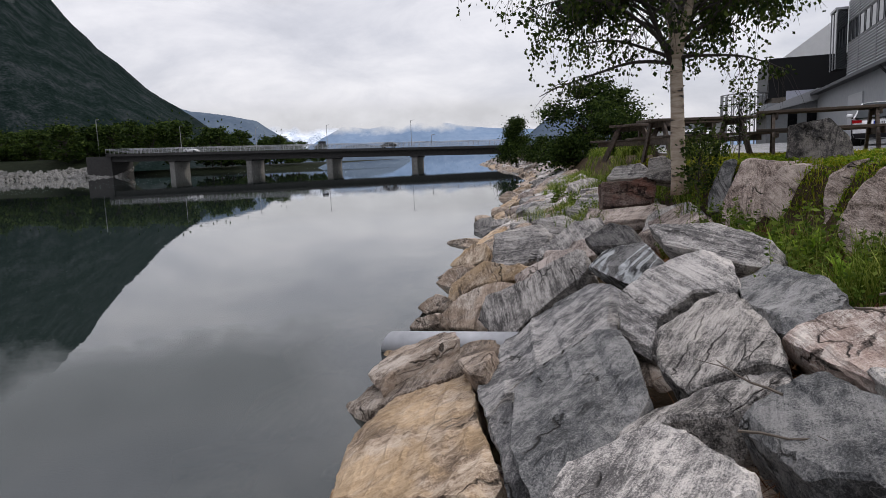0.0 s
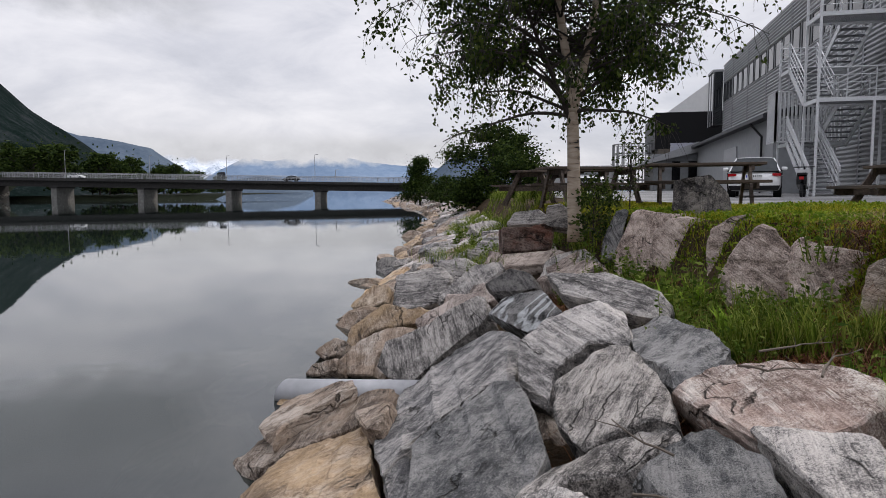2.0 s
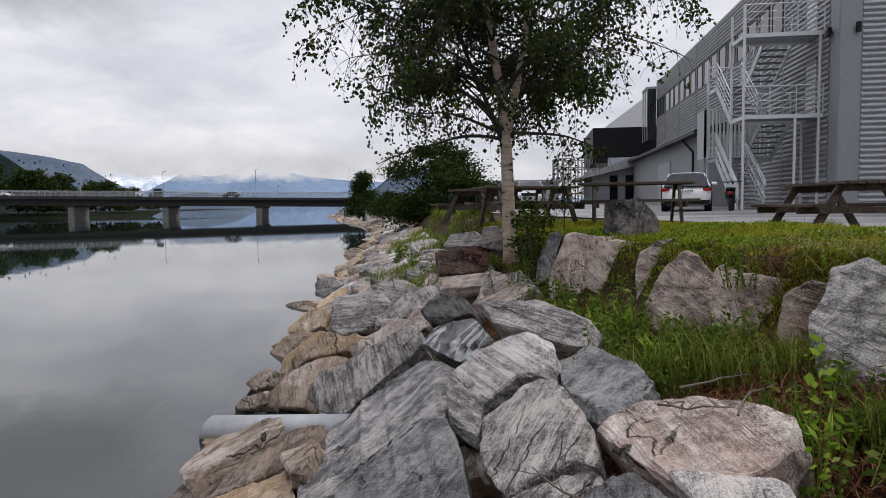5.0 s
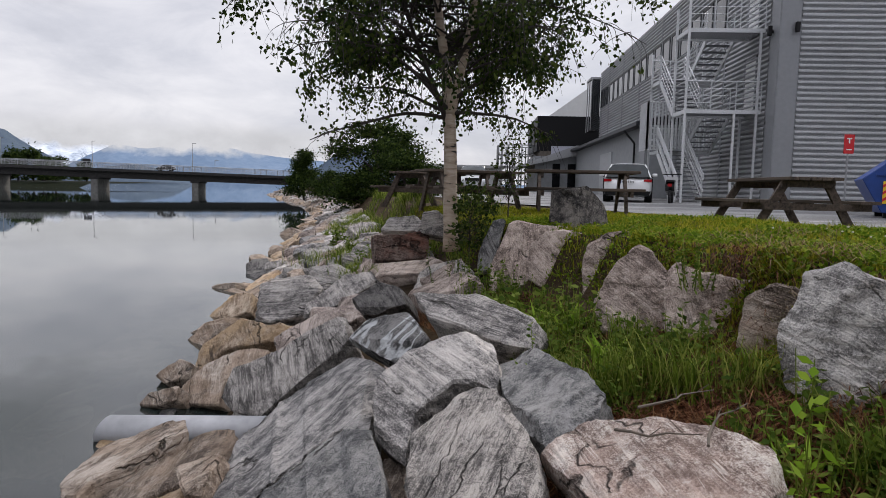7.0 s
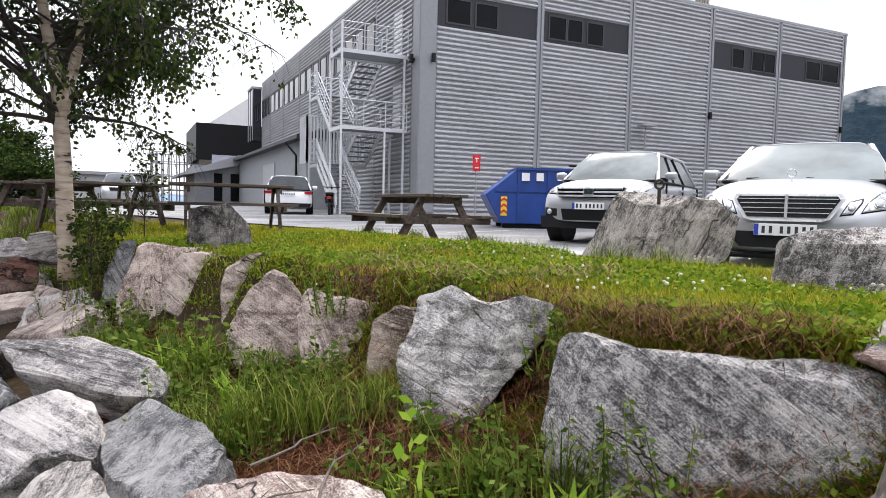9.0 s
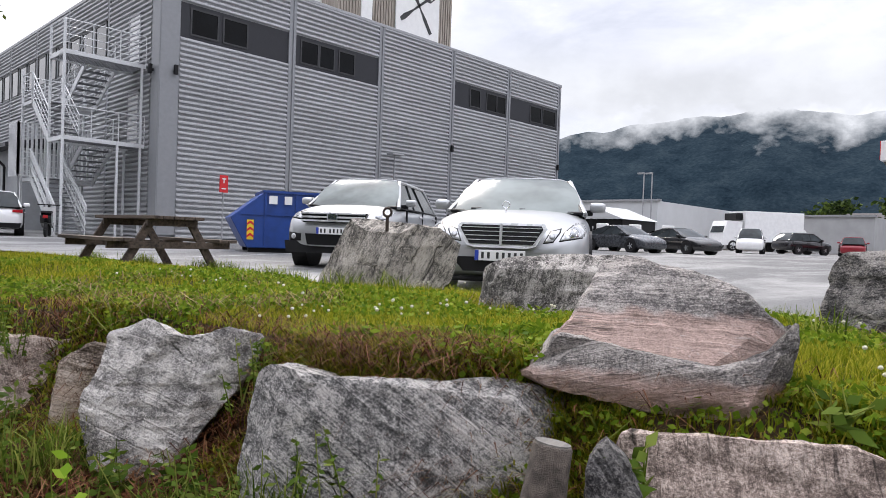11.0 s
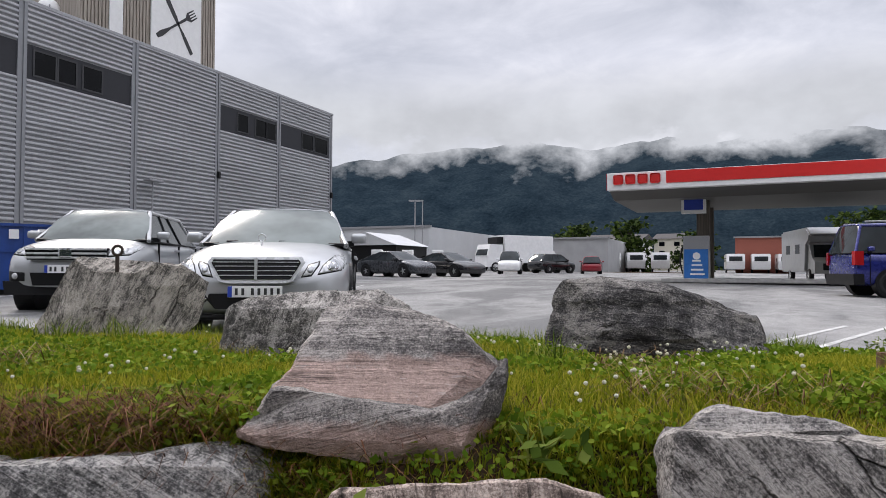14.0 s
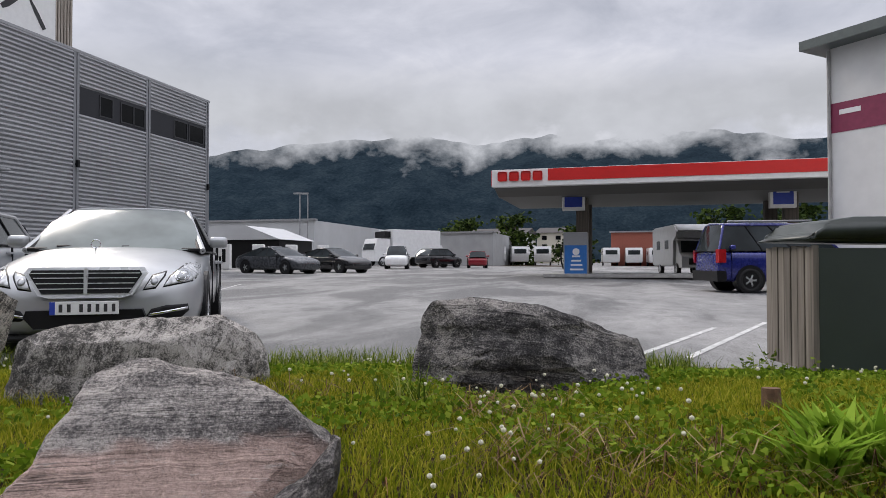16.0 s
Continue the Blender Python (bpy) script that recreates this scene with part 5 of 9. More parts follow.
TAIL = plain("tail_lamp_red", (0.35, 0.008, 0.012), 0.2)
LENS = plain("clear_lamp_lens", (0.50, 0.51, 0.52), 0.15, 0.15, 0.35, 22)
REFLECTOR = plain("lamp_reflector", (0.30, 0.31, 0.32), 0.25, 0.3, 0.3, 30)
PLATEBLUE = plain("plate_blue", (0.02, 0.05, 0.35), 0.5)


def wheel(parent, x, y, r, w=0.22, spokes=5):
    side = 1 if x > 0 else -1
    bm = bmesh.new()
    prof = [(r * 0.66, -w / 2), (r * 0.93, -w / 2), (r, -w * 0.36), (r, w * 0.36), (r * 0.93, w / 2), (r * 0.66, w / 2)]
    n = 28
    rings = [[bm.verts.new((d, q * math.cos(6.2832 * i / n), q * math.sin(6.2832 * i / n))) for q, d in prof] for i in range(n)]
    for i in range(n):
        for j in range(len(prof)):
            bm.faces.new((rings[i][j], rings[(i + 1) % n][j], rings[(i + 1) % n][(j + 1) % len(prof)], rings[i][(j + 1) % len(prof)]))
    wh = part("wheel", bm, RUBBER, parent, m=pose(x, y, r), smooth=True)
    bm = bmesh.new()
    for i in range(spokes):
        a = 6.2832 * i / spokes
        for s in (-0.11, 0.11):
            rod(bm, (side * w * 0.42, 0.05 * math.cos(a), 0.05 * math.sin(a)), (side * w * 0.36, r * 0.64 * math.cos(a + s), r * 0.64 * math.sin(a + s)), 0.025, 0.02, 6)
    rod(bm, (side * w * 0.2, 0, 0), (side * w * 0.47, 0, 0), 0.07, 0.055, 14)
    n = 24
    for q0, q1, d0, d1 in ((r * 0.60, r * 0.69, 0.40, 0.46),):
        ra = [bm.verts.new((side * w * d0, q0 * math.cos(6.2832 * i / n), q0 * math.sin(6.2832 * i / n))) for i in range(n)]
        rb = [bm.verts.new((side * w * d1, q1 * math.cos(6.2832 * i / n), q1 * math.sin(6.2832 * i / n))) for i in range(n)]
        for i in range(n):
            bm.faces.new((ra[i], ra[(i + 1) % n], rb[(i + 1) % n], rb[i]))
    part("rim", bm, ALLOY, wh)
    bm = bmesh.new()
    rod(bm, (-side * w * 0.2, 0, 0), (side * w * 0.12, 0, 0), r * 0.62, seg=20)
    part("brake_drum", bm, BLACK, wh)


def loft(sections, close=True):
    """Skins a row of rings of the same count."""
    bm = bmesh.new()
    rings = [[bm.verts.new(p) for p in s] for s in sections]
    n = len(rings[0])
    for a, b in zip(rings, rings[1:]):
        for i in range(n - (0 if close else 1)):
            bm.faces.new((a[i], a[(i + 1) % n], b[(i + 1) % n], b[i]))
    if close:
        bm.faces.new(rings[0][::-1])
        bm.faces.new(rings[-1])
    return bm


def body_ring(y, w, zb, zm, zs, zt):
    """Half section from sill to bonnet line, mirrored."""
    half = [(w * 0.80, zb), (w * 0.97, zb + 0.06), (w, zm), (w * 0.985, zm + (zs - zm) * 0.55), (w * 0.93, zs), (w * 0.70, zt - 0.01), (w * 0.35, zt + 0.012)]
    return [(x, y, z) for x, z in half] + [(-x, y, z) for x, z in half[::-1]]


def car(name, m, label, paint, L, W, H, belt, bonnet, stations, cabin, wheel_r, axles, front="", rear="", group="parked cars", plate=True, glass=None, trim=None):
    """A car whose nose is at the origin and looks along -y.
    stations: (place along the length, part of the half width, sill, shoulder, top); cabin: y of screen foot, roof front, roof rear, rear screen foot."""
    c = thing(name, m, label, "car", group)
    w = W / 2
    rings = [body_ring(y * L, w * k, zb, (zb + zs) * 0.5, zs, zt) for y, k, zb, zs, zt in stations]
    ob = part("body", loft(rings), paint, c, smooth=True)
    mod = ob.modifiers.new("round", "SUBSURF")
    mod.levels = mod.render_levels = 2
    y0, y1, y2, y3 = [v * L for v in cabin]
    wb, wr = w * 0.90, w * 0.67

    def cab(y, z, x, tuck=0.0, crown=0.015):
        return [(x, y, z), (x * 0.82, y - tuck * 0.6, z + crown * 0.7), (x * 0.4, y - tuck, z + crown), (-x * 0.4, y - tuck, z + crown), (-x * 0.82, y - tuck * 0.6, z + crown * 0.7), (-x, y, z)]

    # glasshouse: screen, roof, rear screen and side glass
    zb = belt - 0.02
    bm = loft([cab(y0, zb, wb, 0.10), cab((y0 * 0.45 + y1 * 0.55), zb + (H - zb) * 0.62, wb * 0.45 + wr * 0.55, 0.07), cab(y1, H - 0.05, wr, 0.05, 0.04)], False)
    s = part("windscreen", bm, glass or CARGLASS, c, smooth=True)
    bm = loft([cab(y2, H - 0.05, wr, -0.04, 0.04), cab((y2 + y3) / 2 + 0.03, zb + (H - zb) * 0.6, (wb + wr) / 2, -0.05), cab(y3, zb, wb * 0.97, -0.08)], False)
    part("rear_window", bm, CARGLASS, c, smooth=True)
    bm = loft([cab(y1 - 0.02, H - 0.048, wr, 0.05, 0.045), cab(y1 + (y2 - y1) * 0.3, H - 0.02, wr * 1.02, 0.0, 0.05), cab(y1 + (y2 - y1) * 0.7, H - 0.025, wr * 1.02, 0.0, 0.05), cab(y2 + 0.02, H - 0.05, wr, -0.04, 0.045)], False)
    ob = part("roof", bm, paint, c, smooth=True)
    for p, q in (((-wb * 0.97, y0 - 0.03, zb + 0.012), (wb * 0.97, y0 - 0.03, zb + 0.012)), ((-wb * 0.95, y0 + 0.01, zb + 0.02), (-wr * 0.95, y1 + 0.0, H - 0.045)), ((wb * 0.95, y0 + 0.01, zb + 0.02), (wr * 0.95, y1 + 0.0, H - 0.045))):
        bm = bmesh.new()
        rod(bm, p, q, 0.022, seg=6)
        part("screen_seal", bm, BLACK, c)
    sol = ob.modifiers.new("thick", "SOLIDIFY")
    sol.thickness, sol.offset = 0.03, -1
    for sx in (-1, 1):
        bm = bmesh.new()
        a = [bm.verts.new(p) for p in ((sx * wb, y0, zb), (sx * wb, y3, zb), (sx * wr, y2, H - 0.05), (sx * wr, y1, H - 0.05))]
        bm.faces.new(a)
        part("side_window", bm, CARGLASS, c)
        for p, q in (((sx * wb, y0, zb), (sx * wr, y1, H - 0.055)), ((sx * wr, y2, H - 0.055), (sx * wb * 0.98, y3, zb)), ((sx * wr, y1, H - 0.055), (sx * wr, y2, H - 0.055))):
            bm = bmesh.new()
            rod(bm, p, q, 0.035, seg=8)
            part("pillar", bm, paint, c)
        bm = bmesh.new()
        for f in ((0.36, 0.62) if y3 - y0 > 2.2 else (0.45,)):
            yy = y0 + (y3 - y0) * f
            yt = y1 + (y2 - y1) * (f - 0.12)
            rod(bm, (sx * (wb + 0.002), yy, zb), (sx * (wr + 0.004), yt, H - 0.04), 0.018, seg=6)
        rod(bm, (sx * wb, y0, zb + 0.005), (sx * wb, y3, zb + 0.005), 0.014, seg=6)
        part("door_pillar", bm, BLACK, c)
        # mirror
        bm = bmesh.new()
        ym = y0 + 0.28
        box(bm, (sx * (w * 0.96), ym - 0.05, belt + 0.02), (sx * (w * 0.96 + 0.19), ym + 0.08, belt + 0.145), 0.045)
        mi = part("mirror", bm, paint, c, smooth=True)
        bm = bmesh.new()
        box(bm, (sx * (w * 0.86), ym, belt - 0.02), (sx * (w * 1.0), ym + 0.06, belt + 0.05))
        part("mirror_foot", bm, BLACK, mi)
        # door joints and handles
        for yy in (y0 + 0.30, y0 + (y3 - y0) * 0.48, y3 - 0.35):
            bm = bmesh.new()
            box(bm, (sx * (w * 0.965), yy, 0.33), (sx * (w * 1.0 + 0.001), yy + 0.008, belt - 0.05))
            part("door_joint", bm, BLACK, c)
        for yy in (y0 + (y3 - y0) * 0.40, y0 + (y3 - y0) * 0.78):
            bm = bmesh.new()
            box(bm, (sx * (w * 0.97), yy, belt - 0.16), (sx * (w + 0.025), yy + 0.2, belt - 0.12), 0.012)
            part("door_handle", bm, paint, c)
        for a in axles:
            wheel(c, sx * (w - 0.11), a * L, wheel_r)
            bm = bmesh.new()
            rod(bm, (sx * (w * 0.70), a * L, wheel_r + 0.02), (sx * (w * 0.992), a * L, wheel_r + 0.02), wheel_r + 0.055, seg=28)
            part("wheel_arch", bm, trim or BLACK, c)
    return c


def number_plate(parent, y, z, face=-1, n=7):
    bm = bmesh.new()
    box(bm, (-0.26, y - 0.008, z - 0.055), (0.26, y + 0.008, z + 0.055), 0.004)
    p = part("number_plate", bm, WHITE, parent)
    e = y + face * 0.0105
    bm = bmesh.new()
    x0 = -0.258 if face < 0 else 0.218
    box(bm, (x0, e - 0.002, z - 0.053), (x0 + 0.04, e + 0.002, z + 0.053))
    part("band", bm, PLATEBLUE, p)
    for i in range(n):
        bm = bmesh.new()
        x = -0.19 + 0.43 * i / n + (0.03 if i > 1 else 0)
        box(bm, (x if face < 0 else -x - 0.027, e - 0.002, z - 0.033), ((x if face < 0 else -x - 0.027) + 0.027, e + 0.002, z + 0.033))
        part("bar", bm, INK, p)


def strip(parent, name, pts, mat, depth=0.02, label=""):
    """A flat panel on the nose: outline in x and z with the y of each corner, thickened."""
    bm = bmesh.new()
    a, b = [bm.verts.new(p) for p in pts], [bm.verts.new((p[0], p[1] + depth, p[2])) for p in pts]
    n = len(a)
    bm.faces.new(a[::-1])
    bm.faces.new(b)
    for i in range(n):
        bm.faces.new((a[i], a[(i + 1) % n], b[(i + 1) % n], b[i]))
    return part(name, bm, mat, parent, label)


def on_nose(c, name, outline, mat, proud=0.006, side=1):
    """A patch that follows the bodywork: its outline in x and z is laid onto the nose from ahead."""
    body = [o for o in c.children if o.name.startswith("body")][0]
    bpy.context.view_layer.update()
    deps = bpy.context.evaluated_depsgraph_get()
    tree = BVHTree.FromObject(body, deps)
    bm = bmesh.new()
    bm.faces.new([bm.verts.new((side * x, 0, z)) for x, z in outline])
    bmesh.ops.triangulate(bm, faces=bm.faces[:])
    for _ in range(3):
        long = [e for e in bm.edges if e.calc_length() > 0.05]
        if long:
            bmesh.ops.subdivide_edges(bm, edges=long, cuts=1)
            bmesh.ops.triangulate(bm, faces=[f for f in bm.faces if len(f.verts) > 3])
    for v in bm.verts:
        hit = tree.ray_cast(Vector((v.co.x, -2, v.co.z)), Vector((0, 1, 0)))[0]
        v.co.y = (hit.y if hit is not None else 0.3) - proud
    back = bmesh.ops.extrude_face_region(bm, geom=bm.faces[:])
    for v in back["geom"]:
        if isinstance(v, bmesh.types.BMVert):
            v.co.y += 0.03 + proud
    bmesh.ops.recalc_face_normals(bm, faces=bm.faces)
    return part(name, bm, mat, c, smooth=True)


def disc(cx, cz, r, n=18, squash=1.0):
    return [(cx + r * math.cos(6.2832 * i / n), cz + r * squash * math.sin(6.2832 * i / n)) for i in range(n)]


FACING = -58.5
# saloon in the front row
SAL = [(0.0, 0.60, 0.26, 0.50, 0.52), (0.012, 0.82, 0.20, 0.62, 0.66), (0.05, 0.95, 0.19, 0.72, 0.80), (0.14, 1.0, 0.20, 0.80, 0.91), (0.28, 1.0, 0.20, 0.90, 0.99),
       (0.42, 1.0, 0.20, 0.93, 0.97), (0.62, 1.0, 0.20, 0.95, 0.98), (0.80, 1.0, 0.20, 0.97, 1.02), (0.93, 0.96, 0.22, 0.94, 1.03), (0.985, 0.86, 0.26, 0.84, 0.92), (1.0, 0.70, 0.34, 0.70, 0.74)]
LZ = lot_z(6.5, 6) + 0.02
silver_saloon = car("saloon_car", pose(5.93, 5.15, LZ, 0, 0, FACING), "silver saloon car with a chrome grille and oval headlamps", SILVER, 4.87, 1.86, 1.45, 0.96, 0.95, SAL, (0.27, 0.44, 0.70, 0.88), 0.33, (0.17, 0.76), glass=WINDSCREEN)
strip(silver_saloon, "grille_frame", [(-0.44, -0.005, 0.78), (0.44, -0.005, 0.78), (0.47, -0.02, 0.73), (0.36, -0.055, 0.545), (0.28, -0.06, 0.52), (-0.28, -0.06, 0.52), (-0.36, -0.055, 0.545), (-0.47, -0.02, 0.73)], TRIM, 0.06)
strip(silver_saloon, "grille", [(-0.41, -0.02, 0.755), (0.41, -0.02, 0.755), (0.43, -0.03, 0.72), (0.33, -0.065, 0.56), (-0.33, -0.065, 0.56), (-0.43, -0.03, 0.72)], BLACK, 0.05)
for z in (0.60, 0.645, 0.69, 0.73):
    hw = 0.35 + (z - 0.6) * 0.5
    bm = bmesh.new()
    yy = -0.075 + (z - 0.56) * 0.21
    box(bm, (-hw, yy, z - 0.0045), (hw, yy + 0.03, z + 0.0035))
    part("grille_slat", bm, TRIM, silver_saloon)
bm = bmesh.new()
box(bm, (-0.012, -0.082, 0.55), (0.012, -0.03, 0.77))
part("grille_bar", bm, TRIM, silver_saloon)
bm = bmesh.new()
rod(bm, (0, 0.30, 0.90), (0, 0.315, 0.965), 0.006)
n = 20
for i in range(n):
    a, b = 6.2832 * i / n, 6.2832 * (i + 1) / n
    rod(bm, (0.038 * math.cos(a), 0.31, 0.985 + 0.038 * math.sin(a)), (0.038 * math.cos(b), 0.31, 0.985 + 0.038 * math.sin(b)), 0.005, seg=5)
part("bonnet_emblem", bm, CHROME, silver_saloon)
for sx in (-1, 1):
    on_nose(silver_saloon, "lamp_rim", [(0.585, 0.60), (0.63, 0.70), (0.735, 0.81), (0.80, 0.828), (0.85, 0.80), (0.868, 0.70), (0.82, 0.645)], BLACK, 0.004, sx)
    big = on_nose(silver_saloon, "headlamp", [(0.60, 0.615), (0.645, 0.70), (0.745, 0.80), (0.80, 0.815), (0.84, 0.79), (0.855, 0.70), (0.81, 0.655)], LENS, 0.010, sx)
    on_nose(silver_saloon, "lamp_ring", disc(0.735, 0.705, 0.062), CHROME, 0.013, sx)
    on_nose(silver_saloon, "lamp_lens", disc(0.735, 0.705, 0.048), REFLECTOR, 0.016, sx)
    on_nose(silver_saloon, "lamp_rim", [(0.425, 0.575), (0.49, 0.71), (0.605, 0.748), (0.60, 0.70), (0.53, 0.59)], BLACK, 0.004, sx)
    on_nose(silver_saloon, "headlamp", [(0.44, 0.588), (0.50, 0.70), (0.592, 0.733), (0.585, 0.70), (0.525, 0.603)], LENS, 0.010, sx)
    on_nose(silver_saloon, "lamp_lens", disc(0.515, 0.655, 0.032), REFLECTOR, 0.014, sx)
    on_nose(silver_saloon, "fog_intake", [(0.46, 0.355), (0.50, 0.415), (0.62, 0.445), (0.79, 0.45), (0.80, 0.39), (0.74, 0.335), (0.50, 0.33)], BLACK, 0.006, sx)
    on_nose(silver_saloon, "fog_lamp", [(0.47, 0.372), (0.79, 0.425), (0.79, 0.403), (0.47, 0.350)], CHROME, 0.014, sx)
strip(silver_saloon, "lower_intake", [(-0.44, -0.075, 0.42), (0.44, -0.075, 0.42), (0.46, -0.07, 0.36), (0.38, -0.08, 0.27), (-0.38, -0.08, 0.27), (-0.46, -0.07, 0.36)], BLACK, 0.08)
number_plate(silver_saloon, -0.095, 0.44)
bm = bmesh.new()
box(bm, (-0.80, 0.0, 0.16), (0.80, 0.10, 0.21), 0.02)
part("lip", bm, BLACK, silver_saloon)
bm = bmesh.new()
rod(bm, (-0.55, 1.28, 0.985), (0.10, 1.36, 1.0), 0.012, seg=6)
rod(bm, (0.05, 1.27, 0.985), (0.65, 1.36, 0.99), 0.012, seg=6)
part("wiper", bm, BLACK, silver_saloon)

# compact off-roader beside it
SUV = [(0.0, 0.62, 0.38, 0.58, 0.62), (0.012, 0.84, 0.28, 0.78, 0.84), (0.05, 0.96, 0.26, 0.90, 0.96), (0.14, 1.0, 0.27, 0.98, 1.06), (0.25, 1.0, 0.27, 1.04, 1.12),
       (0.42, 1.0, 0.27, 1.05, 1.10), (0.65, 1.0, 0.27, 1.07, 1.12), (0.85, 1.0, 0.28, 1.10, 1.15), (0.96, 0.95, 0.32, 1.08, 1.14), (0.99, 0.88, 0.40, 1.0, 1.06), (1.0, 0.75, 0.48, 0.8, 0.9)]
silver_suv = car("off_roader", pose(7.0, 9.45, LZ + 0.02, 0, 0, FACING + 2), "silver compact off-roader with dark lower trim", SILVER, 4.53, 1.82, 1.64, 1.09, 1.06, SUV, (0.22, 0.40, 0.84, 0.97), 0.345, (0.19, 0.77), glass=WINDSCREEN)
strip(silver_suv, "grille", [(-0.56, 0.0, 0.93), (0.56, 0.0, 0.93), (0.50, -0.03, 0.76), (-0.50, -0.03, 0.76)], BLACK, 0.05)
for z in (0.79, 0.85, 0.91):
    bm = bmesh.new()
    box(bm, (-0.53, -0.05, z - 0.014), (0.53, 0.0, z + 0.014), 0.006)
    part("grille_slat", bm, TRIM, silver_suv)
bm = bmesh.new()
box(bm, (-0.085, -0.066, 0.79), (0.085, -0.05, 0.92), 0.02)
part("badge", bm, CHROME, silver_suv)
for sx in (-1, 1):
    on_nose(silver_suv, "lamp_rim", [(0.50, 0.80), (0.52, 0.945), (0.70, 0.99), (0.83, 1.02), (0.85, 0.93), (0.78, 0.83)], BLACK, 0.004, sx)
    on_nose(silver_suv, "headlamp", [(0.52, 0.815), (0.535, 0.93), (0.70, 0.975), (0.82, 1.005), (0.835, 0.93), (0.77, 0.845)], LENS, 0.010, sx)
    on_nose(silver_suv, "lamp_lens", disc(0.69, 0.90, 0.05), REFLECTOR, 0.014, sx)
    on_nose(silver_suv, "fog_intake", [(0.55, 0.46), (0.55, 0.58), (0.80, 0.60), (0.82, 0.46)], BLACK, 0.006, sx)
    on_nose(silver_suv, "fog_lamp", disc(0.69, 0.53, 0.045), LENS, 0.012, sx)
strip(silver_suv, "bumper_skirt", [(-0.84, 0.03, 0.46), (0.84, 0.03, 0.46), (0.80, 0.0, 0.27), (-0.80, 0.0, 0.27)], BLACK, 0.10)
strip(silver_suv, "lower_intake", [(-0.46, -0.05, 0.58), (0.46, -0.05, 0.58), (0.42, -0.05, 0.40), (-0.42, -0.05, 0.40)], BLACK, 0.06)
number_plate(silver_suv, -0.07, 0.63)

# white estate seen from behind
EST = [(0.0, 0.70, 0.34, 0.62, 0.66), (0.02, 0.90, 0.24, 0.84, 0.90), (0.08, 0.98, 0.21, 0.90, 0.96), (0.25, 1.0, 0.2, 0.92, 0.97), (0.5, 1.0, 0.2, 0.91, 0.95), (0.70, 1.0, 0.2, 0.88, 0.93),
       (0.84, 1.0, 0.2, 0.80, 0.88), (0.95, 0.94, 0.2, 0.70, 0.76), (0.99, 0.80, 0.24, 0.60, 0.63), (1.0, 0.6, 0.3, 0.5, 0.52)]
white_estate = car("estate_car", pose(5.75, 25.6, lot_z(5.7, 26) + 0.02, 0, 0, -14), "white estate car parked with its tail to the tables", WHITECAR, 4.6, 1.81, 1.45, 0.94, 0.9, EST, (0.03, 0.10, 0.55, 0.72), 0.325, (0.22, 0.82))
strip(white_estate, "tail_lamp", [(-0.86, 0.10, 0.86), (-0.58, 0.0, 0.85), (-0.58, 0.0, 0.77), (-0.86, 0.10, 0.75)], TAIL, 0.04)
strip(white_estate, "tail_lamp", [(0.86, 0.10, 0.86), (0.58, 0.0, 0.85), (0.58, 0.0, 0.77), (0.86, 0.10, 0.75)], TAIL, 0.04)
strip(white_estate, "bumper", [(-0.84, -0.02, 0.42), (0.84, -0.02, 0.42), (0.78, 0.0, 0.26), (-0.78, 0.0, 0.26)], BLACK, 0.08)
number_plate(white_estate, -0.03, 0.76)
suv2 = car("off_roader", pose(0.0, 38.5, lot_z(1, 38) + 0.02, 0, 0, 0), "pale grey off-roader parked beyond the tables", SILVER, 4.5, 1.82, 1.68, 1.09, 1.06, SUV, (0.22, 0.40, 0.84, 0.97), 0.345, (0.19, 0.77))
strip(suv2, "grille", [(-0.5, 0.0, 0.93), (0.5, 0.0, 0.93), (0.45, -0.03, 0.76), (-0.45, -0.03, 0.76)], BLACK, 0.05)


def scooter(m):
    s = thing("scooter", m, "dark scooter with a white front standing beside the stair", "scooter")
    for y in (0, 1.25):
        bm = bmesh.new()
        n = 20
        for i in range(n):
            a, b = 6.2832 * i / n, 6.2832 * (i + 1) / n
            rod(bm, (0, y + 0.2 * math.cos(a), 0.25 + 0.2 * math.sin(a)), (0, y + 0.2 * math.cos(b), 0.25 + 0.2 * math.sin(b)), 0.05, seg=8)
        part("wheel", bm, RUBBER, s)
    bm = bmesh.new()
    prism(bm, [(0.0, 0.45), (0.55, 0.35), (0.75, 0.3), (1.1, 0.4), (1.05, 0.5), (0.7, 0.4), (0.55, 0.75), (0.05, 0.8), (-0.2, 0.7)], -0.16, 0.16, "yzx")
    part("body", bm, BLACKCAR, s)
    bm = bmesh.new()
    prism(bm, [(1.02, 0.4), (1.15, 0.45), (1.0, 1.0), (0.92, 1.0)], -0.2, 0.2, "yzx")
    part("shield", bm, WHITECAR, s)
    bm = bmesh.new()
    box(bm, (-0.15, -0.15, 0.78), (0.15, 0.6, 0.86), 0.03)
    part("seat", bm, RUBBER, s)
    bm = bmesh.new()
    rod(bm, (-0.33, 0.9, 1.08), (0.33, 0.9, 1.08), 0.02)
    rod(bm, (0, 1.15, 0.4), (0, 0.92, 1.08), 0.03)
    part("handlebar", bm, BLACK, s)
    bm = bmesh.new()
    box(bm, (-0.07, -0.24, 0.62), (0.07, -0.19, 0.72))
    part("tail_lamp", bm, TAIL, s)


scooter(pose(7.2, 25.2, lot_z(7, 25) + 0.02, 0, 0, -20))

# the row across the yard
def saloon(m, label, paint):
    return car("saloon_car", m, label, paint, 4.95, 1.95, 1.44, 0.93, 0.9, SAL, (0.25, 0.46, 0.62, 0.93), 0.35, (0.19, 0.79))


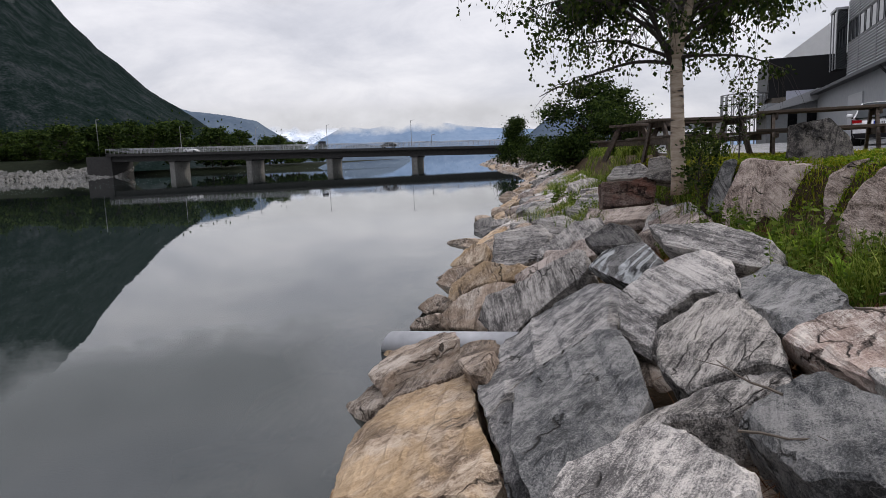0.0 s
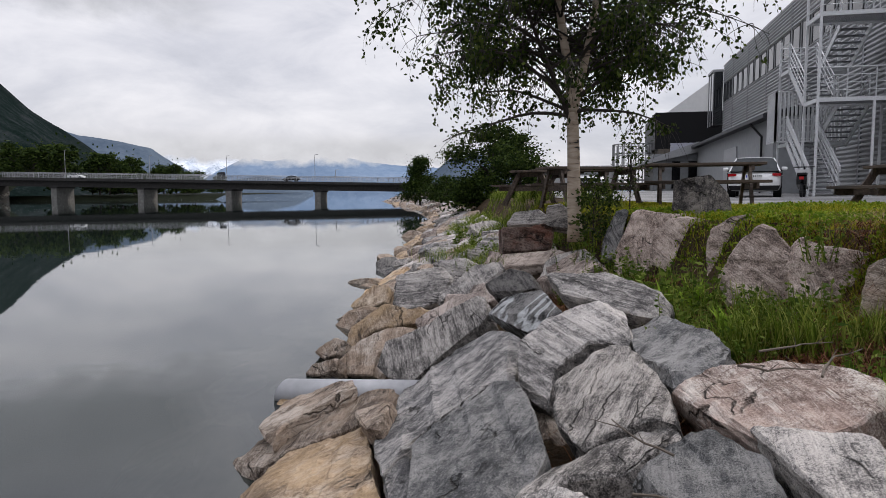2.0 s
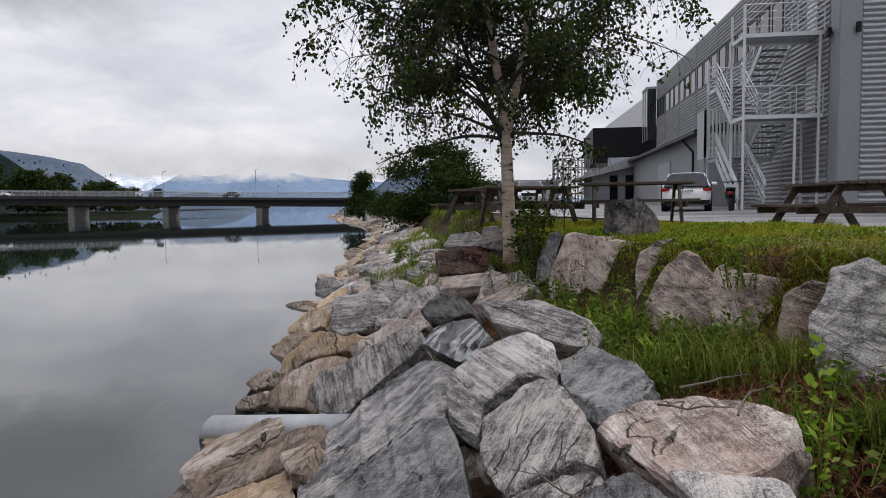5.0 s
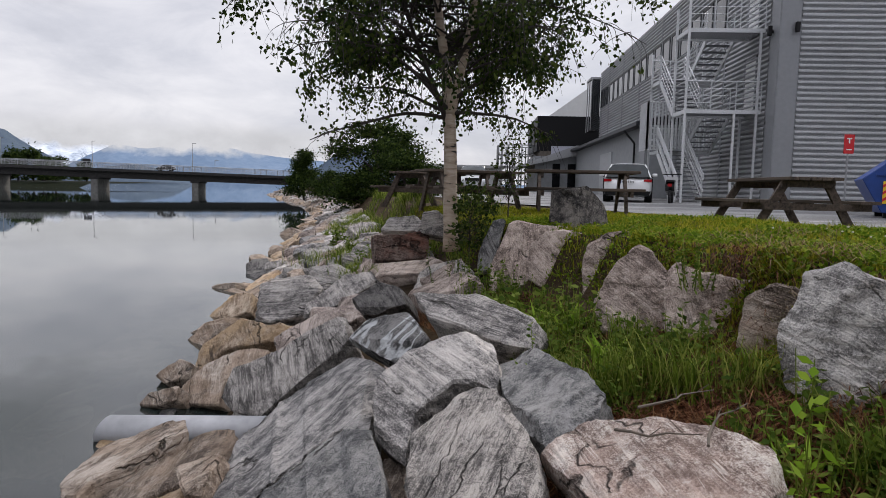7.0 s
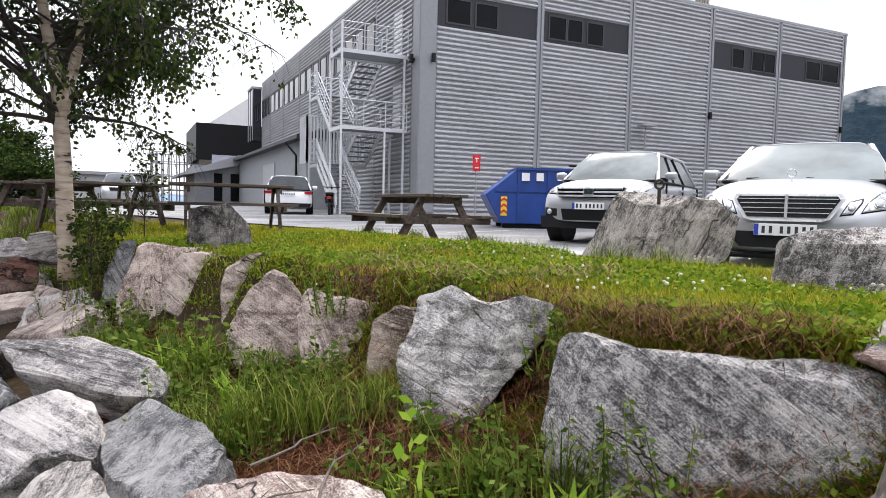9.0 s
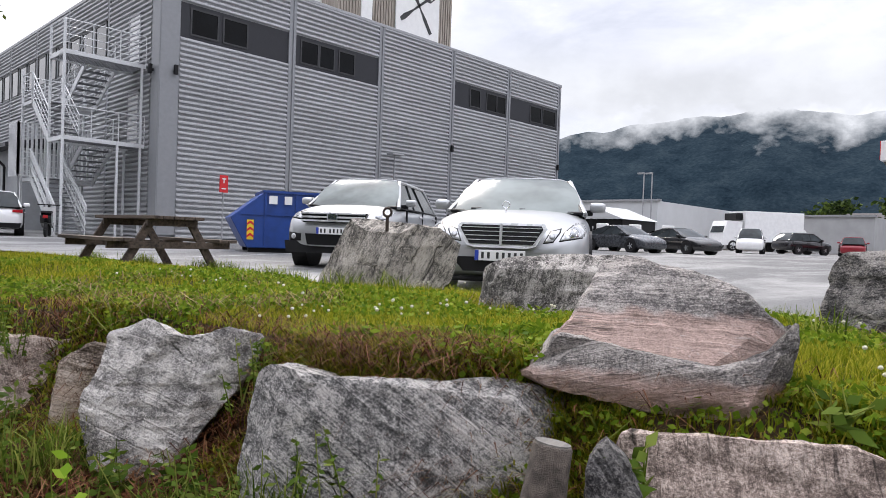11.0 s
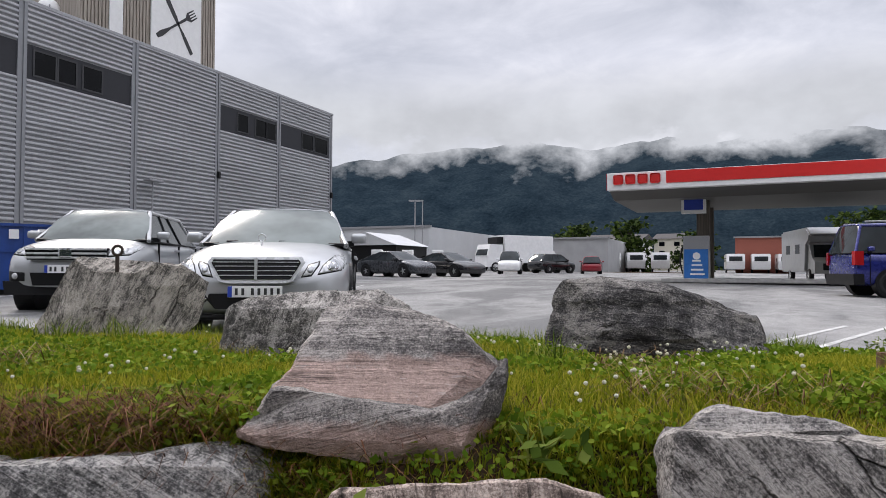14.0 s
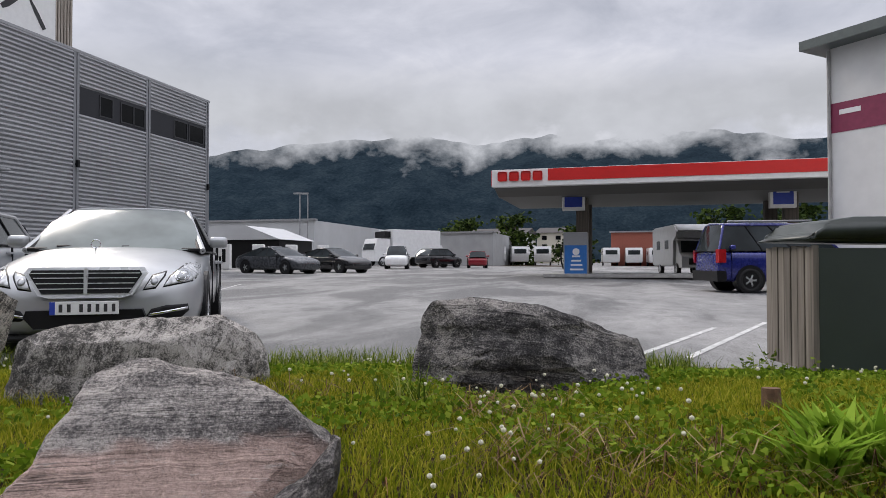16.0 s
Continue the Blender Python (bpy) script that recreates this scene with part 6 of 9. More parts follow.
def at_lot(x, y, yaw):
    return pose(x, y, lot_z(x, y) + 0.02, 0, 0, yaw)


saloon(at_lot(32.7, 16.3, -17), "dark graphite saloon across the yard", DARKCAR)
saloon(at_lot(35.9, 14.7, -22), "black saloon beside a lamp post", BLACKCAR)
car("off_roader", at_lot(61.3, 15.6, 62), "black off-roader seen from the side", BLACKCAR, 4.7, 1.9, 1.72, 1.1, 1.06, SUV, (0.22, 0.40, 0.84, 0.97), 0.37, (0.19, 0.77))
VAN = [(0.0, 0.66, 0.36, 0.60, 0.62), (0.015, 0.88, 0.26, 0.84, 0.90), (0.06, 0.98, 0.25, 0.95, 1.0), (0.15, 1.0, 0.25, 1.02, 1.08), (0.3, 1.0, 0.25, 1.05, 1.1), (0.6, 1.0, 0.25, 1.08, 1.12), (0.9, 1.0, 0.26, 1.1, 1.14), (0.985, 0.97, 0.3, 1.1, 1.14), (1.0, 0.92, 0.4, 1.05, 1.08)]
car("delivery_van", at_lot(48.4, 17.1, -74), "small white delivery van facing the yard", WHITECAR, 4.3, 1.8, 1.82, 1.08, 1.0, VAN, (0.20, 0.34, 0.95, 0.995), 0.32, (0.2, 0.8))
car("hatchback", at_lot(56.9, 12.6, -76), "dark red estate car in the far row", REDCAR, 4.3, 1.75, 1.5, 0.98, 0.95, EST, (0.03, 0.10, 0.55, 0.72), 0.32, (0.22, 0.82))
bluevan = car("passenger_van", at_lot(20.8, -1.5, 195), "deep blue passenger van with alloy wheels near the pumps", BLUECAR, 4.2, 1.78, 1.86, 1.12, 1.0, [(1 - a, b, c, d, e) for a, b, c, d, e in VAN[::-1]], (0.01, 0.06, 0.60, 0.78), 0.33, (0.2, 0.82))
strip(bluevan, "tail_lamp", [(0.88, 0.0, 1.15), (0.74, -0.02, 1.15), (0.74, -0.02, 0.80), (0.88, 0.0, 0.80)], TAIL, 0.2)
strip(bluevan, "tail_lamp", [(-0.88, 0.0, 1.15), (-0.74, -0.02, 1.15), (-0.74, -0.02, 0.80), (-0.88, 0.0, 0.80)], TAIL, 0.2)
strip(bluevan, "bumper", [(-0.86, -0.04, 0.58), (0.86, -0.04, 0.58), (0.84, -0.02, 0.30), (-0.84, -0.02, 0.30)], BLACK, 0.25)
bm = bmesh.new()
for sx in (-0.62, 0.62):
    rod(bm, (sx, 0.35, 1.90), (sx, 2.6, 1.92), 0.025)
part("roof_rail", bm, ZINC, bluevan)


def motorhome(m, label, cab=True):
    h = thing("motorhome" if cab else "caravan", m, label, "motorhome" if cab else "caravan", "" if cab else "caravans in store")
    bm = bmesh.new()
    prism(bm, [(1.2, 0.5), (6.2, 0.5), (6.2, 2.85), (0.9, 2.85), (0.35, 2.45), (0.5, 2.1), (1.2, 2.0)] if cab else [(0.25, 0.45), (5.0, 0.45), (5.1, 1.4), (4.8, 2.5), (0.3, 2.5), (0.0, 1.5)], -1.12, 1.12, "yzx")
    bmesh.ops.bevel(bm, geom=bm.edges[:], offset=0.08, segments=2, affect="EDGES")
    part("body", bm, SILVER if cab else WHITECAR, h, smooth=False)
    bm = bmesh.new()
    if cab:
        prism(bm, [(-0.1, 0.45), (1.3, 0.4), (1.3, 1.95), (0.85, 1.95), (0.35, 1.25), (-0.1, 1.05)], -0.98, 0.98, "yzx")
        part("cab", bm, SILVER, h)
        strip(h, "windscreen", [(-0.88, 0.36, 1.28), (0.88, 0.36, 1.28), (0.80, 0.80, 1.93), (-0.80, 0.80, 1.93)], CARGLASS, -0.03)
        strip(h, "grille", [(-0.6, -0.11, 0.95), (0.6, -0.11, 0.95), (0.6, -0.11, 0.6), (-0.6, -0.11, 0.6)], BLACK, 0.02)
        for x in (-0.95, 0.95):
            wheel(h, x, 0.85, 0.34)
            wheel(h, x, 4.6, 0.34)
    else:
        box(bm, (-0.8, -0.02, 1.55), (0.8, 0.12, 2.15), 0.03)
        part("window", bm, CARGLASS, h)
        for x in (-1.0, 1.0):
            wheel(h, x, 2.8, 0.3)
    for y in (2.2, 4.2) if cab else (1.2, 3.6):
        bm = bmesh.new()
        box(bm, (-1.135, y, 1.5), (-1.115, y + 0.8, 2.0))
        part("window", bm, CARGLASS, h)
        bm = bmesh.new()
        box(bm, (1.115, y, 1.5), (1.135, y + 0.8, 2.0))
        part("window", bm, CARGLASS, h)
    return h


motorhome(at_lot(39.4, -3.4, -80), "silver grey motorhome under the canopy")
cara = motorhome(at_lot(87.7, 16.5, -80), "white caravan stored behind the pumps", False)
for i, (x, y, a) in enumerate(((88.2, 13.5, -76), (87.6, 10.5, -84), (95.1, 1.9, -85), (95.1, -1.1, -88), (95.0, -4.2, -85), (70, -14, -85))):
    copy_thing(cara, at_lot(x, y, a))

def lorry(m):
    h = thing("box_lorry", m, "white box lorry with a cooling unit over the cab", "lorry")
    bm = bmesh.new()
    box(bm, (-1.25, 2.1, 0.9), (1.25, 8.2, 3.7), 0.03)
    part("box_body", bm, WHITECAR, h)
    bm = bmesh.new()
    prism(bm, [(0, 0.5), (1.9, 0.5), (1.9, 2.7), (0.4, 2.75), (0.05, 1.7)], -1.15, 1.15, "yzx")
    part("cab", bm, WHITECAR, h)
    strip(h, "windscreen", [(-1.0, 0.03, 1.65), (1.0, 0.03, 1.65), (0.95, 0.36, 2.5), (-0.95, 0.36, 2.5)], CARGLASS, -0.03)
    bm = bmesh.new()
    box(bm, (-0.9, 1.4, 2.85), (0.9, 2.1, 3.5), 0.05)
    part("cooling_unit", bm, BLACK, h)
    for x in (-1.05, 1.05):
        wheel(h, x, 1.0, 0.48, 0.3)
        wheel(h, x, 6.4, 0.48, 0.3)


lorry(at_lot(62.5, 24.9, -126))
bm = bmesh.new()
prism(bm, [(0, 0.35), (5.2, 0.35), (5.2, 2.3), (1.2, 2.3), (0.7, 1.4), (0, 1.1)], -0.95, 0.95, "yzx")
pv = tagged(part("panel_van", bm, WHITECAR, m=at_lot(74.7, 19.7, 30)), "long white panel van in the far row", "van")
for x in (-0.85, 0.85):
    wheel(pv, x, 0.9, 0.34)
    wheel(pv, x, 4.2, 0.34)
bm = bmesh.new()
box(bm, (-0.965, 2.0, 1.45), (-0.955, 4.4, 1.75))
part("side_bar", bm, INK, pv)

# ---- filling station ----
CANOPYRED = plain("canopy_red", (0.60, 0.02, 0.018), 0.4, 0.0, 0.04)
station = thing("canopy", pose(0, 0, 0), "filling station canopy with a white and red edge board", "canopy")
CX0, CX1, CY0, CY1 = 30.3, 40.5, -22.0, 6.3
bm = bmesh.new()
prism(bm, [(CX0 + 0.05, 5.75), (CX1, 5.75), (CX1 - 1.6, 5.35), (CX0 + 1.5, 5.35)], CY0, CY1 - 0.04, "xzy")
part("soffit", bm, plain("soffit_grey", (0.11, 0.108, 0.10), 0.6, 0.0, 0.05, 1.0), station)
bm = bmesh.new()
box(bm, (CX0, CY0, 5.66), (CX1, CY1, 6.42), 0.02)
part("edge_board", bm, WHITE, station)
bm = bmesh.new()
box(bm, (CX0 - 0.03, CY0, 5.88), (CX0 - 0.004, CY1 - 2.5, 6.40))
part("red_band", bm, CANOPYRED, station)
bm = bmesh.new()
box(bm, (CX0, CY1 + 0.004, 5.7), (CX1, CY1 + 0.02, 6.40))
part("side_band", bm, CANOPYRED, station)
for i in range(4):
    bm = bmesh.new()
    y = CY1 - 0.28 - 0.52 * i
    box(bm, (CX0 - 0.035, y - 0.42, 5.90), (CX0 - 0.004, y, 6.32), 0.08)
    part("sign_mark", bm, CANOPYRED, station)
WOODCOL = wood_mat("brown_boards", (0.07, 0.06, 0.05), (0.14, 0.12, 0.10))
for x, y in ((33.4, 2.5), (33.4, -6.5), (33.4, -15.5), (37.4, 2.5), (37.4, -6.5), (37.4, -15.5)):
    bm = bmesh.new()
    box(bm, (x - 0.28, y - 0.28, lot_z(x, y) - 0.1), (x + 0.28, y + 0.28, 5.4), 0.02)
    part("column", bm, WOODCOL, station)
BLUEPLASTIC = plain("pump_blue", (0.03, 0.16, 0.48), 0.35)
for y in (2.75, -6.2):
    p = thing("fuel_pump", at_lot(32.5, y, 0), "fuel pump with a blue advertising face", "fuel pump", "fuel pumps")
    bm = bmesh.new()
    box(bm, (-0.35, -0.55, 0), (0.35, 0.55, 2.1), 0.03)
    part("housing", bm, ZINC, p)
    bm = bmesh.new()
    box(bm, (-0.38, -0.5, 0.12), (-0.352, 0.5, 1.5))
    part("face", bm, BLUEPLASTIC, p)
    bm = bmesh.new()
    for k in range(5):
        bm2 = box(bm, (-0.386, -0.35 + 0.05 * k, 0.35 + 0.2 * k), (-0.382, 0.25 - 0.03 * k, 0.43 + 0.2 * k))
    rod(bm, (-0.387, -0.02, 1.2), (-0.383, -0.02, 1.2), 0.16, seg=20)
    part("advert", bm, WHITE, p)
    for k in range(3):
        bm = bmesh.new()
        n = 10
        pts = [(-0.3, 0.57 + 0.12 * math.sin(math.pi * i / n), 1.6 - 1.2 * i / n) for i in range(n + 1)]
        for a, b in zip(pts, pts[1:]):
            rod(bm, (a[0] + 0.2 * k, a[1], a[2]), (b[0] + 0.2 * k, b[1], b[2]), 0.02, seg=6)
        part("hose", bm, RUBBER, p)
    q = thing("price_sign", at_lot(32.75, y + 0.2, 0), "small blue sign board hung on the canopy column", "sign")
    bm = bmesh.new()
    box(bm, (-0.08, -0.6, 3.15), (0.3, 0.45, 4.2), 0.02)
    part("case", bm, WHITE, q)
    bm = bmesh.new()
    box(bm, (-0.10, -0.48, 3.3), (-0.084, 0.33, 4.0))
    fr = part("face", bm, PLATEBLUE, q)
    bm = bmesh.new()
    box(bm, (-0.108, -0.32, 3.8), (-0.102, 0.2, 3.88))
    part("bars", bm, WHITE, fr)
    bm = bmesh.new()
    box(bm, (0.3, -0.1, 3.4), (0.5, 0.1, 3.6))
    part("bracket", bm, ZINC, q)
bm = bmesh.new()
box(bm, (31.7, -18, 1.6), (34.6, 4.2, 1.78), 0.03)
tagged(part("kerb", bm, CONCRETE), "low concrete pump island", "kerb", kind="structure")

# white shop wall at the end of the yard
shop = thing("shop", pose(22.5, -5.12, 0, 0, 0, 223), "white panelled shop wall with a maroon stripe and dark eaves", "building")
bm = bmesh.new()
box(bm, (0, 0, 1.0), (16, 9, 8.45))
part("wall", bm, OFFWHITE, shop)
MAROON = plain("maroon_stripe", (0.22, 0.025, 0.07), 0.5)
bm = bmesh.new()
box(bm, (0.0, -0.012, 6.0), (16, -0.005, 6.85))
part("stripe", bm, MAROON, shop)
bm = bmesh.new()
box(bm, (0.25, -0.02, 6.5), (0.85, -0.014, 6.64))
part("stripe_mark", bm, WHITE, shop)
bm = bmesh.new()
prism(bm, [(-0.6, 8.45), (-0.6, 8.72), (0.6, 9.1), (9.4, 9.1), (9.4, 8.45)], -0.55, 16.4, "yzx")
part("roof", bm, plain("green_grey_eaves", (0.10, 0.12, 0.115), 0.5), shop)
bm = bmesh.new()
rod(bm, (-0.02, -0.05, 1.2), (-0.02, -0.05, 8.4), 0.05)
part("downpipe", bm, CONCRETE, shop)
for x in (1.6, 4.0, 7.0, 10.0):
    bm = bmesh.new()
    box(bm, (x, -0.004, 1.0), (x + 0.03, 0.0, 8.4))
    part("joint", bm, CONCRETE, shop)

OLDBOARD = wood_mat("old_grey_board", (0.085, 0.073, 0.06), (0.21, 0.185, 0.155))
# bin shelter: pale boards and a dark green side, lid ajar
shelter = thing("bin_shelter", pose(7.08, -0.70, 1.44, 0, 0, 15), "boarded waste bin housing with a dark green side and loose lid", "bin")
bm = bmesh.new()
box(bm, (0.03, -1.7, 0), (0.76, -0.02, 0.95))
part("core", bm, plain("dark_green_panel", (0.022, 0.032, 0.026), 0.5, 0.0, 0.15, 3.0), shelter)
for i in range(7):
    bm = bmesh.new()
    box(bm, (0.03 + i * 0.106, -0.018, -0.02), (0.03 + i * 0.106 + 0.094, 0.012 + 0.004 * (i % 2), 1.0 + 0.006 * (i % 3)), 0.005)
    part("board", bm, OLDBOARD, shelter)
bm = bmesh.new()
box(bm, (0.0, -0.03, -0.02), (0.028, 0.014, 1.01))
part("corner_board", bm, OLDBOARD, shelter)
bm = bmesh.new()
box(bm, (0.006, -1.7, 0.02), (0.028, -0.034, 0.99), 0.004)
part("side_panel", bm, plain("dark_green_sheet", (0.03, 0.042, 0.034), 0.45, 0.0, 0.12, 2.0), shelter, "dark green side panel")
bm = bmesh.new()
prism(bm, [(0.10, 1.05), (-0.02, 1.10), (-0.10, 1.20), (-0.30, 1.235), (-1.1, 1.24), (-1.22, 1.19), (-1.22, 1.08), (-1.0, 1.03)], -0.03, 0.80, "yzx")
bmesh.ops.bevel(bm, geom=bm.edges[:], offset=0.022, segments=2, affect="EDGES")
part("lid", bm, plain("green_black_lid", (0.03, 0.038, 0.033), 0.4, 0.0, 0.2, 6.0), shelter, smooth=True)

# painted bay lines
LINE = plain("worn_line_paint", (0.46, 0.46, 0.45), 0.7, 0.0, 0.35, 12.0)
for x0, y0, x1, y1 in ((6.9, 0.9, 10.5, -0.4), (7.6, 0.2, 11.5, -1.2), (6.6, 8.0, 10.5, 10.0), (6.2, 13.0, 10.5, 15.0), (12, 9, 20, 12.5)):
    d = Vector((x1 - x0, y1 - y0, 0)).normalized()
    s = Vector((-d.y, d.x, 0)) * 0.035
    bm = bmesh.new()
    vs = [bm.verts.new((p.x, p.y, lot_z(p.x, p.y) + 0.0245)) for p in (Vector((x0, y0, 0)) + s, Vector((x1, y1, 0)) + s, Vector((x1, y1, 0)) - s, Vector((x0, y0, 0)) - s)]
    bm.faces.new(vs)
    tagged(part("bay_line", bm, LINE), "worn white parking line on asphalt", "road marking", kind="structure")

# ---- far side of the yard ----
def shed(x0, y0, x1, y1, h, mat, label, slope=0.0):
    s = thing("industrial_shed", pose(0, 0, 0), label, "building")
    b = lot_z(x0, y0)
    bm = bmesh.new()
    prism(bm, [(y0, b - 0.3), (y1, b - 0.3), (y1, b + h), (y0, b + h + slope)], x0, x1, "yzx")
    part("wall", bm, mat, s)
    bm = bmesh.new()
    box(bm, (x0 - 0.2, min(y0, y1) - 0.2, b + h + max(0, slope) - 0.02), (x0 + 0.4, max(y0, y1) + 0.2, b + h + max(0, slope) + 0.18))
    part("roof_edge", bm, ZINC, s)
    return s


PALEWALL = plain("pale_shed_wall", (0.50, 0.51, 0.52), 0.55, 0.1, 0.06, 0.6)
s1 = shed(62, 30.5, 85, 62, 4.6, PALEWALL, "long pale industrial shed with dark windows")
for i in range(5):
    bm = bmesh.new()
    y = 32.3 + i * 1.5
    box(bm, (61.93, y, 2.9 + 1.3), (62.0, y + 1.3, 2.9 + 2.2))
    part("window", bm, GLASS, s1)
s2 = shed(80, 15.6, 100, 34.0, 4.0, plain("grey_block_wall", (0.36, 0.365, 0.37), 0.7, 0.0, 0.1, 0.8), "low grey block shed behind the lorries")
shed(99, -22, 115, -5, 4.6, WHITE, "white low depot beyond the motorhome")
shed(98.5, -4.9, 115, 2.0, 4.8, plain("brick_red_render", (0.25, 0.075, 0.05), 0.8), "red brown brick annexe beside the depot")
TILE = plain("dark_roof_tiles", (0.05, 0.045, 0.045), 0.8)
CREAM = plain("cream_render", (0.60, 0.56, 0.47), 0.8, 0.0, 0.05)


def block(x, y, L, h, mat, label, floors=3):
    b = thing("apartment_block", pose(x, y, 2.6, 0, 0, -6), label, "building")
    bm = bmesh.new()
    box(bm, (0, 0, -2), (10, L, h))
    part("wall", bm, mat, b)
    bm = bmesh.new()
    prism(bm, [(-0.5, h), (10.5, h), (5, h + 1.4)], -0.4, L + 0.4, "xzy")
    part("roof", bm, TILE, b)
    n = int(L / 3)
    for f in range(floors):
        for i in range(n):
            bm = bmesh.new()
            z, yy = h - 1.7 - f * 2.0, 0.9 + i * L / n
            box(bm, (-0.06, yy, z), (0.02, yy + 1.2, z + 0.95))
            part("window", bm, GLASS, b)


block(150, 21.4, 17.6, 6.2, OFFWHITE, "pale apartment block with a dark roof")
block(158, 13.3, 6.6, 6.6, CREAM, "cream apartment block with a dark roof")
block(170, 62, 9, 6.5, OFFWHITE, "white house on the far slope", 2)
block(165, -42, 14, 7.0, OFFWHITE, "white house behind the caravans", 2)
for x, y in ((60.5, 31.3), (60.8, 30.6)):
    bm = bmesh.new()
    rod(bm, (x, y, lot_z(x, y) - 0.1), (x, y, 9.1), 0.08, 0.05)
    box(bm, (x - 0.1, y - 0.05, 9.05), (x + 0.1, y + 0.7, 9.2), 0.03)
    tagged(part("street_lamp", bm, ZINC), "tall grey yard lamp on a thin mast", "street lamp", "yard lamps")
# charging posts and a tented stall between the saloon and the shed
for i in range(4):
    bm = bmesh.new()
    box(bm, (-0.25, -0.4, 0), (0.25, 0.4, 1.75), 0.06)
    c = tagged(part("charging_post", bm, WHITE, m=at_lot(41.5 + i * 1.2, 27.2 - i * 1.9, 15)), "white charging post with a dark slot", "charging post", "charging posts")
    bm = bmesh.new()
    box(bm, (-0.27, -0.12, 0.5), (-0.252, 0.12, 1.4))
    part("slot", bm, BLACK, c)
stall = thing("market_tent", at_lot(50, 29.0, 0), "dark tent with a pale roof beside the shed", "tent")
bm = bmesh.new()
prism(bm, [(-3, 2.2), (3, 2.2), (0, 3.3)], -3, 3, "yzx")
part("roof", bm, PALEWALL, stall)
bm = bmesh.new()
box(bm, (-2.8, -2.8, 0), (2.8, 2.8, 2.2))
part("side", bm, BLACK, stall)

# ---- plants ----
def leaf_mat(name, a, b, c, thin=0.35):
    """Leaves and blades: each island takes its own green, and some light comes through."""
    k = Mat(name, 0.65, spec=0.03)
    g = k.n("ShaderNodeNewGeometry")
    col = k.ramp(g.outputs["Random Per Island"], [(0.0, a), (0.55, b), (1.0, c)])
    k.color(col)
    t = k.n("ShaderNodeBsdfTranslucent")
    k.link(col, t.inputs[0])
    m = k.n("ShaderNodeMixShader")
    m.inputs[0].default_value = thin
    k.link(k.b.outputs[0], m.inputs[1])
    k.link(t.outputs[0], m.inputs[2])
    k.link(m.outputs[0], k.t.nodes["Material Output"].inputs[0])
    return k.m


GRASS = leaf_mat("lawn_grass", (0.085, 0.12, 0.007), (0.21, 0.235, 0.012), (0.40, 0.35, 0.045), 0.45)
DOCK = leaf_mat("dock_leaves", (0.11, 0.20, 0.015), (0.18, 0.30, 0.025), (0.28, 0.40, 0.05), 0.4)
TALL = leaf_mat("rank_grass", (0.040, 0.070, 0.009), (0.11, 0.16, 0.018), (0.27, 0.29, 0.07))
STRAW = leaf_mat("dead_grass", (0.07, 0.038, 0.018), (0.18, 0.115, 0.06), (0.33, 0.25, 0.14), 0.15)
WEED = leaf_mat("weed_leaves", (0.034, 0.062, 0.010), (0.088, 0.140, 0.020), (0.19, 0.235, 0.050))
CLOVER = leaf_mat("clover_leaves", (0.055, 0.105, 0.008), (0.13, 0.205, 0.014), (0.24, 0.30, 0.035))
BIRCHLEAF = leaf_mat("birch_leaves", (0.014, 0.026, 0.008), (0.034, 0.055, 0.013), (0.085, 0.11, 0.026), 0.3)
BUSHLEAF = leaf_mat("alder_leaves", (0.010, 0.020, 0.006), (0.028, 0.048, 0.011), (0.07, 0.10, 0.022), 0.25)
LITTER = leaf_mat("leaf_litter", (0.028, 0.010, 0.005), (0.10, 0.036, 0.016), (0.22, 0.12, 0.06), 0.1)
rng = np.random.default_rng(3)


def mesh_from(name, verts, faces, mat):
    me = bpy.data.meshes.new(name)
    me.from_pydata(verts, [], faces)
    me.materials.append(mat)
    return me


def blades(base, height, width, lean, curl=0.6):
    """Bent grass blades: five corners each."""
    n = len(base)
    a = rng.uniform(0, 2 * np.pi, n)
    d = np.stack([np.cos(a), np.sin(a), 0 * a], 1)
    s = np.stack([-np.sin(a), np.cos(a), 0 * a], 1) * (width / 2)[:, None]
    up = np.array([0, 0, 1.0])
    mid = base + up * (height * 0.55)[:, None] + d * (height * lean * 0.35)[:, None]
    tip = base + up * (height * (1 - 0.35 * lean * curl))[:, None] + d * (height * lean)[:, None]
    v = np.stack([base - s, base + s, mid + s * 0.8, mid - s * 0.8, tip], 1).reshape(-1, 3)
    i = np.arange(n)[:, None] * 5
    faces = [tuple(f) for f in (i + np.array([0, 1, 2, 3])).tolist()] + [tuple(f) for f in (i + np.array([3, 2, 4])).tolist()]
    return v.tolist(), faces


def leaves(at, length, width, droop=0.6):
    """Pointed leaves as folded diamonds, turned every way."""
    n = len(at)
    a = rng.uniform(0, 2 * np.pi, n)
    e = rng.normal(-droop, 0.45, n)
    d = np.stack([np.cos(a) * np.cos(e), np.sin(a) * np.cos(e), np.sin(e)], 1)
    s = np.cross(d, rng.normal(0, 1, (n, 3)))
    s /= np.linalg.norm(s, axis=1)[:, None] + 1e-9
    v = np.stack([at, at + d * (length * 0.45)[:, None] + s * (width / 2)[:, None], at + d * length[:, None], at + d * (length * 0.45)[:, None] - s * (width / 2)[:, None]], 1).reshape(-1, 3)
    i = np.arange(n)[:, None] * 4
    return v.tolist(), [tuple(f) for f in (i + np.array([0, 1, 2, 3])).tolist()]


STONE_XY = np.array([(p.x, p.y, s * 0.42) for p, s in STONES if p.z > 1.35])


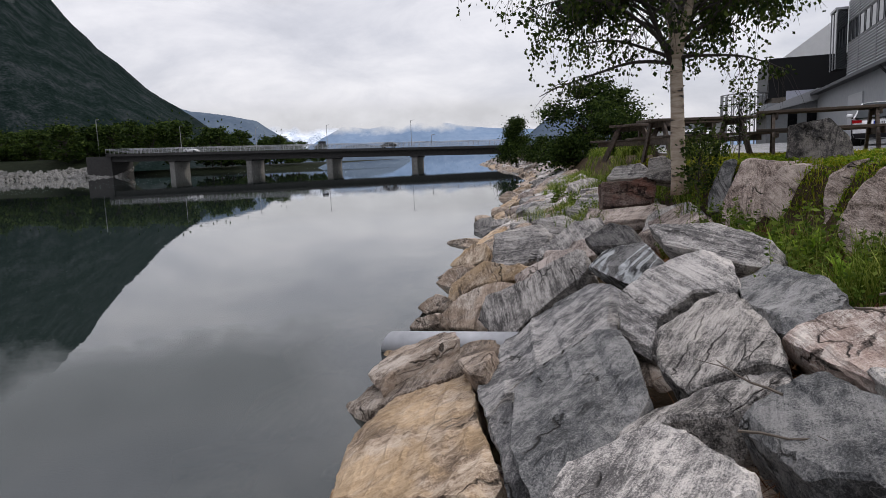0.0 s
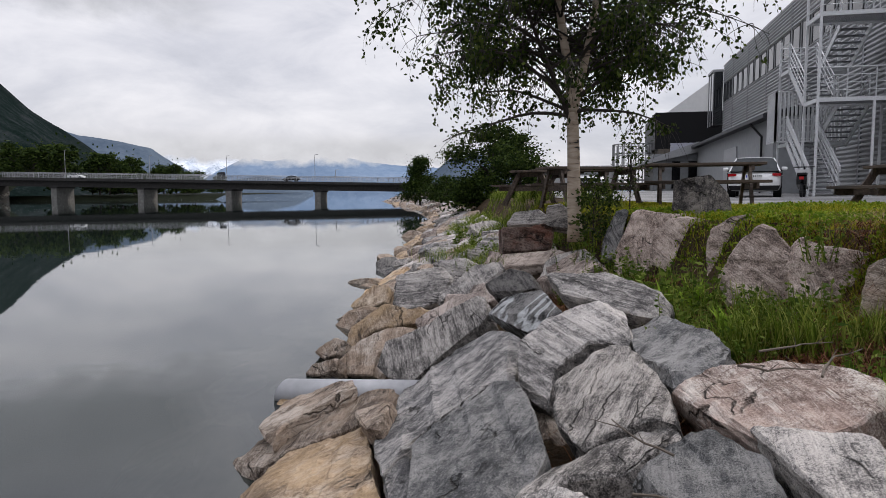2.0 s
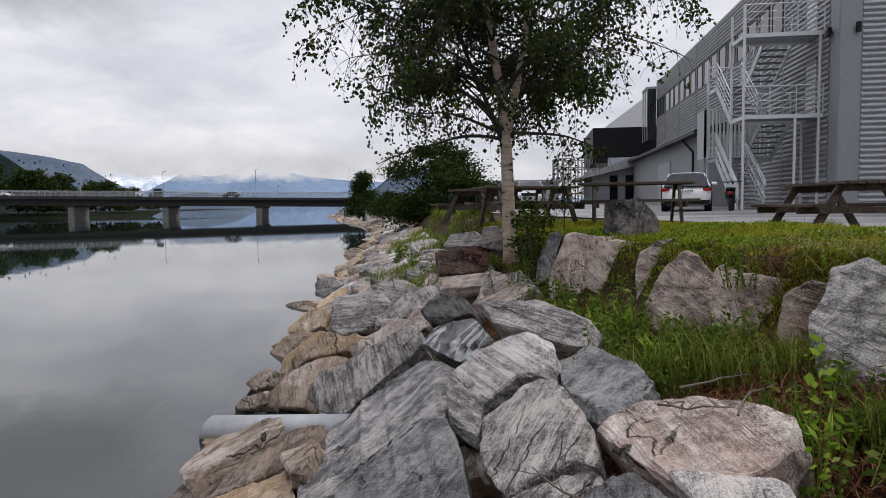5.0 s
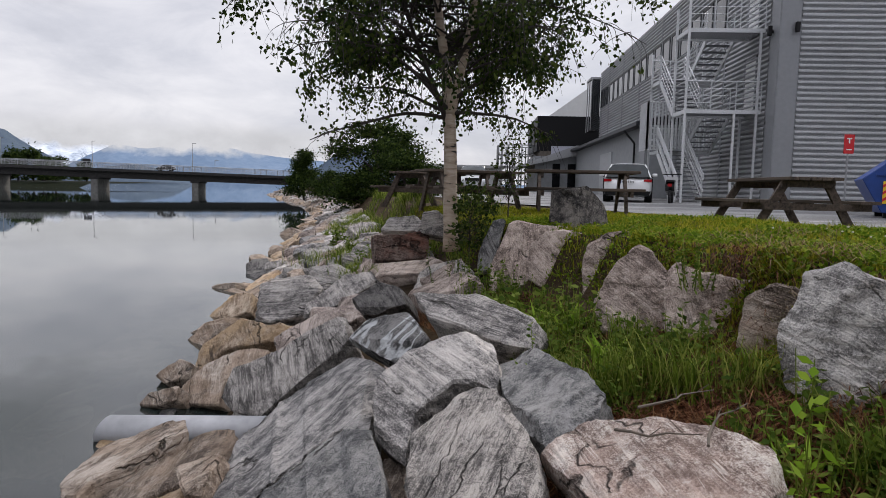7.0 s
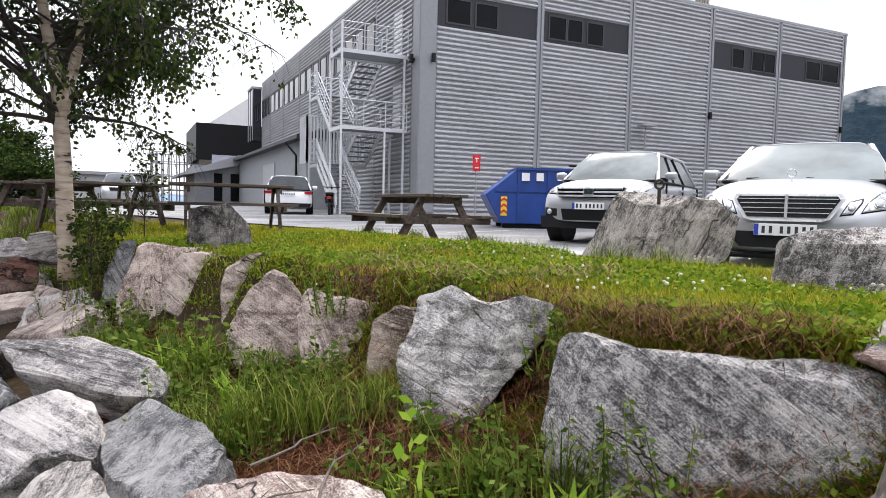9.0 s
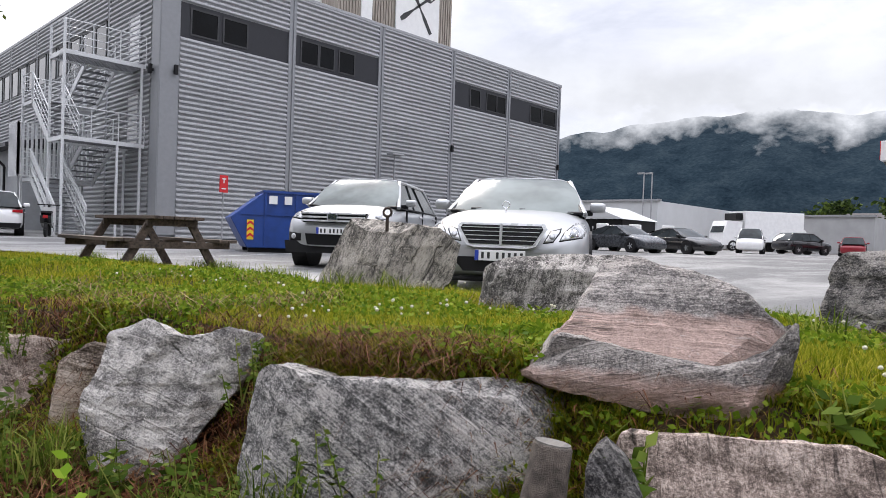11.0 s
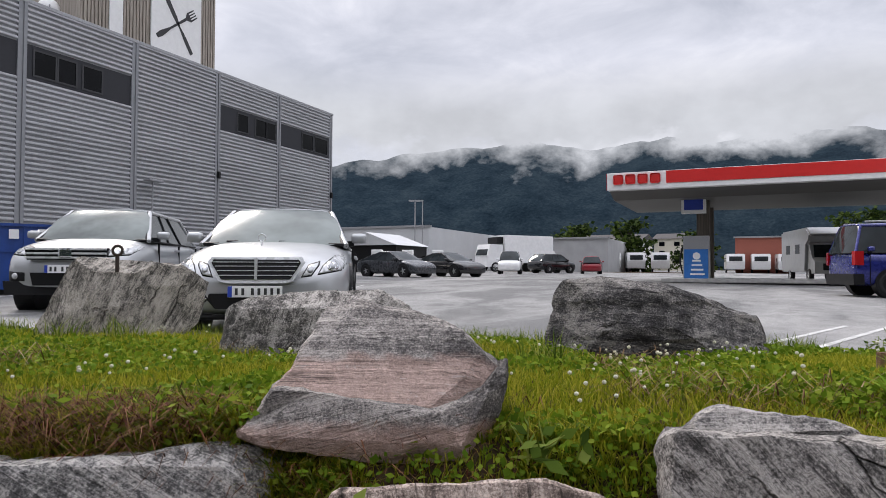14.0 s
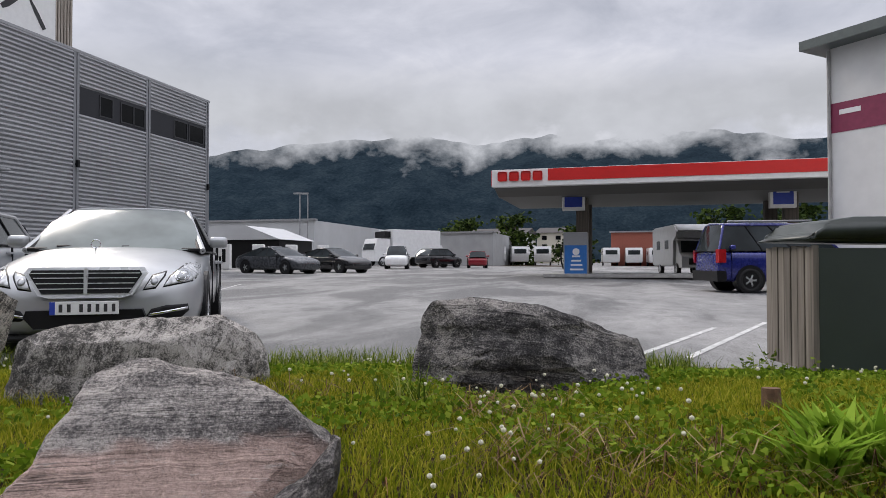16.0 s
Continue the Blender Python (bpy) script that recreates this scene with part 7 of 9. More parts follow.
def lawn_points(n, y0, y1, edge=0.22, far=0.0):
    """Random spots on the lawn that no stone covers."""
    y = rng.uniform(y0, y1, n)
    c = np.array([lerp(v, CREST) for v in y]) + edge
    k = np.array([lerp(v, KERB) for v in y]) + far
    x = c + (k - c) * rng.uniform(0, 1, n)
    clear = np.ones(n, bool)
    for sx, sy, sr in STONE_XY:
        if sx > 3.3:
            clear &= (x - sx) ** 2 + (y - sy) ** 2 > (sr * 0.6) ** 2
    x, y = x[clear], y[clear]
    if edge == 0.22:
        bare = np.array([0.10 + 0.55 * noise.noise(Vector((a * 1.3, b * 1.3, 5.0))) for a, b in zip(x, y)])
        inset = x - np.array([lerp(v, CREST) for v in y])
        ok = (inset > bare) | (y > 5.2) | (rng.uniform(0, 1, len(x)) < 0.10)
        x, y = x[ok], y[ok]
    return np.stack([x, y, [ground_z(a, b) for a, b in zip(x, y)]], 1)


def patch(p, scale=0.8, seed=0.0):
    return np.array([noise.noise(Vector((a * scale, b * scale, seed))) for a, b, _ in p])


# lawn
near, far = lawn_points(150000, -2.0, 4.2), np.concatenate([lawn_points(70000, 4.2, 14.5), lawn_points(30000, -11.0, -2.0)])
for name, pts, hs in (("lawn", near, 0.05), ("lawn", far, 0.065)):
    f = patch(pts)
    h = hs * (1 + 0.7 * f) * rng.uniform(0.5, 1.5, len(pts))
    v, fc = blades(pts, np.maximum(0.02, h), rng.uniform(0.003, 0.006, len(pts)) * (1 if pts is near else 1.5), rng.uniform(0.2, 1.1, len(pts)))
    tagged(new("lawn", mesh_from("lawn", v, fc, GRASS)), "short green lawn grass with yellow patches", "grass", kind="stuff")
# dry thatch along the step and in patches
pts = np.concatenate([lawn_points(3500, -1.0, 4.6, 0.05, -2.6), lawn_points(4000, 1.0, 6.5, 0.1, -2.2)])
keep = patch(pts, 1.3, 4.0) > 0.28
pts = pts[keep]
pts[:, 2] += rng.uniform(0.0, 0.05, len(pts))
v, fc = blades(pts, rng.uniform(0.05, 0.15, len(pts)), rng.uniform(0.003, 0.006, len(pts)), rng.uniform(1.9, 2.7, len(pts)), 1.05)
tagged(new("dead_grass", mesh_from("dead_grass", v, fc, STRAW)), "brown dry stems matted along the lawn edge", "dead grass", kind="stuff")
# taller grass fringe at the yard
y = rng.uniform(-1.5, 13, 9000)
x = np.array([lerp(v, KERB) for v in y]) - np.abs(rng.normal(0.05, 0.16, len(y)))
pts = np.stack([x, y, [ground_z(a, b) for a, b in zip(x, y)]], 1)
pts = pts[patch(pts, 0.9, 2.0) > -0.15]
v, fc = blades(pts, rng.uniform(0.08, 0.27, len(pts)), rng.uniform(0.004, 0.008, len(pts)), rng.uniform(0.2, 0.8, len(pts)))
tagged(new("grass_fringe", mesh_from("grass_fringe", v, fc, TALL)), "rank green grass fringe beside the asphalt", "grass", kind="stuff")
# clover
pts = np.concatenate([lawn_points(70000, -1.8, 9.5), lawn_points(9000, 0.3, 6.0, 0.12, -3.4)])
pts = pts[patch(pts, 1.1, 7.0) > -0.12]
pts[:, 2] += rng.uniform(0.02, 0.07, len(pts))
v, fc = leaves(pts, rng.uniform(0.018, 0.038, len(pts)), rng.uniform(0.018, 0.034, len(pts)), 0.0)
tagged(new("clover", mesh_from("clover", v, fc, CLOVER)), "low clover leaves in the lawn", "clover", kind="stuff")
bm = Soup()
heads = lawn_points(520, -1.6, 6.0)
heads = heads[patch(heads, 1.3, 7.0) > 0.12]
near_heads = np.concatenate([np.stack([rng.normal(cx, 0.20, n), rng.normal(cy, 0.16, n), np.zeros(n)], 1) for cx, cy, n in ((3.84, 1.21, 9), (4.55, 0.93, 8), (3.46, 1.29, 10), (3.87, 0.68, 8), (3.52, 1.05, 9), (3.3, 2.5, 8), (3.0, 3.3, 9))])
near_heads[:, 2] = [ground_z(a, b) for a, b, _ in near_heads]
heads = np.concatenate([heads, near_heads])
for p in heads:
    z = p[2] + rng.uniform(0.08, 0.13)
    s = rng.uniform(0.006, 0.0105)
    bm.ball(Matrix.Translation((p[0], p[1], z)) @ Matrix.Diagonal((s, s, s * 0.9, 1)))
tagged(part("clover_flowers", bm, plain("clover_white", (0.56, 0.54, 0.42), 0.9, 0.0, 0.35, 160, spec=0.1)), "small white clover heads over the grass", "flowers", kind="stuff")


# the ledge below the lawn
def tuft(x, y, z, n, h, spread, mat=None, label="tuft of long green grass on the ledge", w=0.007):
    p = np.stack([rng.normal(x, spread, n), rng.normal(y, spread, n), np.full(n, z)], 1)
    TUFTS.append((p, h * rng.uniform(0.45, 1.1, n), rng.uniform(w * 0.6, w * 1.3, n)))


TUFTS = []


def herb(x, y, z, stems, h, leaf, label="leafy green weed between the stones", spread=0.1, mat=None, dense=16):
    """A weed: thin stems with leaves up their length."""
    w = thing("weed", pose(x, y, z), label, "weed", "weeds on the ledge")
    bm, spots = Soup(), []
    for _ in range(stems):
        b = Vector((rng.normal(0, spread), rng.normal(0, spread), 0))
        t = b + Vector((rng.normal(0, 0.06), rng.normal(0, 0.06), h * rng.uniform(0.6, 1.1)))
        rod(bm, b, t, 0.0035, 0.0015, 5)
        for i in range(dense):
            spots.append(b.lerp(t, (i + 0.5) / dense))
    part("stem", bm, TALL, w)["kind"] = "stuff"
    at = np.array([tuple(s) for s in spots])
    v, fc = leaves(at, leaf * 0.75 * rng.uniform(0.5, 1.25, len(at)), leaf * 0.36 * rng.uniform(0.7, 1.2, len(at)), 0.05)
    ob = new("foliage", mesh_from("foliage", v, fc, mat or WEED))
    ob.parent = w
    ob["kind"] = "stuff"
    return w


def soil(x, y):
    return ground_z(x, y)


for x, y, n, h, s in ((0.95, 4.15, 210, 0.34, 0.09), (1.15, 3.95, 190, 0.36, 0.08), (0.75, 4.35, 110, 0.26, 0.10), (1.40, 3.78, 120, 0.30, 0.07), (0.62, 5.0, 90, 0.22, 0.08),
                      (1.75, 2.75, 120, 0.28, 0.05), (1.5, 2.95, 100, 0.24, 0.06), (0.3, 6.6, 140, 0.2, 0.12), (1.95, 1.9, 80, 0.22, 0.05), (-2.0, 12.2, 240, 0.4, 0.25), (-1.7, 10.6, 200, 0.25, 0.2), (-2.9, 13.5, 260, 0.35, 0.3), (-1.2, 10.0, 200, 0.22, 0.2)):
    tuft(x, y, soil(x, y) + (0.12 if y > 9 else 0.04), n, h, s)
for x, y, n, h, leaf in ((0.55, 5.75, 9, 0.34, 0.10), (0.85, 5.15, 9, 0.40, 0.08), (0.70, 4.75, 8, 0.32, 0.07), (1.25, 4.35, 8, 0.30, 0.08), (0.35, 6.2, 8, 0.26, 0.12), (1.45, 3.35, 10, 0.28, 0.07), (1.62, 3.05, 12, 0.26, 0.06),
                         (1.35, 2.95, 12, 0.24, 0.07), (1.85, 2.55, 12, 0.34, 0.05), (1.70, 2.30, 12, 0.26, 0.06), (1.45, 2.55, 12, 0.25, 0.07), (1.9, 2.0, 8, 0.2, 0.05), (2.12, 1.62, 7, 0.2, 0.09),
                         (0.2, 7.2, 10, 0.35, 0.07), (-0.1, 7.9, 14, 0.5, 0.05), (-0.6, 10.4, 12, 0.3, 0.07), (-1.6, 11.5, 14, 0.3, 0.08), (-2.2, 13.0, 16, 0.4, 0.09), (-3.0, 15.5, 18, 0.5, 0.12), (-0.2, 9.6, 12, 0.3, 0.07)):
    herb(x, y, soil(x, y) + (0.1 if y > 7 else 0.02), n, h, leaf)
herb(1.12, 2.70, soil(1.12, 2.70), 3, 1.52 - soil(1.12, 2.70), 0.085, "tall bright green weed with a closed bud", 0.012, DOCK, 15)
herb(0.98, 2.68, soil(0.98, 2.68), 4, 0.26, 0.10, "broad leaved weed at the slab edge", 0.03, dense=8)
def rosette(x, y, n, h):
    """Long broad leaves rising from one crown."""
    w = thing("rosette_plant", pose(x, y, ground_z(x, y)), "bright green dock like plant in the lawn", "plant", "dock plants")
    v, fc = blades(rng.normal(0, 0.035, (n, 3)) * np.array([1, 1, 0.2]), h * rng.uniform(0.6, 1.15, n), rng.uniform(0.022, 0.042, n), rng.uniform(0.35, 1.2, n))
    ob = new("foliage", mesh_from("foliage", v, fc, DOCK))
    ob.parent = w
    ob["kind"] = "stuff"


for x, y, n, h in ((3.45, 0.22, 60, 0.20), (3.62, 0.05, 60, 0.22), (3.52, -0.08, 40, 0.18), (3.75, 0.15, 40, 0.18), (0.78, 5.35, 34, 0.30), (0.62, 5.6, 26, 0.26), (0.9, 4.6, 26, 0.24), (1.3, 3.05, 24, 0.22), (1.62, 2.6, 20, 0.2)):
    rosette(x, y, n, h)
herb(2.62, 1.28, 1.62, 7, 0.13, 0.10, "small bright herb beside the tilted slab", 0.04, dense=4)
herb(2.15, 1.66, 1.45, 6, 0.16, 0.09, "young herb in a gap between stones", 0.03, dense=5)
herb(5.75, -0.1, ground_z(5.75, -0.1), 8, 0.2, 0.06, "leafy weed at the foot of the boards", 0.12)
# creepers hanging down the clefts
for x, y, z in ((1.98, 3.18, 1.4), (2.02, 3.12, 1.25), (1.42, 4.62, 1.45)):
    herb(x, y, z, 14, 0.26, 0.045, "trailing creeper in a cleft of stone", 0.05, dense=14)
TWIG = plain("dry_twig", (0.10, 0.08, 0.062), 0.85, 0.0, 0.3, 25)
# low growth all along the ledge
low = random.Random(21)
count = 0
while count < 92:
    y = low.uniform(2.1, 7.2)
    x = lerp(y, CREST) - low.uniform(0.02, 0.95)
    z = ground_z(x, y)
    if any((p.x - x) ** 2 + (p.y - y) ** 2 < (0.30 * s) ** 2 and p.z + 0.2 * s > z for p, s in STONES):
        continue
    if (x - 0.95) ** 2 + (y - 3.25) ** 2 < 0.62 ** 2 and low.random() < 0.8:
        continue
    count += 1
    if count % 6:
        herb(x, y, z, low.randint(6, 12), low.uniform(0.12, 0.36), low.uniform(0.035, 0.075), "low green weed growing on the ledge", low.uniform(0.05, 0.10), dense=9)
    else:
        tuft(x, y, z, low.randint(50, 120), low.uniform(0.14, 0.28), 0.05)
for x, y, n in ((5.35, 3.0, 130), (5.6, 2.95, 160), (5.8, 2.75, 160), (6.0, 2.5, 140), (5.5, 2.7, 120), (6.05, 0.65, 120), (5.9, 0.45, 110), (4.2, 1.75, 70), (5.35, 5.0, 90), (4.9, 5.3, 80), (3.75, 5.0, 80), (3.9, 4.6, 70)):
    tuft(x, y, ground_z(x, y), n, 0.21, 0.09, w=0.008)
base, hs, ws = [np.concatenate([t[i] for t in TUFTS]) for i in range(3)]
v, fc = blades(base, hs, ws, rng.uniform(0.2, 1.0, len(base)))
tagged(new("long_grass", mesh_from("long_grass", v, fc, TALL)), "long green grass growing in tufts on the ledge", "grass", kind="stuff")
# rank growth along the upper bank beyond the birch
by = rng.uniform(9.2, 26.0, 16000)
bx = np.array([lerp(w, CREST) for w in by]) + rng.uniform(-1.3, 0.7, len(by))
growth = np.stack([bx, by, [ground_z(a, b) + 0.12 for a, b in zip(bx, by)]], 1)
growth = growth[patch(growth, 0.8, 51.0) > 0.02]
v, fc = blades(growth, rng.uniform(0.12, 0.38, len(growth)), rng.uniform(0.008, 0.016, len(growth)), rng.uniform(0.3, 1.1, len(growth)))
tagged(new("bank_growth", mesh_from("bank_growth", v, fc, TALL)), "rank grass and weeds along the upper bank", "grass", kind="stuff")
# matted dead stems over the step
my = np.concatenate([rng.uniform(1.95, 3.2, 1500), rng.uniform(3.3, 5.2, 500)])
mat_pts = np.stack([np.array([lerp(v, CREST) for v in my]) + rng.uniform(0.10, 0.52, len(my)), my, np.zeros(len(my))], 1)
mat_pts[:, 2] = [ground_z(a, b) + 0.02 for a, b, _ in mat_pts]
mat_pts[:, 2] += rng.uniform(0, 0.03, len(my))
v, fc = blades(mat_pts, rng.uniform(0.025, 0.065, len(my)), rng.uniform(0.003, 0.006, len(my)), rng.uniform(2.2, 2.8, len(my)), 1.0)
gy = np.concatenate([rng.uniform(0.3, 6.5, 30000), rng.uniform(1.7, 3.5, 14000)])
gx = np.array([lerp(w, CREST) for w in gy]) + rng.uniform(0.02, 0.62, len(gy))
turf = np.stack([gx, gy, [ground_z(a, b) for a, b in zip(gx, gy)]], 1)
turf = turf[patch(turf, 1.7, 31.0) > np.where((turf[:, 1] > 1.8) & (turf[:, 1] < 3.3), -0.28, 0.02)]
gv, gf = blades(turf, rng.uniform(0.03, 0.10, len(turf)), rng.uniform(0.004, 0.008, len(turf)), rng.uniform(0.3, 1.4, len(turf)))
tagged(new("turf_edge", mesh_from("turf_edge", gv, gf, GRASS)), "ragged green turf hanging over the step", "grass", kind="stuff")
hy = np.concatenate([rng.uniform(1.8, 3.1, 2600), rng.uniform(0.4, 6.0, 2600)])
hx = np.array([lerp(w, CREST) for w in hy]) + rng.uniform(0.0, 0.60, len(hy))
hang = np.stack([hx, hy, [ground_z(a, b) + 0.02 for a, b in zip(hx, hy)]], 1)
hang = hang[patch(hang, 2.1, 17.0) > -0.15]
hv, hf = blades(hang, rng.uniform(0.05, 0.15, len(hang)), rng.uniform(0.002, 0.005, len(hang)), rng.uniform(1.4, 2.6, len(hang)), 0.95)
tagged(new("hanging_stems", mesh_from("hanging_stems", hv, hf, LITTER)), "rust brown dead stems hanging over the stones", "dead grass", kind="stuff")
tagged(new("stem_mat", mesh_from("stem_mat", v, fc, LITTER)), "reddish brown dead stems matted over the step", "dead grass", kind="stuff")
for x, y in ((2.42, 2.75), (2.30, 3.05), (2.12, 3.35), (2.55, 2.45), (2.05, 3.75), (2.48, 3.0), (1.85, 4.3), (2.36, 2.55), (2.28, 2.85), (2.5, 2.2), (2.2, 3.2), (2.6, 2.65), (2.45, 1.95), (2.4, 2.35)):
    herb(x, y, ground_z(x, y), 9, 0.11, 0.055, "small green herb in the dead stems", 0.05, CLOVER, 5)
bm = bmesh.new()
rod(bm, (0, 0, -0.05), (0.01, 0.005, 0.11), 0.045, 0.036, 11)
tagged(part("stump", bm, plain("rotten_wood", (0.12, 0.065, 0.035), 0.9, 0.0, 0.4, 30, 0.6), m=pose(4.28, 0.18, ground_z(4.28, 0.18))), "short rotten brown stump in the grass", "stump")
# sawn grey stump with flared roots between two boulders
bm = bmesh.new()
ring_n, rings = 18, []
for h, r0 in ((-0.34, 0.115), (-0.22, 0.085), (-0.12, 0.062), (-0.02, 0.054), (0.05, 0.052), (0.058, 0.048)):
    rings.append([bm.verts.new((r0 * (1 + (0.35 if h < -0.1 else 0.06) * math.sin(3 * a + 1) * (0.5 + abs(h))) * math.cos(a), r0 * (1 + 0.10 * math.sin(2 * a)) * math.sin(a), h)) for a in [6.2832 * i / ring_n for i in range(ring_n)]])
for a, b in zip(rings, rings[1:]):
    for i in range(ring_n):
        bm.faces.new((a[i], a[(i + 1) % ring_n], b[(i + 1) % ring_n], b[i]))
bm.faces.new(rings[-1])
for dx, dy, r0 in ((-0.20, 0.02, 0.05), (0.10, -0.14, 0.042), (0.02, 0.17, 0.04)):
    rod(bm, (dx * 0.1, dy * 0.1, -0.10), (dx, dy, -0.34), r0, r0 * 0.7, 9)
stump = tagged(part("tree_stump", bm, plain("grey_stump_bark", (0.105, 0.085, 0.07), 0.9, 0.0, 0.65, 34, 1.0), smooth=True, m=pose(1.93, 1.78, 1.545, 6, 8, 20)), "sawn grey tree stump with flared roots between boulders", "stump")
bm = bmesh.new()
rod(bm, (0, 0, 0.056), (0, 0, 0.062), 0.046, 0.045, 16)
part("sawn_face", bm, wood_mat("sawn_wood", (0.07, 0.065, 0.06), (0.16, 0.15, 0.135), 60, 0), stump, "weathered sawn top")
# litter, twigs and dry stems on the slabs
heap = np.stack([rng.normal(1.0, 0.36, 3600), rng.normal(3.38, 0.25, 3600), np.zeros(3600)], 1)
heap[:, 2] = [ground_z(a, b) for a, b, _ in heap]
heap[:, 2] += rng.uniform(0.0, 0.09, len(heap))
v, fc = blades(heap, rng.uniform(0.05, 0.13, len(heap)), rng.uniform(0.003, 0.007, len(heap)), rng.uniform(1.9, 2.75, len(heap)), 1.0)
tagged(new("stem_heap", mesh_from("stem_heap", v, fc, LITTER)), "thick brown dead stems heaped behind the pale slab", "litter", kind="stuff")
pts = np.stack([rng.normal(0.85, 0.45, 2600), rng.normal(3.2, 0.75, 2600), np.zeros(2600)], 1)
edge_y = rng.uniform(0.4, 5.4, 7000)
edge = np.stack([np.array([lerp(v, CREST) for v in edge_y]) + np.abs(rng.normal(0, 0.36, len(edge_y))) + 0.06, edge_y, np.zeros(len(edge_y))], 1)
edge = edge[patch(edge, 1.6, 11.0) > 0.05]
foot_y = rng.uniform(2.0, 7.5, 9000)
foot = np.stack([np.array([lerp(v, CREST) for v in foot_y]) - rng.uniform(0.0, 0.95, len(foot_y)), foot_y, np.zeros(len(foot_y))], 1)
pts = np.concatenate([pts, edge, foot, np.stack([rng.normal(0.45, 0.25, 900), rng.normal(2.6, 0.3, 900), np.zeros(900)], 1), np.stack([rng.uniform(1.6, 2.4, 1500), rng.uniform(1.0, 3.4, 1500), np.zeros(1500)], 1)])
pts[:, 2] = [ground_z(a, b) + 0.015 for a, b, _ in pts]
v, fc = blades(pts, rng.uniform(0.03, 0.10, len(pts)), rng.uniform(0.003, 0.008, len(pts)), rng.uniform(1.7, 2.75, len(pts)), 1.02)
tagged(new("litter", mesh_from("litter", v, fc, LITTER)), "brown needles and dead stems lying in the gaps", "litter", kind="stuff")
for x, y, z, a, n in ((0.75, 3.25, 1.17, 20, 0.5), (0.9, 2.9, 1.16, 70, 0.45), (0.15, 2.35, 0.86, 15, 0.4), (0.3, 2.5, 0.95, 140, 0.3), (0.62, 3.05, 1.15, -30, 0.3)):
    bm = bmesh.new()
    pr = Vector((x, y, z))
    for i in range(5):
        q = pr + Vector((math.cos(radians(a)) * n / 5, math.sin(radians(a)) * n / 5, rng.normal(0.004, 0.008)))
        rod(bm, pr, q, 0.006 - 0.0008 * i, 0.0055 - 0.0008 * i, 6)
        if i in (1, 3):
            rod(bm, q, q + Vector((rng.normal(0, 0.05), rng.normal(0, 0.05), 0.04)), 0.0025, 0.001, 5)
        pr, a = q, a + rng.normal(0, 14)
    tagged(part("twig", bm, TWIG), "dry broken twig lying on the stone", "twig", "twigs")


# ---- trees ----
def bark_mat():
    k = Mat("birch_bark", 0.75)
    v = k.coords((1, 1, 5))
    f = k.noise(v, 3.2, 6.0, 0.6, 0.6)
    up = k.noise(k.coords((1, 1, 0.35)), 2.0, 3.0)
    col = k.ramp(f, [(0.36, (0.025, 0.022, 0.020)), (0.41, (0.36, 0.275, 0.205)), (0.60, (0.54, 0.45, 0.36))])
    k.color(k.mix(k.ramp(up, [(0.52, (0, 0, 0)), (0.70, (0.6, 0.6, 0.6))]), col, (0.26, 0.15, 0.10)))
    return k.bump(f, 0.5, 0.01).m


BARK = bark_mat()
DARKBARK = plain("dark_bark", (0.035, 0.028, 0.024), 0.9, 0.0, 0.3, 20, 0.5)


def branch(bm, p, d, length, r, steps, wander, lift, tips):
    """A tapering bent limb; keeps the places along it."""
    d = d.normalized()
    path, q0 = [(p, r)], p
    for i in range(steps):
        d = (d + Vector((rng.normal(0, wander), rng.normal(0, wander), rng.normal(0, wander) + lift))).normalized()
        q0 = q0 + d * (length / steps)
        path.append((q0, r * (1 - 0.8 * (i + 1) / steps)))
        tips.append((q0, d, (i + 1) / steps))
    skin(bm, path, 10 if r > 0.05 else 7 if r > 0.02 else 4)
    return q0


def skin(bm, path, seg):
    """One closed tapering tube along the path, added to a Soup."""
    first = len(bm.v)
    for i, (p, r) in enumerate(path):
        a, b = path[max(0, i - 1)][0], path[min(len(path) - 1, i + 1)][0]
        q = (b - a).to_track_quat("Z", "Y").to_matrix()
        u = q.col[0]
        w = q.col[1]
        bm.v += [p + u * (r * math.cos(6.28318 * j / seg)) + w * (r * math.sin(6.28318 * j / seg)) for j in range(seg)]
    for i in range(len(path) - 1):
        n = first + i * seg
        bm.f += [(n + j, n + (j + 1) % seg, n + seg + (j + 1) % seg, n + seg + j) for j in range(seg)]
    bm.f += [tuple(range(first + seg - 1, first - 1, -1)), tuple(range(len(bm.v) - seg, len(bm.v)))]


# half width of the birch crown by height over its foot
CROWN = [(1.0, 1.2), (1.5, 1.85), (2.0, 2.1), (2.8, 2.8), (4.5, 2.8), (6.2, 1.6)]


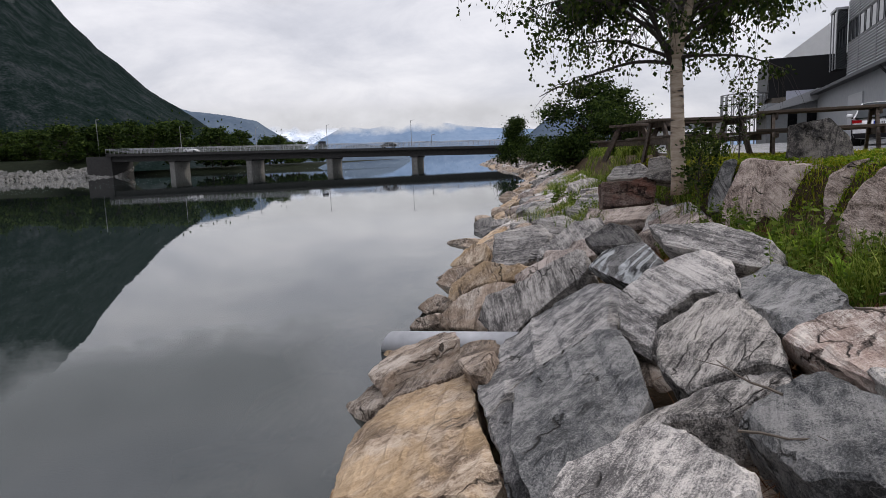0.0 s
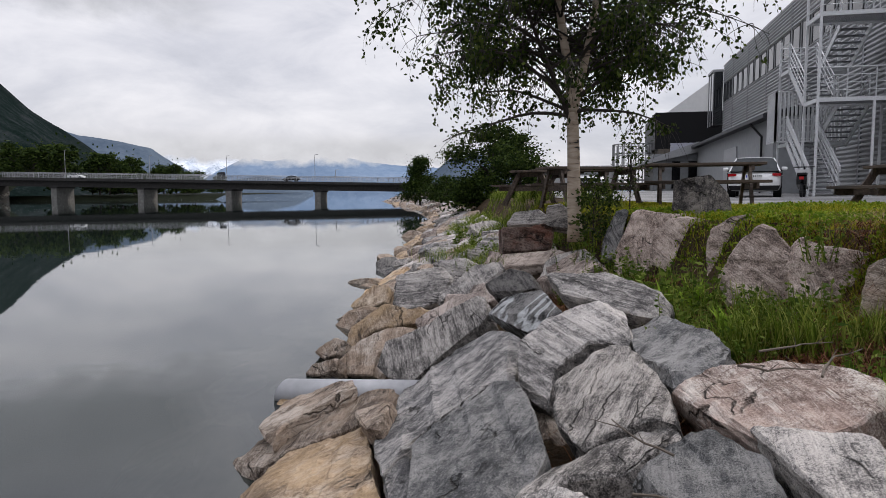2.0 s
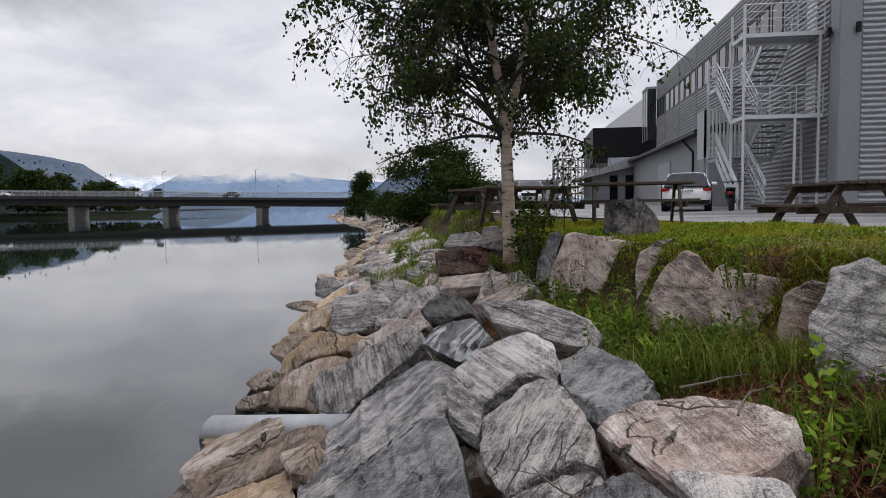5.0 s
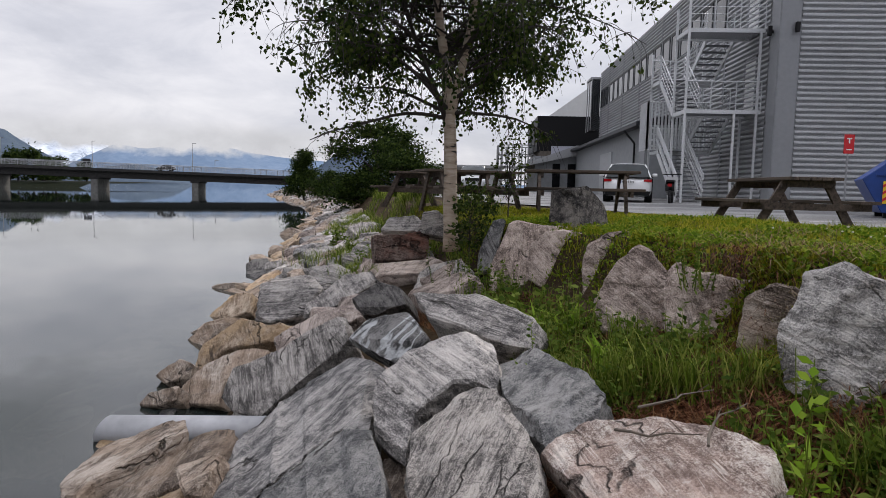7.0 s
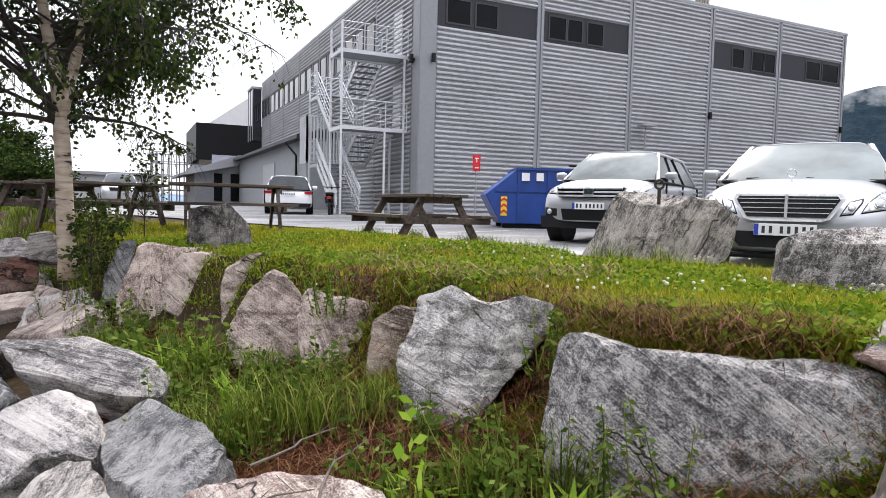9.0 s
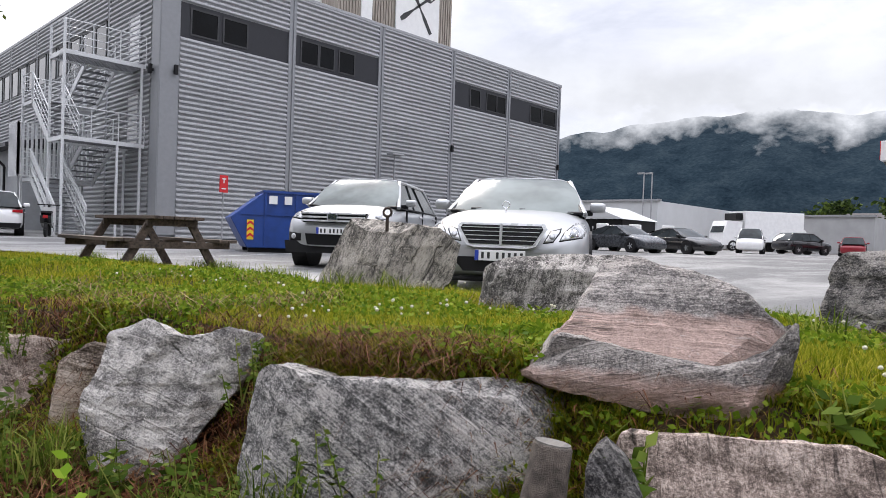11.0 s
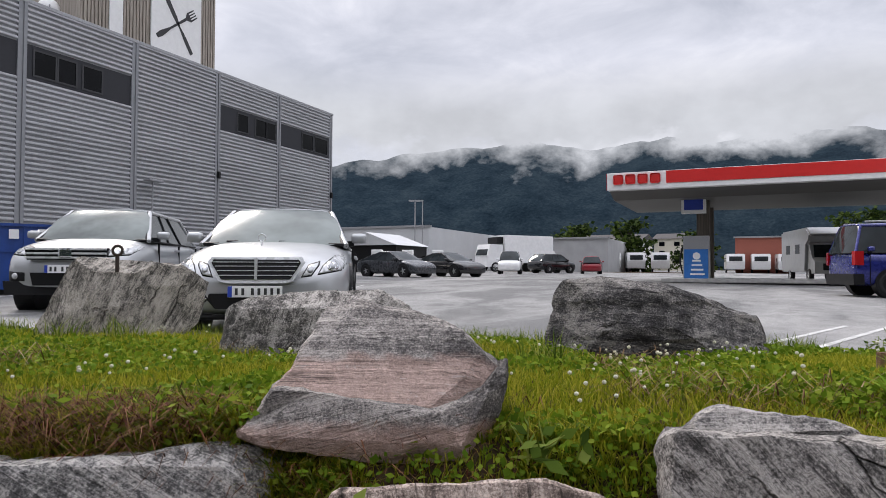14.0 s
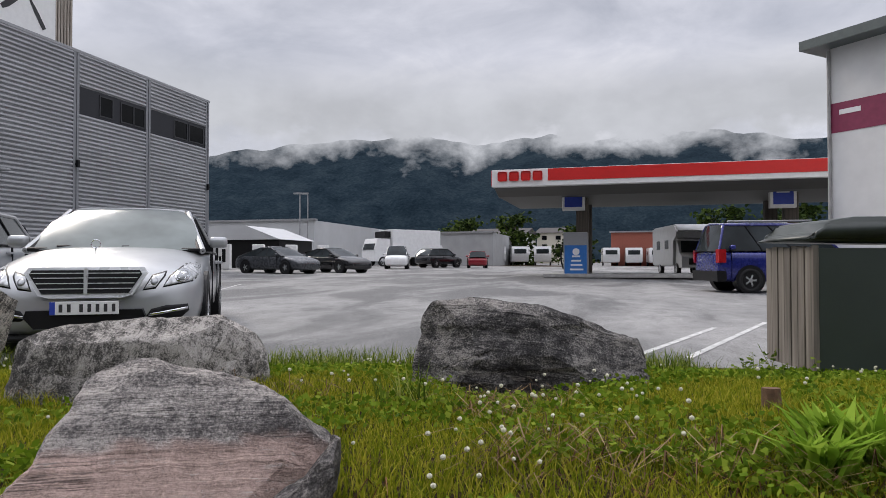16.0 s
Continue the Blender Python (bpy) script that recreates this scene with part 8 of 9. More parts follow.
def birch(x, y, z):
    t = thing("birch", pose(x, y, z), "young birch with pale peeling bark and hanging leaves", "tree")
    at, d, path = Vector((0.04, 0, -0.15)), Vector((-0.06, 0, 1)).normalized(), []
    for i in range(9):
        path.append((at, 0.092 - 0.0028 * i + (0.02 if i == 0 else 0)))
        d = (d + Vector((rng.normal(0, 0.02), rng.normal(0, 0.02), 0.02))).normalized()
        at = at + d * 0.2
    bm = Soup()
    skin(bm, path, 14)
    part("trunk", bm, BARK, t, smooth=True)
    fork = path[-1][0]
    leaders = []
    for dx, dy, ln, r0, low in ((-0.05, 0.02, 4.6, 0.062, 0.0), (0.10, -0.05, 4.3, 0.055, 0.12), (0.34, 0.25, 2.9, 0.034, 0.05), (-0.40, -0.2, 2.9, 0.034, 0.15)):
        leaders.append([])
        bm = Soup()
        branch(bm, fork + Vector((0, 0, -low)), Vector((dx, dy, 1)), ln, r0, 16, 0.035, 0.02, leaders[-1])
        part("limb", bm, BARK if r0 > 0.05 else DARKBARK, t, smooth=True)
    limbs = []
    # long lower limbs that rise, then hang at their ends
    for az, reach, up, h in ((178, 2.75, 0.72, 0.45), (158, 2.7, 0.75, 0.1), (200, 2.7, 0.6, 0.6), (3, 2.4, 0.95, 0.6), (-22, 1.6, 0.6, 0.15), (28, 2.1, 0.9, 0.8), (100, 2.3, 0.6, 0.2), (255, 2.2, 0.6, 0.3), (232, 2.4, 0.5, 0.05), (305, 2.1, 0.6, 0.5), (140, 2.4, 0.45, 0.0), (60, 1.8, 0.6, 0.4), (185, 1.9, 0.28, -0.05), (345, 1.3, 0.3, 0.0)):
        out = []
        bm = Soup()
        branch(bm, fork + Vector((0, 0, h)), Vector((math.cos(radians(az)), math.sin(radians(az)), up)), reach * 0.88, 0.026, 10, 0.07, -0.06, out)
        part("limb", bm, DARKBARK, t)
        limbs.append(out)
    bm = Soup()
    for lead in leaders:
        for p, d, f in lead[2:]:
            for _ in range(3):
                a = rng.uniform(0, 2 * np.pi)
                reach = rng.uniform(0.9, 2.5) * (1.05 - 0.45 * f)
                out = []
                branch(bm, p, Vector((math.cos(a), math.sin(a), rng.uniform(0.1, 0.9))), reach, 0.017 * (1.1 - 0.6 * f), 8, 0.10, -0.09, out)
                limbs.append(out)
    spots = []
    for out in limbs:
        for p, d, f in out[2:]:
            if math.hypot(p.x + 0.1, p.y) > 0.95 * lerp(p.z, CROWN):
                continue
            for _ in range(4 if f > 0.5 else 1):
                q = []
                branch(bm, p, Vector((rng.normal(0, 0.6), rng.normal(0, 0.6), rng.normal(-0.15, 0.35))) + d * 0.5, rng.uniform(0.22, 0.72), 0.005, 5, 0.16, -0.34, q)
                spots += [w[0] for w in q]
    part("branchwork", bm, DARKBARK, t)["kind"] = "stuff"
    base = np.array([tuple(w) for w in spots])
    clump = np.array([noise.noise(Vector(p) * 1.9) + 0.5 * noise.noise(Vector(p) * 4.3) for p in base.tolist()])
    core = (np.hypot(base[:, 0] + 0.1, base[:, 1]) < 0.55) & (rng.uniform(0, 1, len(base)) < 0.75)
    base = base[(clump > -0.14) & ~core]
    at = np.repeat(base, 4, 0) + rng.normal(0, 0.05, (len(base) * 4, 3))
    at = at[at[:, 2] > 1.12]
    wide = np.array([lerp(q[2], CROWN) for q in at])
    rim = np.array([1 + 0.22 * noise.noise(Vector(q) * 1.4) for q in at.tolist()])
    at = at[np.hypot(at[:, 0] + 0.1, at[:, 1]) < wide * rim * 1.12]
    v, fc = leaves(at, rng.uniform(0.038, 0.07, len(at)), rng.uniform(0.030, 0.054, len(at)), 0.8)
    ob = new("crown", mesh_from("crown", v, fc, BIRCHLEAF))
    ob.parent = t
    ob["kind"] = "stuff"
    return t


birch(-0.2, 8.5, 1.42)


def clump_tree(name, m, label, h, w, n, leaf, mat, trunk=0.12, low=0.15, seed=1, cone=False):
    """A broad tree or bush: trunk, limbs and many leaf clumps with gaps."""
    r = np.random.default_rng(seed)
    t = thing(name, m, label, "tree" if name == "tree" else "bush", "trees of the far bank" if name == "tree" else "")
    bm = Soup()
    rod(bm, (0, 0, -0.4), (0, 0, h * 0.7), trunk, trunk * 0.3, 8)
    cents = []
    for i in range(44):
        f = r.uniform(low, 1)
        a = r.uniform(0, 6.283)
        rad = w * 0.5 * (math.sqrt(max(0.02, 1 - ((f - 0.45) / 0.6) ** 2)) if not cone else 1.05 - f) * r.uniform(0.35, 1.0)
        c = np.array([rad * math.cos(a), rad * math.sin(a), f * h * 0.95])
        cents.append((c, r.uniform(0.55, 1.1)))
        rod(bm, (0, 0, max(0.1, c[2] * 0.6)), tuple(c), trunk * 0.3, trunk * 0.1, 5)
    part("trunk", bm, DARKBARK, t)
    at = np.concatenate([c + r.normal(0, 1, (n // 44, 3)) * np.array([w * 0.10, w * 0.10, h * 0.065]) * s for c, s in cents])
    v, fc = leaves(at, leaf * r.uniform(0.6, 1.3, len(at)), leaf * 0.7 * r.uniform(0.6, 1.3, len(at)), 0.1)
    ob = new("crown", mesh_from("crown", v, fc, mat))
    ob.parent = t
    ob["kind"] = "stuff"
    return t


clump_tree("bush", pose(-4.9, 34.5, 1.0), "broad dark alder bush on the bank", 4.3, 4.9, 20000, 0.16, BUSHLEAF, 0.12, 0.03, 11)
clump_tree("bush", pose(-3.2, 31.5, 1.2), "lower alder growth beside the big bush", 2.6, 3.2, 9000, 0.14, BUSHLEAF, 0.08, 0.03, 12)
clump_tree("bush", pose(-18.6, 72.5, 0.9), "pointed green bush near the bridge end", 5.0, 4.8, 12000, 0.2, BUSHLEAF, 0.12, 0.03, 13, True)
clump_tree("bush", pose(-14.5, 68, 1.0), "low bush on the far bank", 2.6, 4.0, 6000, 0.2, BUSHLEAF, 0.1, 0.03, 14)
sap = clump_tree("bush", pose(0.55, 9.6, 1.58), "thin sapling between the picnic tables", 1.15, 0.55, 330, 0.05, BIRCHLEAF, 0.012, 0.25, 15)
clump_tree("bush", pose(0.05, 8.15, 1.35), "dark leafy shoots at the foot of the birch", 0.75, 0.55, 900, 0.05, BIRCHLEAF, 0.012, 0.05, 16)


# ---- picnic tables ----
TABLEWOOD = wood_mat("weathered_table_wood", (0.032, 0.023, 0.018), (0.115, 0.084, 0.062), 22, 0)


def picnic_table(m, label):
    t = thing("picnic_table", m, label, "picnic table", "picnic tables")
    for i in range(5):
        bm = bmesh.new()
        y = -0.36 + i * 0.145
        box(bm, (-0.95, y, 0.70), (0.95, y + 0.132, 0.745), 0.006)
        part("top_board", bm, TABLEWOOD, t)
    for s in (-1, 1):
        for j in (0, 1):
            bm = bmesh.new()
            y = s * 0.72 + (j - 1) * 0.14 + 0.005
            box(bm, (-0.95, y, 0.40), (0.95, y + 0.13, 0.445), 0.006)
            part("bench_board", bm, TABLEWOOD, t)
    for x in (-0.7, 0.7):
        for s in (-1, 1):
            bm = bmesh.new()
            prism(bm, [(s * 0.20, 0.70), (s * 0.32, 0.70), (s * 0.74, -0.02), (s * 0.61, -0.02)], x - 0.022, x + 0.022, "yzx")
            part("leg", bm, TABLEWOOD, t)
        bm = bmesh.new()
        box(bm, (x + 0.024, -0.85, 0.31), (x + 0.066, 0.85, 0.40))
        part("bench_bearer", bm, TABLEWOOD, t)
        bm = bmesh.new()
        box(bm, (x + 0.024, -0.35, 0.61), (x + 0.066, 0.35, 0.70))
        part("top_bearer", bm, TABLEWOOD, t)
    return t


first = picnic_table(pose(4.45, 10.4, ground_z(4.45, 10.4) + 0.01, 0, 0, -88), "weathered dark picnic table with fixed benches")
for x, y, a in ((1.9, 12.2, -4), (0.0, 12.9, 25), (-0.9, 15.0, 60), (-0.4, 15.4, 12)):
    copy_thing(first, pose(x, y, ground_z(x, y) + 0.01, 0, 0, a))

# iron eye on the boulder
bm = bmesh.new()
rod(bm, (0, 0, -0.05), (0, 0, 0.08), 0.014)
for i in range(14):
    a, b = 6.2832 * i / 14, 6.2832 * (i + 1) / 14
    rod(bm, (0.035 * math.cos(a), 0, 0.11 + 0.035 * math.sin(a)), (0.035 * math.cos(b), 0, 0.11 + 0.035 * math.sin(b)), 0.011, seg=6)
tagged(part("eye_bolt", bm, plain("rusty_iron", (0.06, 0.045, 0.038), 0.7, 0.6), m=pose(4.17, 4.95, 2.19, 0, 0, -60)), "rusty iron eye bolt set into the boulder", "eye bolt")

# drain pipe into the water
def tube(bm, a, b, r0, r1, seg=28):
    a, b = Vector(a), Vector(b)
    q = (b - a).to_track_quat("Z", "Y").to_matrix()
    ring = [q @ Vector((math.cos(6.2832 * i / seg), math.sin(6.2832 * i / seg), 0)) for i in range(seg)]
    cut = [a + d * r0 + (b - a).normalized() * (0.12 * (0.5 + 0.5 * d.z)) for d in ring]
    rows = [[bm.verts.new(c) for c in cut], [bm.verts.new(b + d * r0) for d in ring], [bm.verts.new(b + d * r1) for d in ring], [bm.verts.new(c - d * (r0 - r1)) for c, d in zip(cut, ring)]]
    for k in range(4):
        for i in range(seg):
            bm.faces.new((rows[k][i], rows[k][(i + 1) % seg], rows[(k + 1) % 4][(i + 1) % seg], rows[(k + 1) % 4][i]))


bm = bmesh.new()
tube(bm, (-2.80, 5.60, 0.07), (-1.35, 5.25, 0.24), 0.108, 0.094)
tagged(part("drain_pipe", bm, plain("grey_pipe", (0.36, 0.36, 0.37), 0.5, 0.0, 0.15, 8), smooth=True), "grey plastic drain pipe ending in the water", "pipe")

# ---- the bridge ----
bridge = thing("bridge", pose(0, 0, 0), "long low concrete road bridge with steel rails", "bridge")
P1, DV = Vector((-67.8, 158.0, 0)), Vector((-23.0, -3.84, 0))
D = DV.normalized()
N = Vector((D.y, -D.x, 0))
if N.y < 0:
    N = -N


def along(k, off, z):
    p = P1 + DV * k + N * off
    return Vector((p.x, p.y, z + 0.42 * k if z > 2 else z))


def beam(bm, k0, k1, o0, o1, z0, z1):
    v = [bm.verts.new(along(k, o, z)) for k in (k0, k1) for o in (o0, o1) for z in (z0, z1)]
    for f in ((0, 1, 3, 2), (4, 6, 7, 5), (0, 4, 5, 1), (2, 3, 7, 6), (0, 2, 6, 4), (1, 5, 7, 3)):
        bm.faces.new([v[i] for i in f])


K0, K1 = -1.15, 3.85
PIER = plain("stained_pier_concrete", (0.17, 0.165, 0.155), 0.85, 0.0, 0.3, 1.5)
# deck colour takes in the near-black shade of its underside
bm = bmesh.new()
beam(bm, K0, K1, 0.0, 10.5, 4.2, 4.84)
part("deck", bm, plain("near_black_deck_concrete", (0.030, 0.028, 0.027), 0.85, 0.0, 0.3, 1.0), bridge)
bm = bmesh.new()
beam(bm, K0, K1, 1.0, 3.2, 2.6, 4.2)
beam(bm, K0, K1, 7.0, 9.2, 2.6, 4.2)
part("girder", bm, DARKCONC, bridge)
for k in range(4):
    bm = bmesh.new()
    beam(bm, k - 0.032, k + 0.032, 1.2, 8.8, -4.0, 2.2)
    pier = part("pier", bm, PIER, bridge)
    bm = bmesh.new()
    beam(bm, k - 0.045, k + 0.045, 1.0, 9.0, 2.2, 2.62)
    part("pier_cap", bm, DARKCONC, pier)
for off in (0.12, 10.35):
    n = 84
    for i in range(n + 1):
        k = K0 + (K1 - K0) * i / n
        bm = bmesh.new()
        rod(bm, along(k, off, 4.8), along(k, off, 6.2), 0.05, seg=5)
        part("rail_post", bm, ZINC, bridge)
    for z in (5.15, 5.5, 5.85, 6.2):
        bm = bmesh.new()
        rod(bm, along(K0, off, z), along(K1, off, z), 0.04 if z < 6 else 0.07, seg=5)
        part("rail_bar", bm, ZINC, bridge)
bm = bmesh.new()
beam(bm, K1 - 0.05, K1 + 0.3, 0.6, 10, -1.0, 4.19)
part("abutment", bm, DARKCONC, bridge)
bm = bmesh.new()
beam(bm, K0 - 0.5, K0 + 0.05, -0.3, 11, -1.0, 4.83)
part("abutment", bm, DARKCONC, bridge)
for k, h in ((0.12, 12.2), (1.16, 11.6), (2.08, 11.4), (3.1, 12.6), (-0.12, 8.2)):
    bm = bmesh.new()
    rod(bm, along(k, 10.2, 4.8), along(k, 10.2, h), 0.09, 0.06, 6)
    a, b = along(k, 10.2, h), along(k - 0.05, 9.4, h + 0.05)
    rod(bm, a, b, 0.05, 0.06, 6)
    tagged(part("street_lamp", bm, ZINC), "grey street lamp standing on the bridge", "street lamp", "bridge lamps")
bm = bmesh.new()
p = along(1.22, 10.2, 4.8)
rod(bm, p, p + Vector((0, 0, 1.6)), 0.05, seg=6)
box(bm, (p.x - 1.0, p.y - 0.05, p.z + 1.3), (p.x + 1.0, p.y + 0.05, p.z + 2.4))
tagged(part("road_sign", bm, PANEL), "dark road sign seen from behind", "sign")
for k, off, paint, lab in ((0.4, 2.6, BLACKCAR, "dark car crossing the bridge"), (2.75, 5.6, WHITECAR, "white car crossing the bridge")):
    p = along(k, off, 4.86)
    car("road_car", Matrix.Translation(p) @ Matrix.Rotation(math.atan2(D.y, D.x) + (1.57 if paint is BLACKCAR else -1.57), 4, "Z"), lab, paint, 4.4, 1.8, 1.47, 0.94, 0.9, SAL, (0.25, 0.42, 0.66, 0.9), 0.32, (0.18, 0.78), group="cars on the bridge")

# ---- far bank ----
BANKGREEN = foliage_ground("far_bank_green", (0.003, 0.005, 0.002), (0.006, 0.009, 0.003), (0.013, 0.015, 0.008))


def far_bank(u, v):
    """u runs along the shore from the bridge end to the west, v goes inland."""
    p = along(3.7, 0, 0).lerp(Vector((-380, 44, 0)), u)
    q = p + Vector((-0.84, 1.8, 0)) * v
    z = lerp(v, [(0, -0.8), (1.5, 0.1), (6, 2.6), (11, 5.8), (18, 6.3), (60, 9), (110, 12)])
    return (q.x, q.y, z + 0.35 * noise.noise(Vector((q.x, q.y, 0)) * 0.2))


bm = grid(far_bank, [i / 40 for i in range(41)], [-3, 0, 1.5, 3, 5, 7, 9, 11, 14, 18, 30, 60, 110])
tagged(part("far_bank", bm, BANKGREEN, smooth=True), "green far bank beyond the bridge", "ground", kind="structure")
# loose stones of that shore
bm = Soup()
r = random.Random(8)
for i in range(3600):
    u, v = r.random() ** 1.4 * 0.8, r.uniform(0.4, 5.5)
    p = far_bank(u, v)
    s = r.uniform(0.4, 1.5)
    bm.ball(Matrix.Translation(p) @ Euler((r.random() * 6, r.random() * 6, 0)).to_matrix().to_4x4() @ Matrix.Diagonal((0.65 * s, 0.45 * s, 0.35 * s, 1)))
tagged(part("far_rubble", bm, plain("shore_stone", (0.15, 0.145, 0.135), 0.9, 0.0, 0.5, 0.9)), "pale stones along the far shore", "rubble", kind="stuff")
# trees of the far bank
kinds = [clump_tree("tree", pose(*far_bank(0.10, 16)), "broad dark green tree on the far bank", 7.5, 8.0, 1500, 0.72, BUSHLEAF, 0.25, 0.05, 30 + i) for i in range(1)]
kinds.append(clump_tree("tree", pose(*far_bank(0.2, 20)), "tall leafy tree on the far bank", 9.5, 7.0, 1500, 0.72, BUSHLEAF, 0.25, 0.05, 41))
r = random.Random(12)
for i in range(150):
    u, v = r.uniform(0.0, 0.85), r.uniform(9, 45)
    x, y, z = far_bank(u, v)
    s = r.uniform(0.6, 1.15)
    o = copy_thing(r.choice(kinds), pose(x, y, z - 0.2, 0, 0, r.uniform(0, 360)))
    o.scale = (1.5 * s, 1.5 * s, 1.15 * s * r.uniform(0.8, 1.1))
for i in range(26):
    f = r.random()
    p = along(4.1 - 1.9 * f, 32 + r.uniform(0, 44) + 20 * f, 2.4)
    s = 2 * r.uniform(0.5, 0.9) * (1 - 0.6 * f)
    o = copy_thing(r.choice(kinds), pose(p.x, p.y, 2.2, 0, 0, r.uniform(0, 360)))
    o.scale = (s, s, s)
bm = grid(lambda u, v: (lambda p: (p.x, p.y, lerp(v, [(-3, -1.0), (0, -0.1), (4, 1.3), (60, 2.2)])))(along(4.4 - 2.4 * u, 22 + 2 * v + 28 * u, 0)), [i / 12 for i in range(13)], [-3, 0, 2, 4, 60])
tagged(part("far_bank_3", bm, BANKGREEN, smooth=True), "low wooded point beyond the bridge", "ground", kind="structure")
# lorry on the far road
x, y, z = far_bank(0.33, 14)
lg = thing("lorry", pose(x, y, z, 0, 0, 250), "grey and white articulated lorry on the far road", "lorry")
bm = bmesh.new()
box(bm, (-1.25, 2.4, 1.0), (1.25, 13, 3.9), 0.03)
part("trailer", bm, plain("trailer_grey", (0.22, 0.22, 0.22), 0.6), lg)
bm = bmesh.new()
box(bm, (-1.2, 0, 0.5), (1.2, 2.1, 3.7), 0.12)
part("cab", bm, WHITECAR, lg)
for xx in (-1.1, 1.1):
    for yy in (1.2, 4.0, 10.5, 11.7):
        wheel(lg, xx, yy, 0.5, 0.3)
for u in (0.06, 0.22, 0.36):
    x, y, z = far_bank(u, 12)
    bm = bmesh.new()
    rod(bm, (x, y, z - 0.1), (x, y, z + 12), 0.12, 0.08, 6)
    rod(bm, (x, y, z + 12), (x + 1.6, y - 0.5, z + 12.1), 0.08, 0.12, 6)
    tagged(part("street_lamp", bm, ZINC), "pale street lamp along the far road", "street lamp", "road lamps")
# trees behind the yard
for x, y, s in ((92, 22, 0.9), (96, 16, 1.0), (99, 26, 0.8), (110, -14, 1.2), (118, -26, 1.3), (105, -22, 1.0), (88, -32, 1.2), (40.5, 33, 0.5), (120, 60, 1.0), (125, 50, 0.9), (130, -50, 1.4), (112, 8, 0.9)):
    o = copy_thing(kinds[0], pose(x, y, 1.6, 0, 0, 70 * s))
    o.scale = (s, s, s)


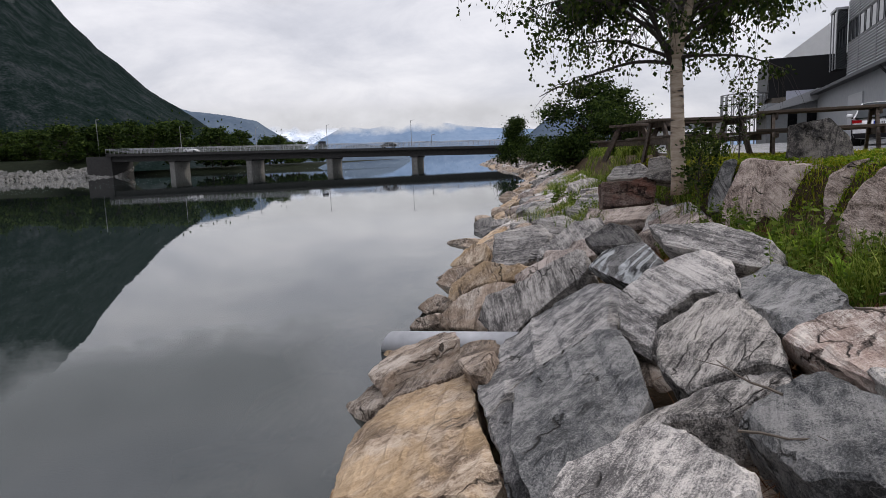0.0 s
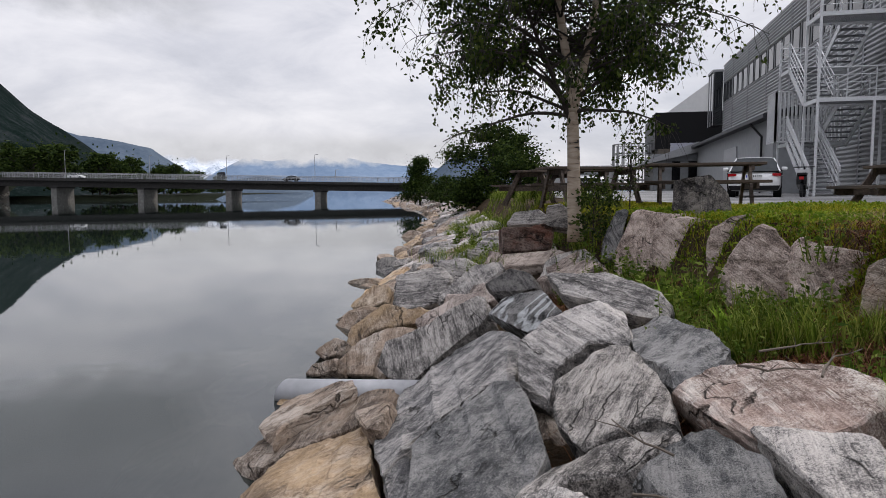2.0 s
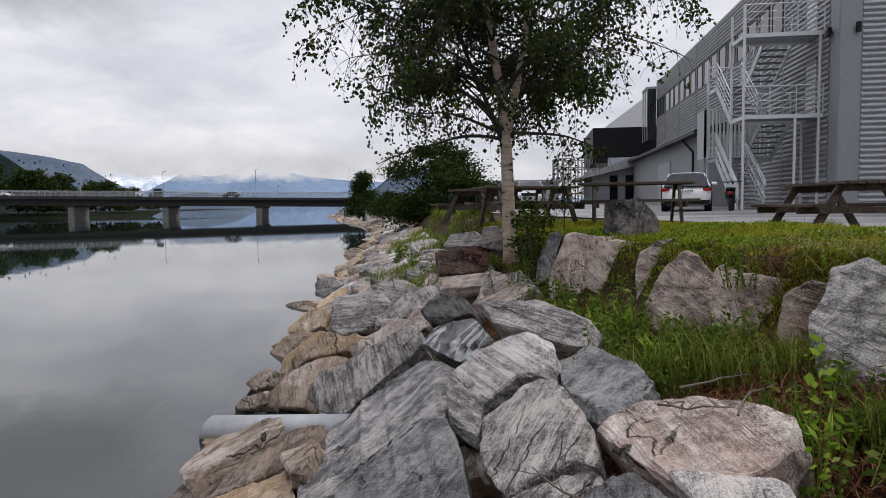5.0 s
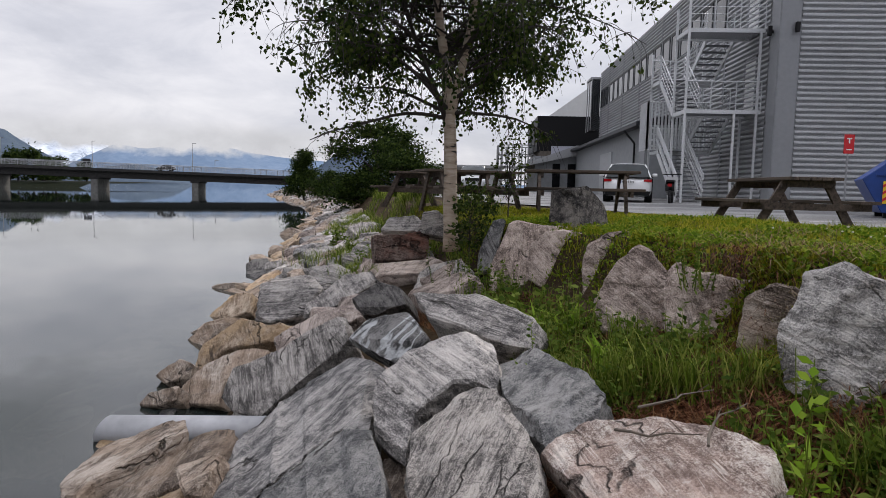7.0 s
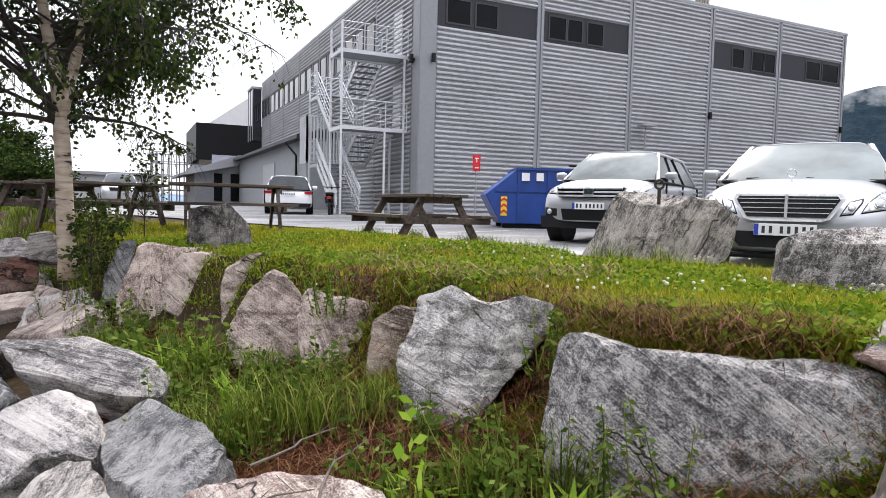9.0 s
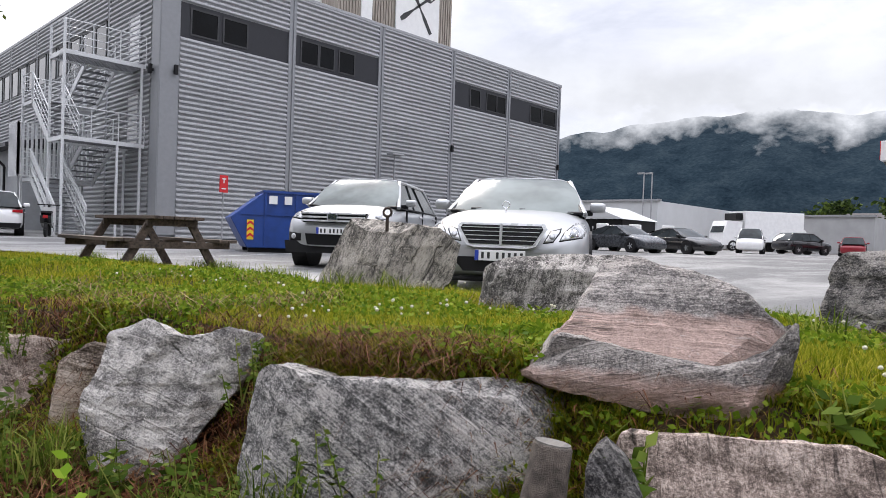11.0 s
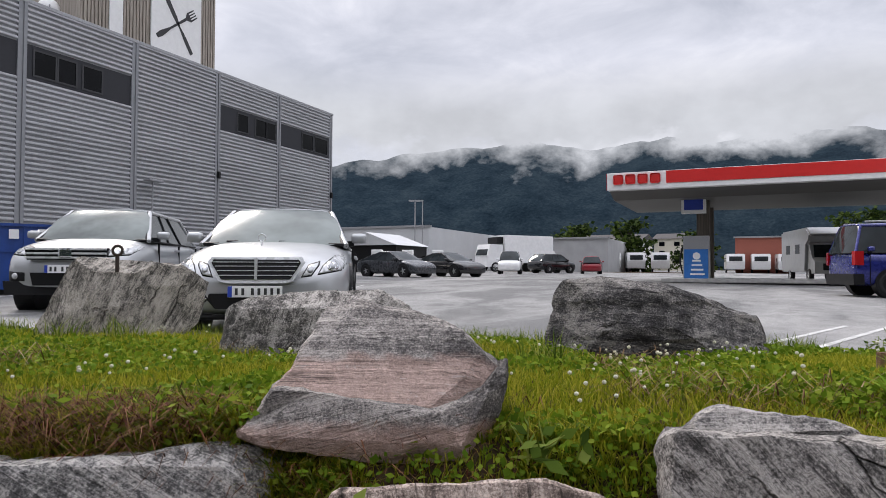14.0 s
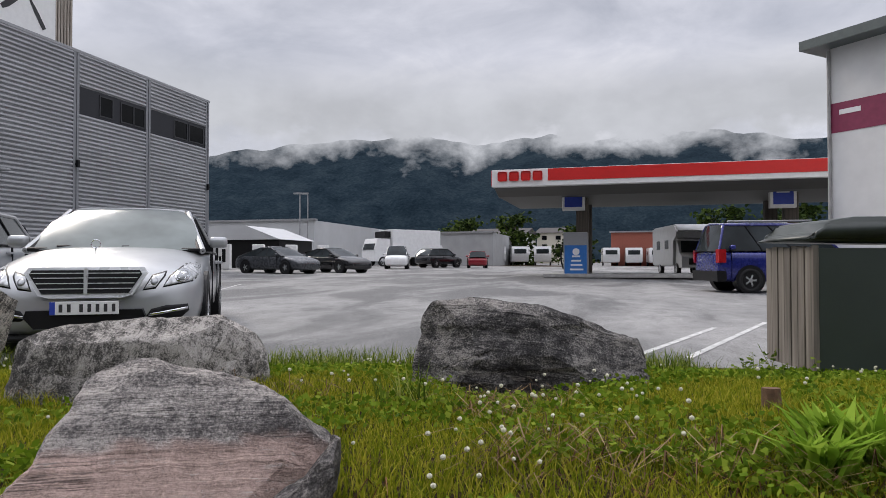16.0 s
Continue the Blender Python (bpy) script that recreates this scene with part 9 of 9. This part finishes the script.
# ---- cloud along the mountains ----
def cloud_mat(name, z0, z1, col, cell, bias, a0, a1):
    """Torn cloud: thin below, closed above."""
    k = Mat(name)
    m, t = k.m, k.t
    t.nodes.clear()
    co = k.n("ShaderNodeTexCoord")
    sep = k.n("ShaderNodeSeparateXYZ")
    k.link(co.outputs["Object"], sep.inputs[0])
    mp = k.n("ShaderNodeMapping")
    mp.inputs["Scale"].default_value = (1, 1, 1.5)
    k.link(co.outputs["Object"], mp.inputs[0])
    n = k.noise(mp.outputs[0], 1.0 / cell, 9.0, 0.6, 0.12)
    rise = k.n("ShaderNodeMapRange")
    rise.inputs["From Min"].default_value, rise.inputs["From Max"].default_value = z0, z1
    rise.inputs["To Min"].default_value, rise.inputs["To Max"].default_value = -0.34, 0.42
    k.link(sep.outputs[2], rise.inputs[0])
    add = k.n("ShaderNodeMath")
    k.link(n, add.inputs[0])
    k.link(rise.outputs[0], add.inputs[1])
    fac = k.ramp(add.outputs[0], [(bias, (0, 0, 0)), (bias + 0.30, (1, 1, 1))])
    # thins out upwards and towards both ends
    thin = k.n("ShaderNodeMapRange")
    thin.interpolation_type = "SMOOTHSTEP"
    thin.inputs["From Min"].default_value, thin.inputs["From Max"].default_value = z1 * 1.02, z1 * 1.5
    thin.inputs["To Min"].default_value, thin.inputs["To Max"].default_value = 1.0, 0.0
    k.link(sep.outputs[2], thin.inputs[0])
    up = k.n("ShaderNodeMath")
    up.operation = "MULTIPLY"
    k.link(fac, up.inputs[0])
    k.link(thin.outputs[0], up.inputs[1])
    fac = up.outputs[0]
    west = k.n("ShaderNodeMath")
    west.operation = "MULTIPLY"
    west.inputs[1].default_value = -1.0
    k.link(sep.outputs[0], west.inputs[0])
    bearing = k.n("ShaderNodeMath")
    bearing.operation = "ARCTAN2"
    k.link(west.outputs[0], bearing.inputs[0])
    k.link(sep.outputs[1], bearing.inputs[1])
    for end, way in ((a0, 1), (a1, -1)):
        edge = k.n("ShaderNodeMapRange")
        edge.interpolation_type = "SMOOTHSTEP"
        edge.inputs["From Min"].default_value, edge.inputs["From Max"].default_value = radians(end + way * 0.5), radians(end + way * 9)
        k.link(bearing.outputs[0], edge.inputs[0])
        prod = k.n("ShaderNodeMath")
        prod.operation = "MULTIPLY"
        k.link(fac, prod.inputs[0])
        k.link(edge.outputs[0], prod.inputs[1])
        fac = prod.outputs[0]
    tone = k.ramp(k.noise(mp.outputs[0], 0.6 / cell, 6.0), [(0.35, tuple(c * 0.82 for c in col)), (0.65, col)])
    em, tr, mx, out = k.n("ShaderNodeEmission"), k.n("ShaderNodeBsdfTransparent"), k.n("ShaderNodeMixShader"), k.n("ShaderNodeOutputMaterial")
    k.link(tone, em.inputs[0])
    k.link(fac, mx.inputs[0])
    k.link(tr.outputs[0], mx.inputs[1])
    k.link(em.outputs[0], mx.inputs[2])
    k.link(mx.outputs[0], out.inputs[0])
    return m


def cloud_bank(name, dist, a0, a1, e0, e1, col, cell, bias, label):
    z0, z1 = dist * math.tan(radians(e0)), dist * math.tan(radians(e1))
    bm = grid(lambda a, e: (-math.sin(radians(a)) * dist, math.cos(radians(a)) * dist, dist * math.tan(radians(e))), [a0 + (a1 - a0) * i / 24 for i in range(25)], [e0, (e0 + e1) / 2, e1, e1 * 1.5])
    ob = part(name, bm, cloud_mat(name + "_vapour", z0, z1, col, cell, bias, a0, a1))
    ob.visible_shadow = False
    return tagged(ob, label, "cloud", kind="structure")


cloud_bank("backdrop_cloud_east", 1460, -140, -40, 6.4, 12.4, (0.60, 0.63, 0.68), 120, 0.43, "torn white cloud along the mountain top")
cloud_bank("backdrop_cloud_west", 690, 28, 98, 10.5, 17.0, (0.60, 0.63, 0.68), 110, 0.40, "grey cloud closing over the steep mountain")
cloud_bank("backdrop_cloud_north", 2650, 4, 46, 1.5, 3.6, (0.78, 0.80, 0.84), 110, 0.40, "bright cloud lying on the far range")
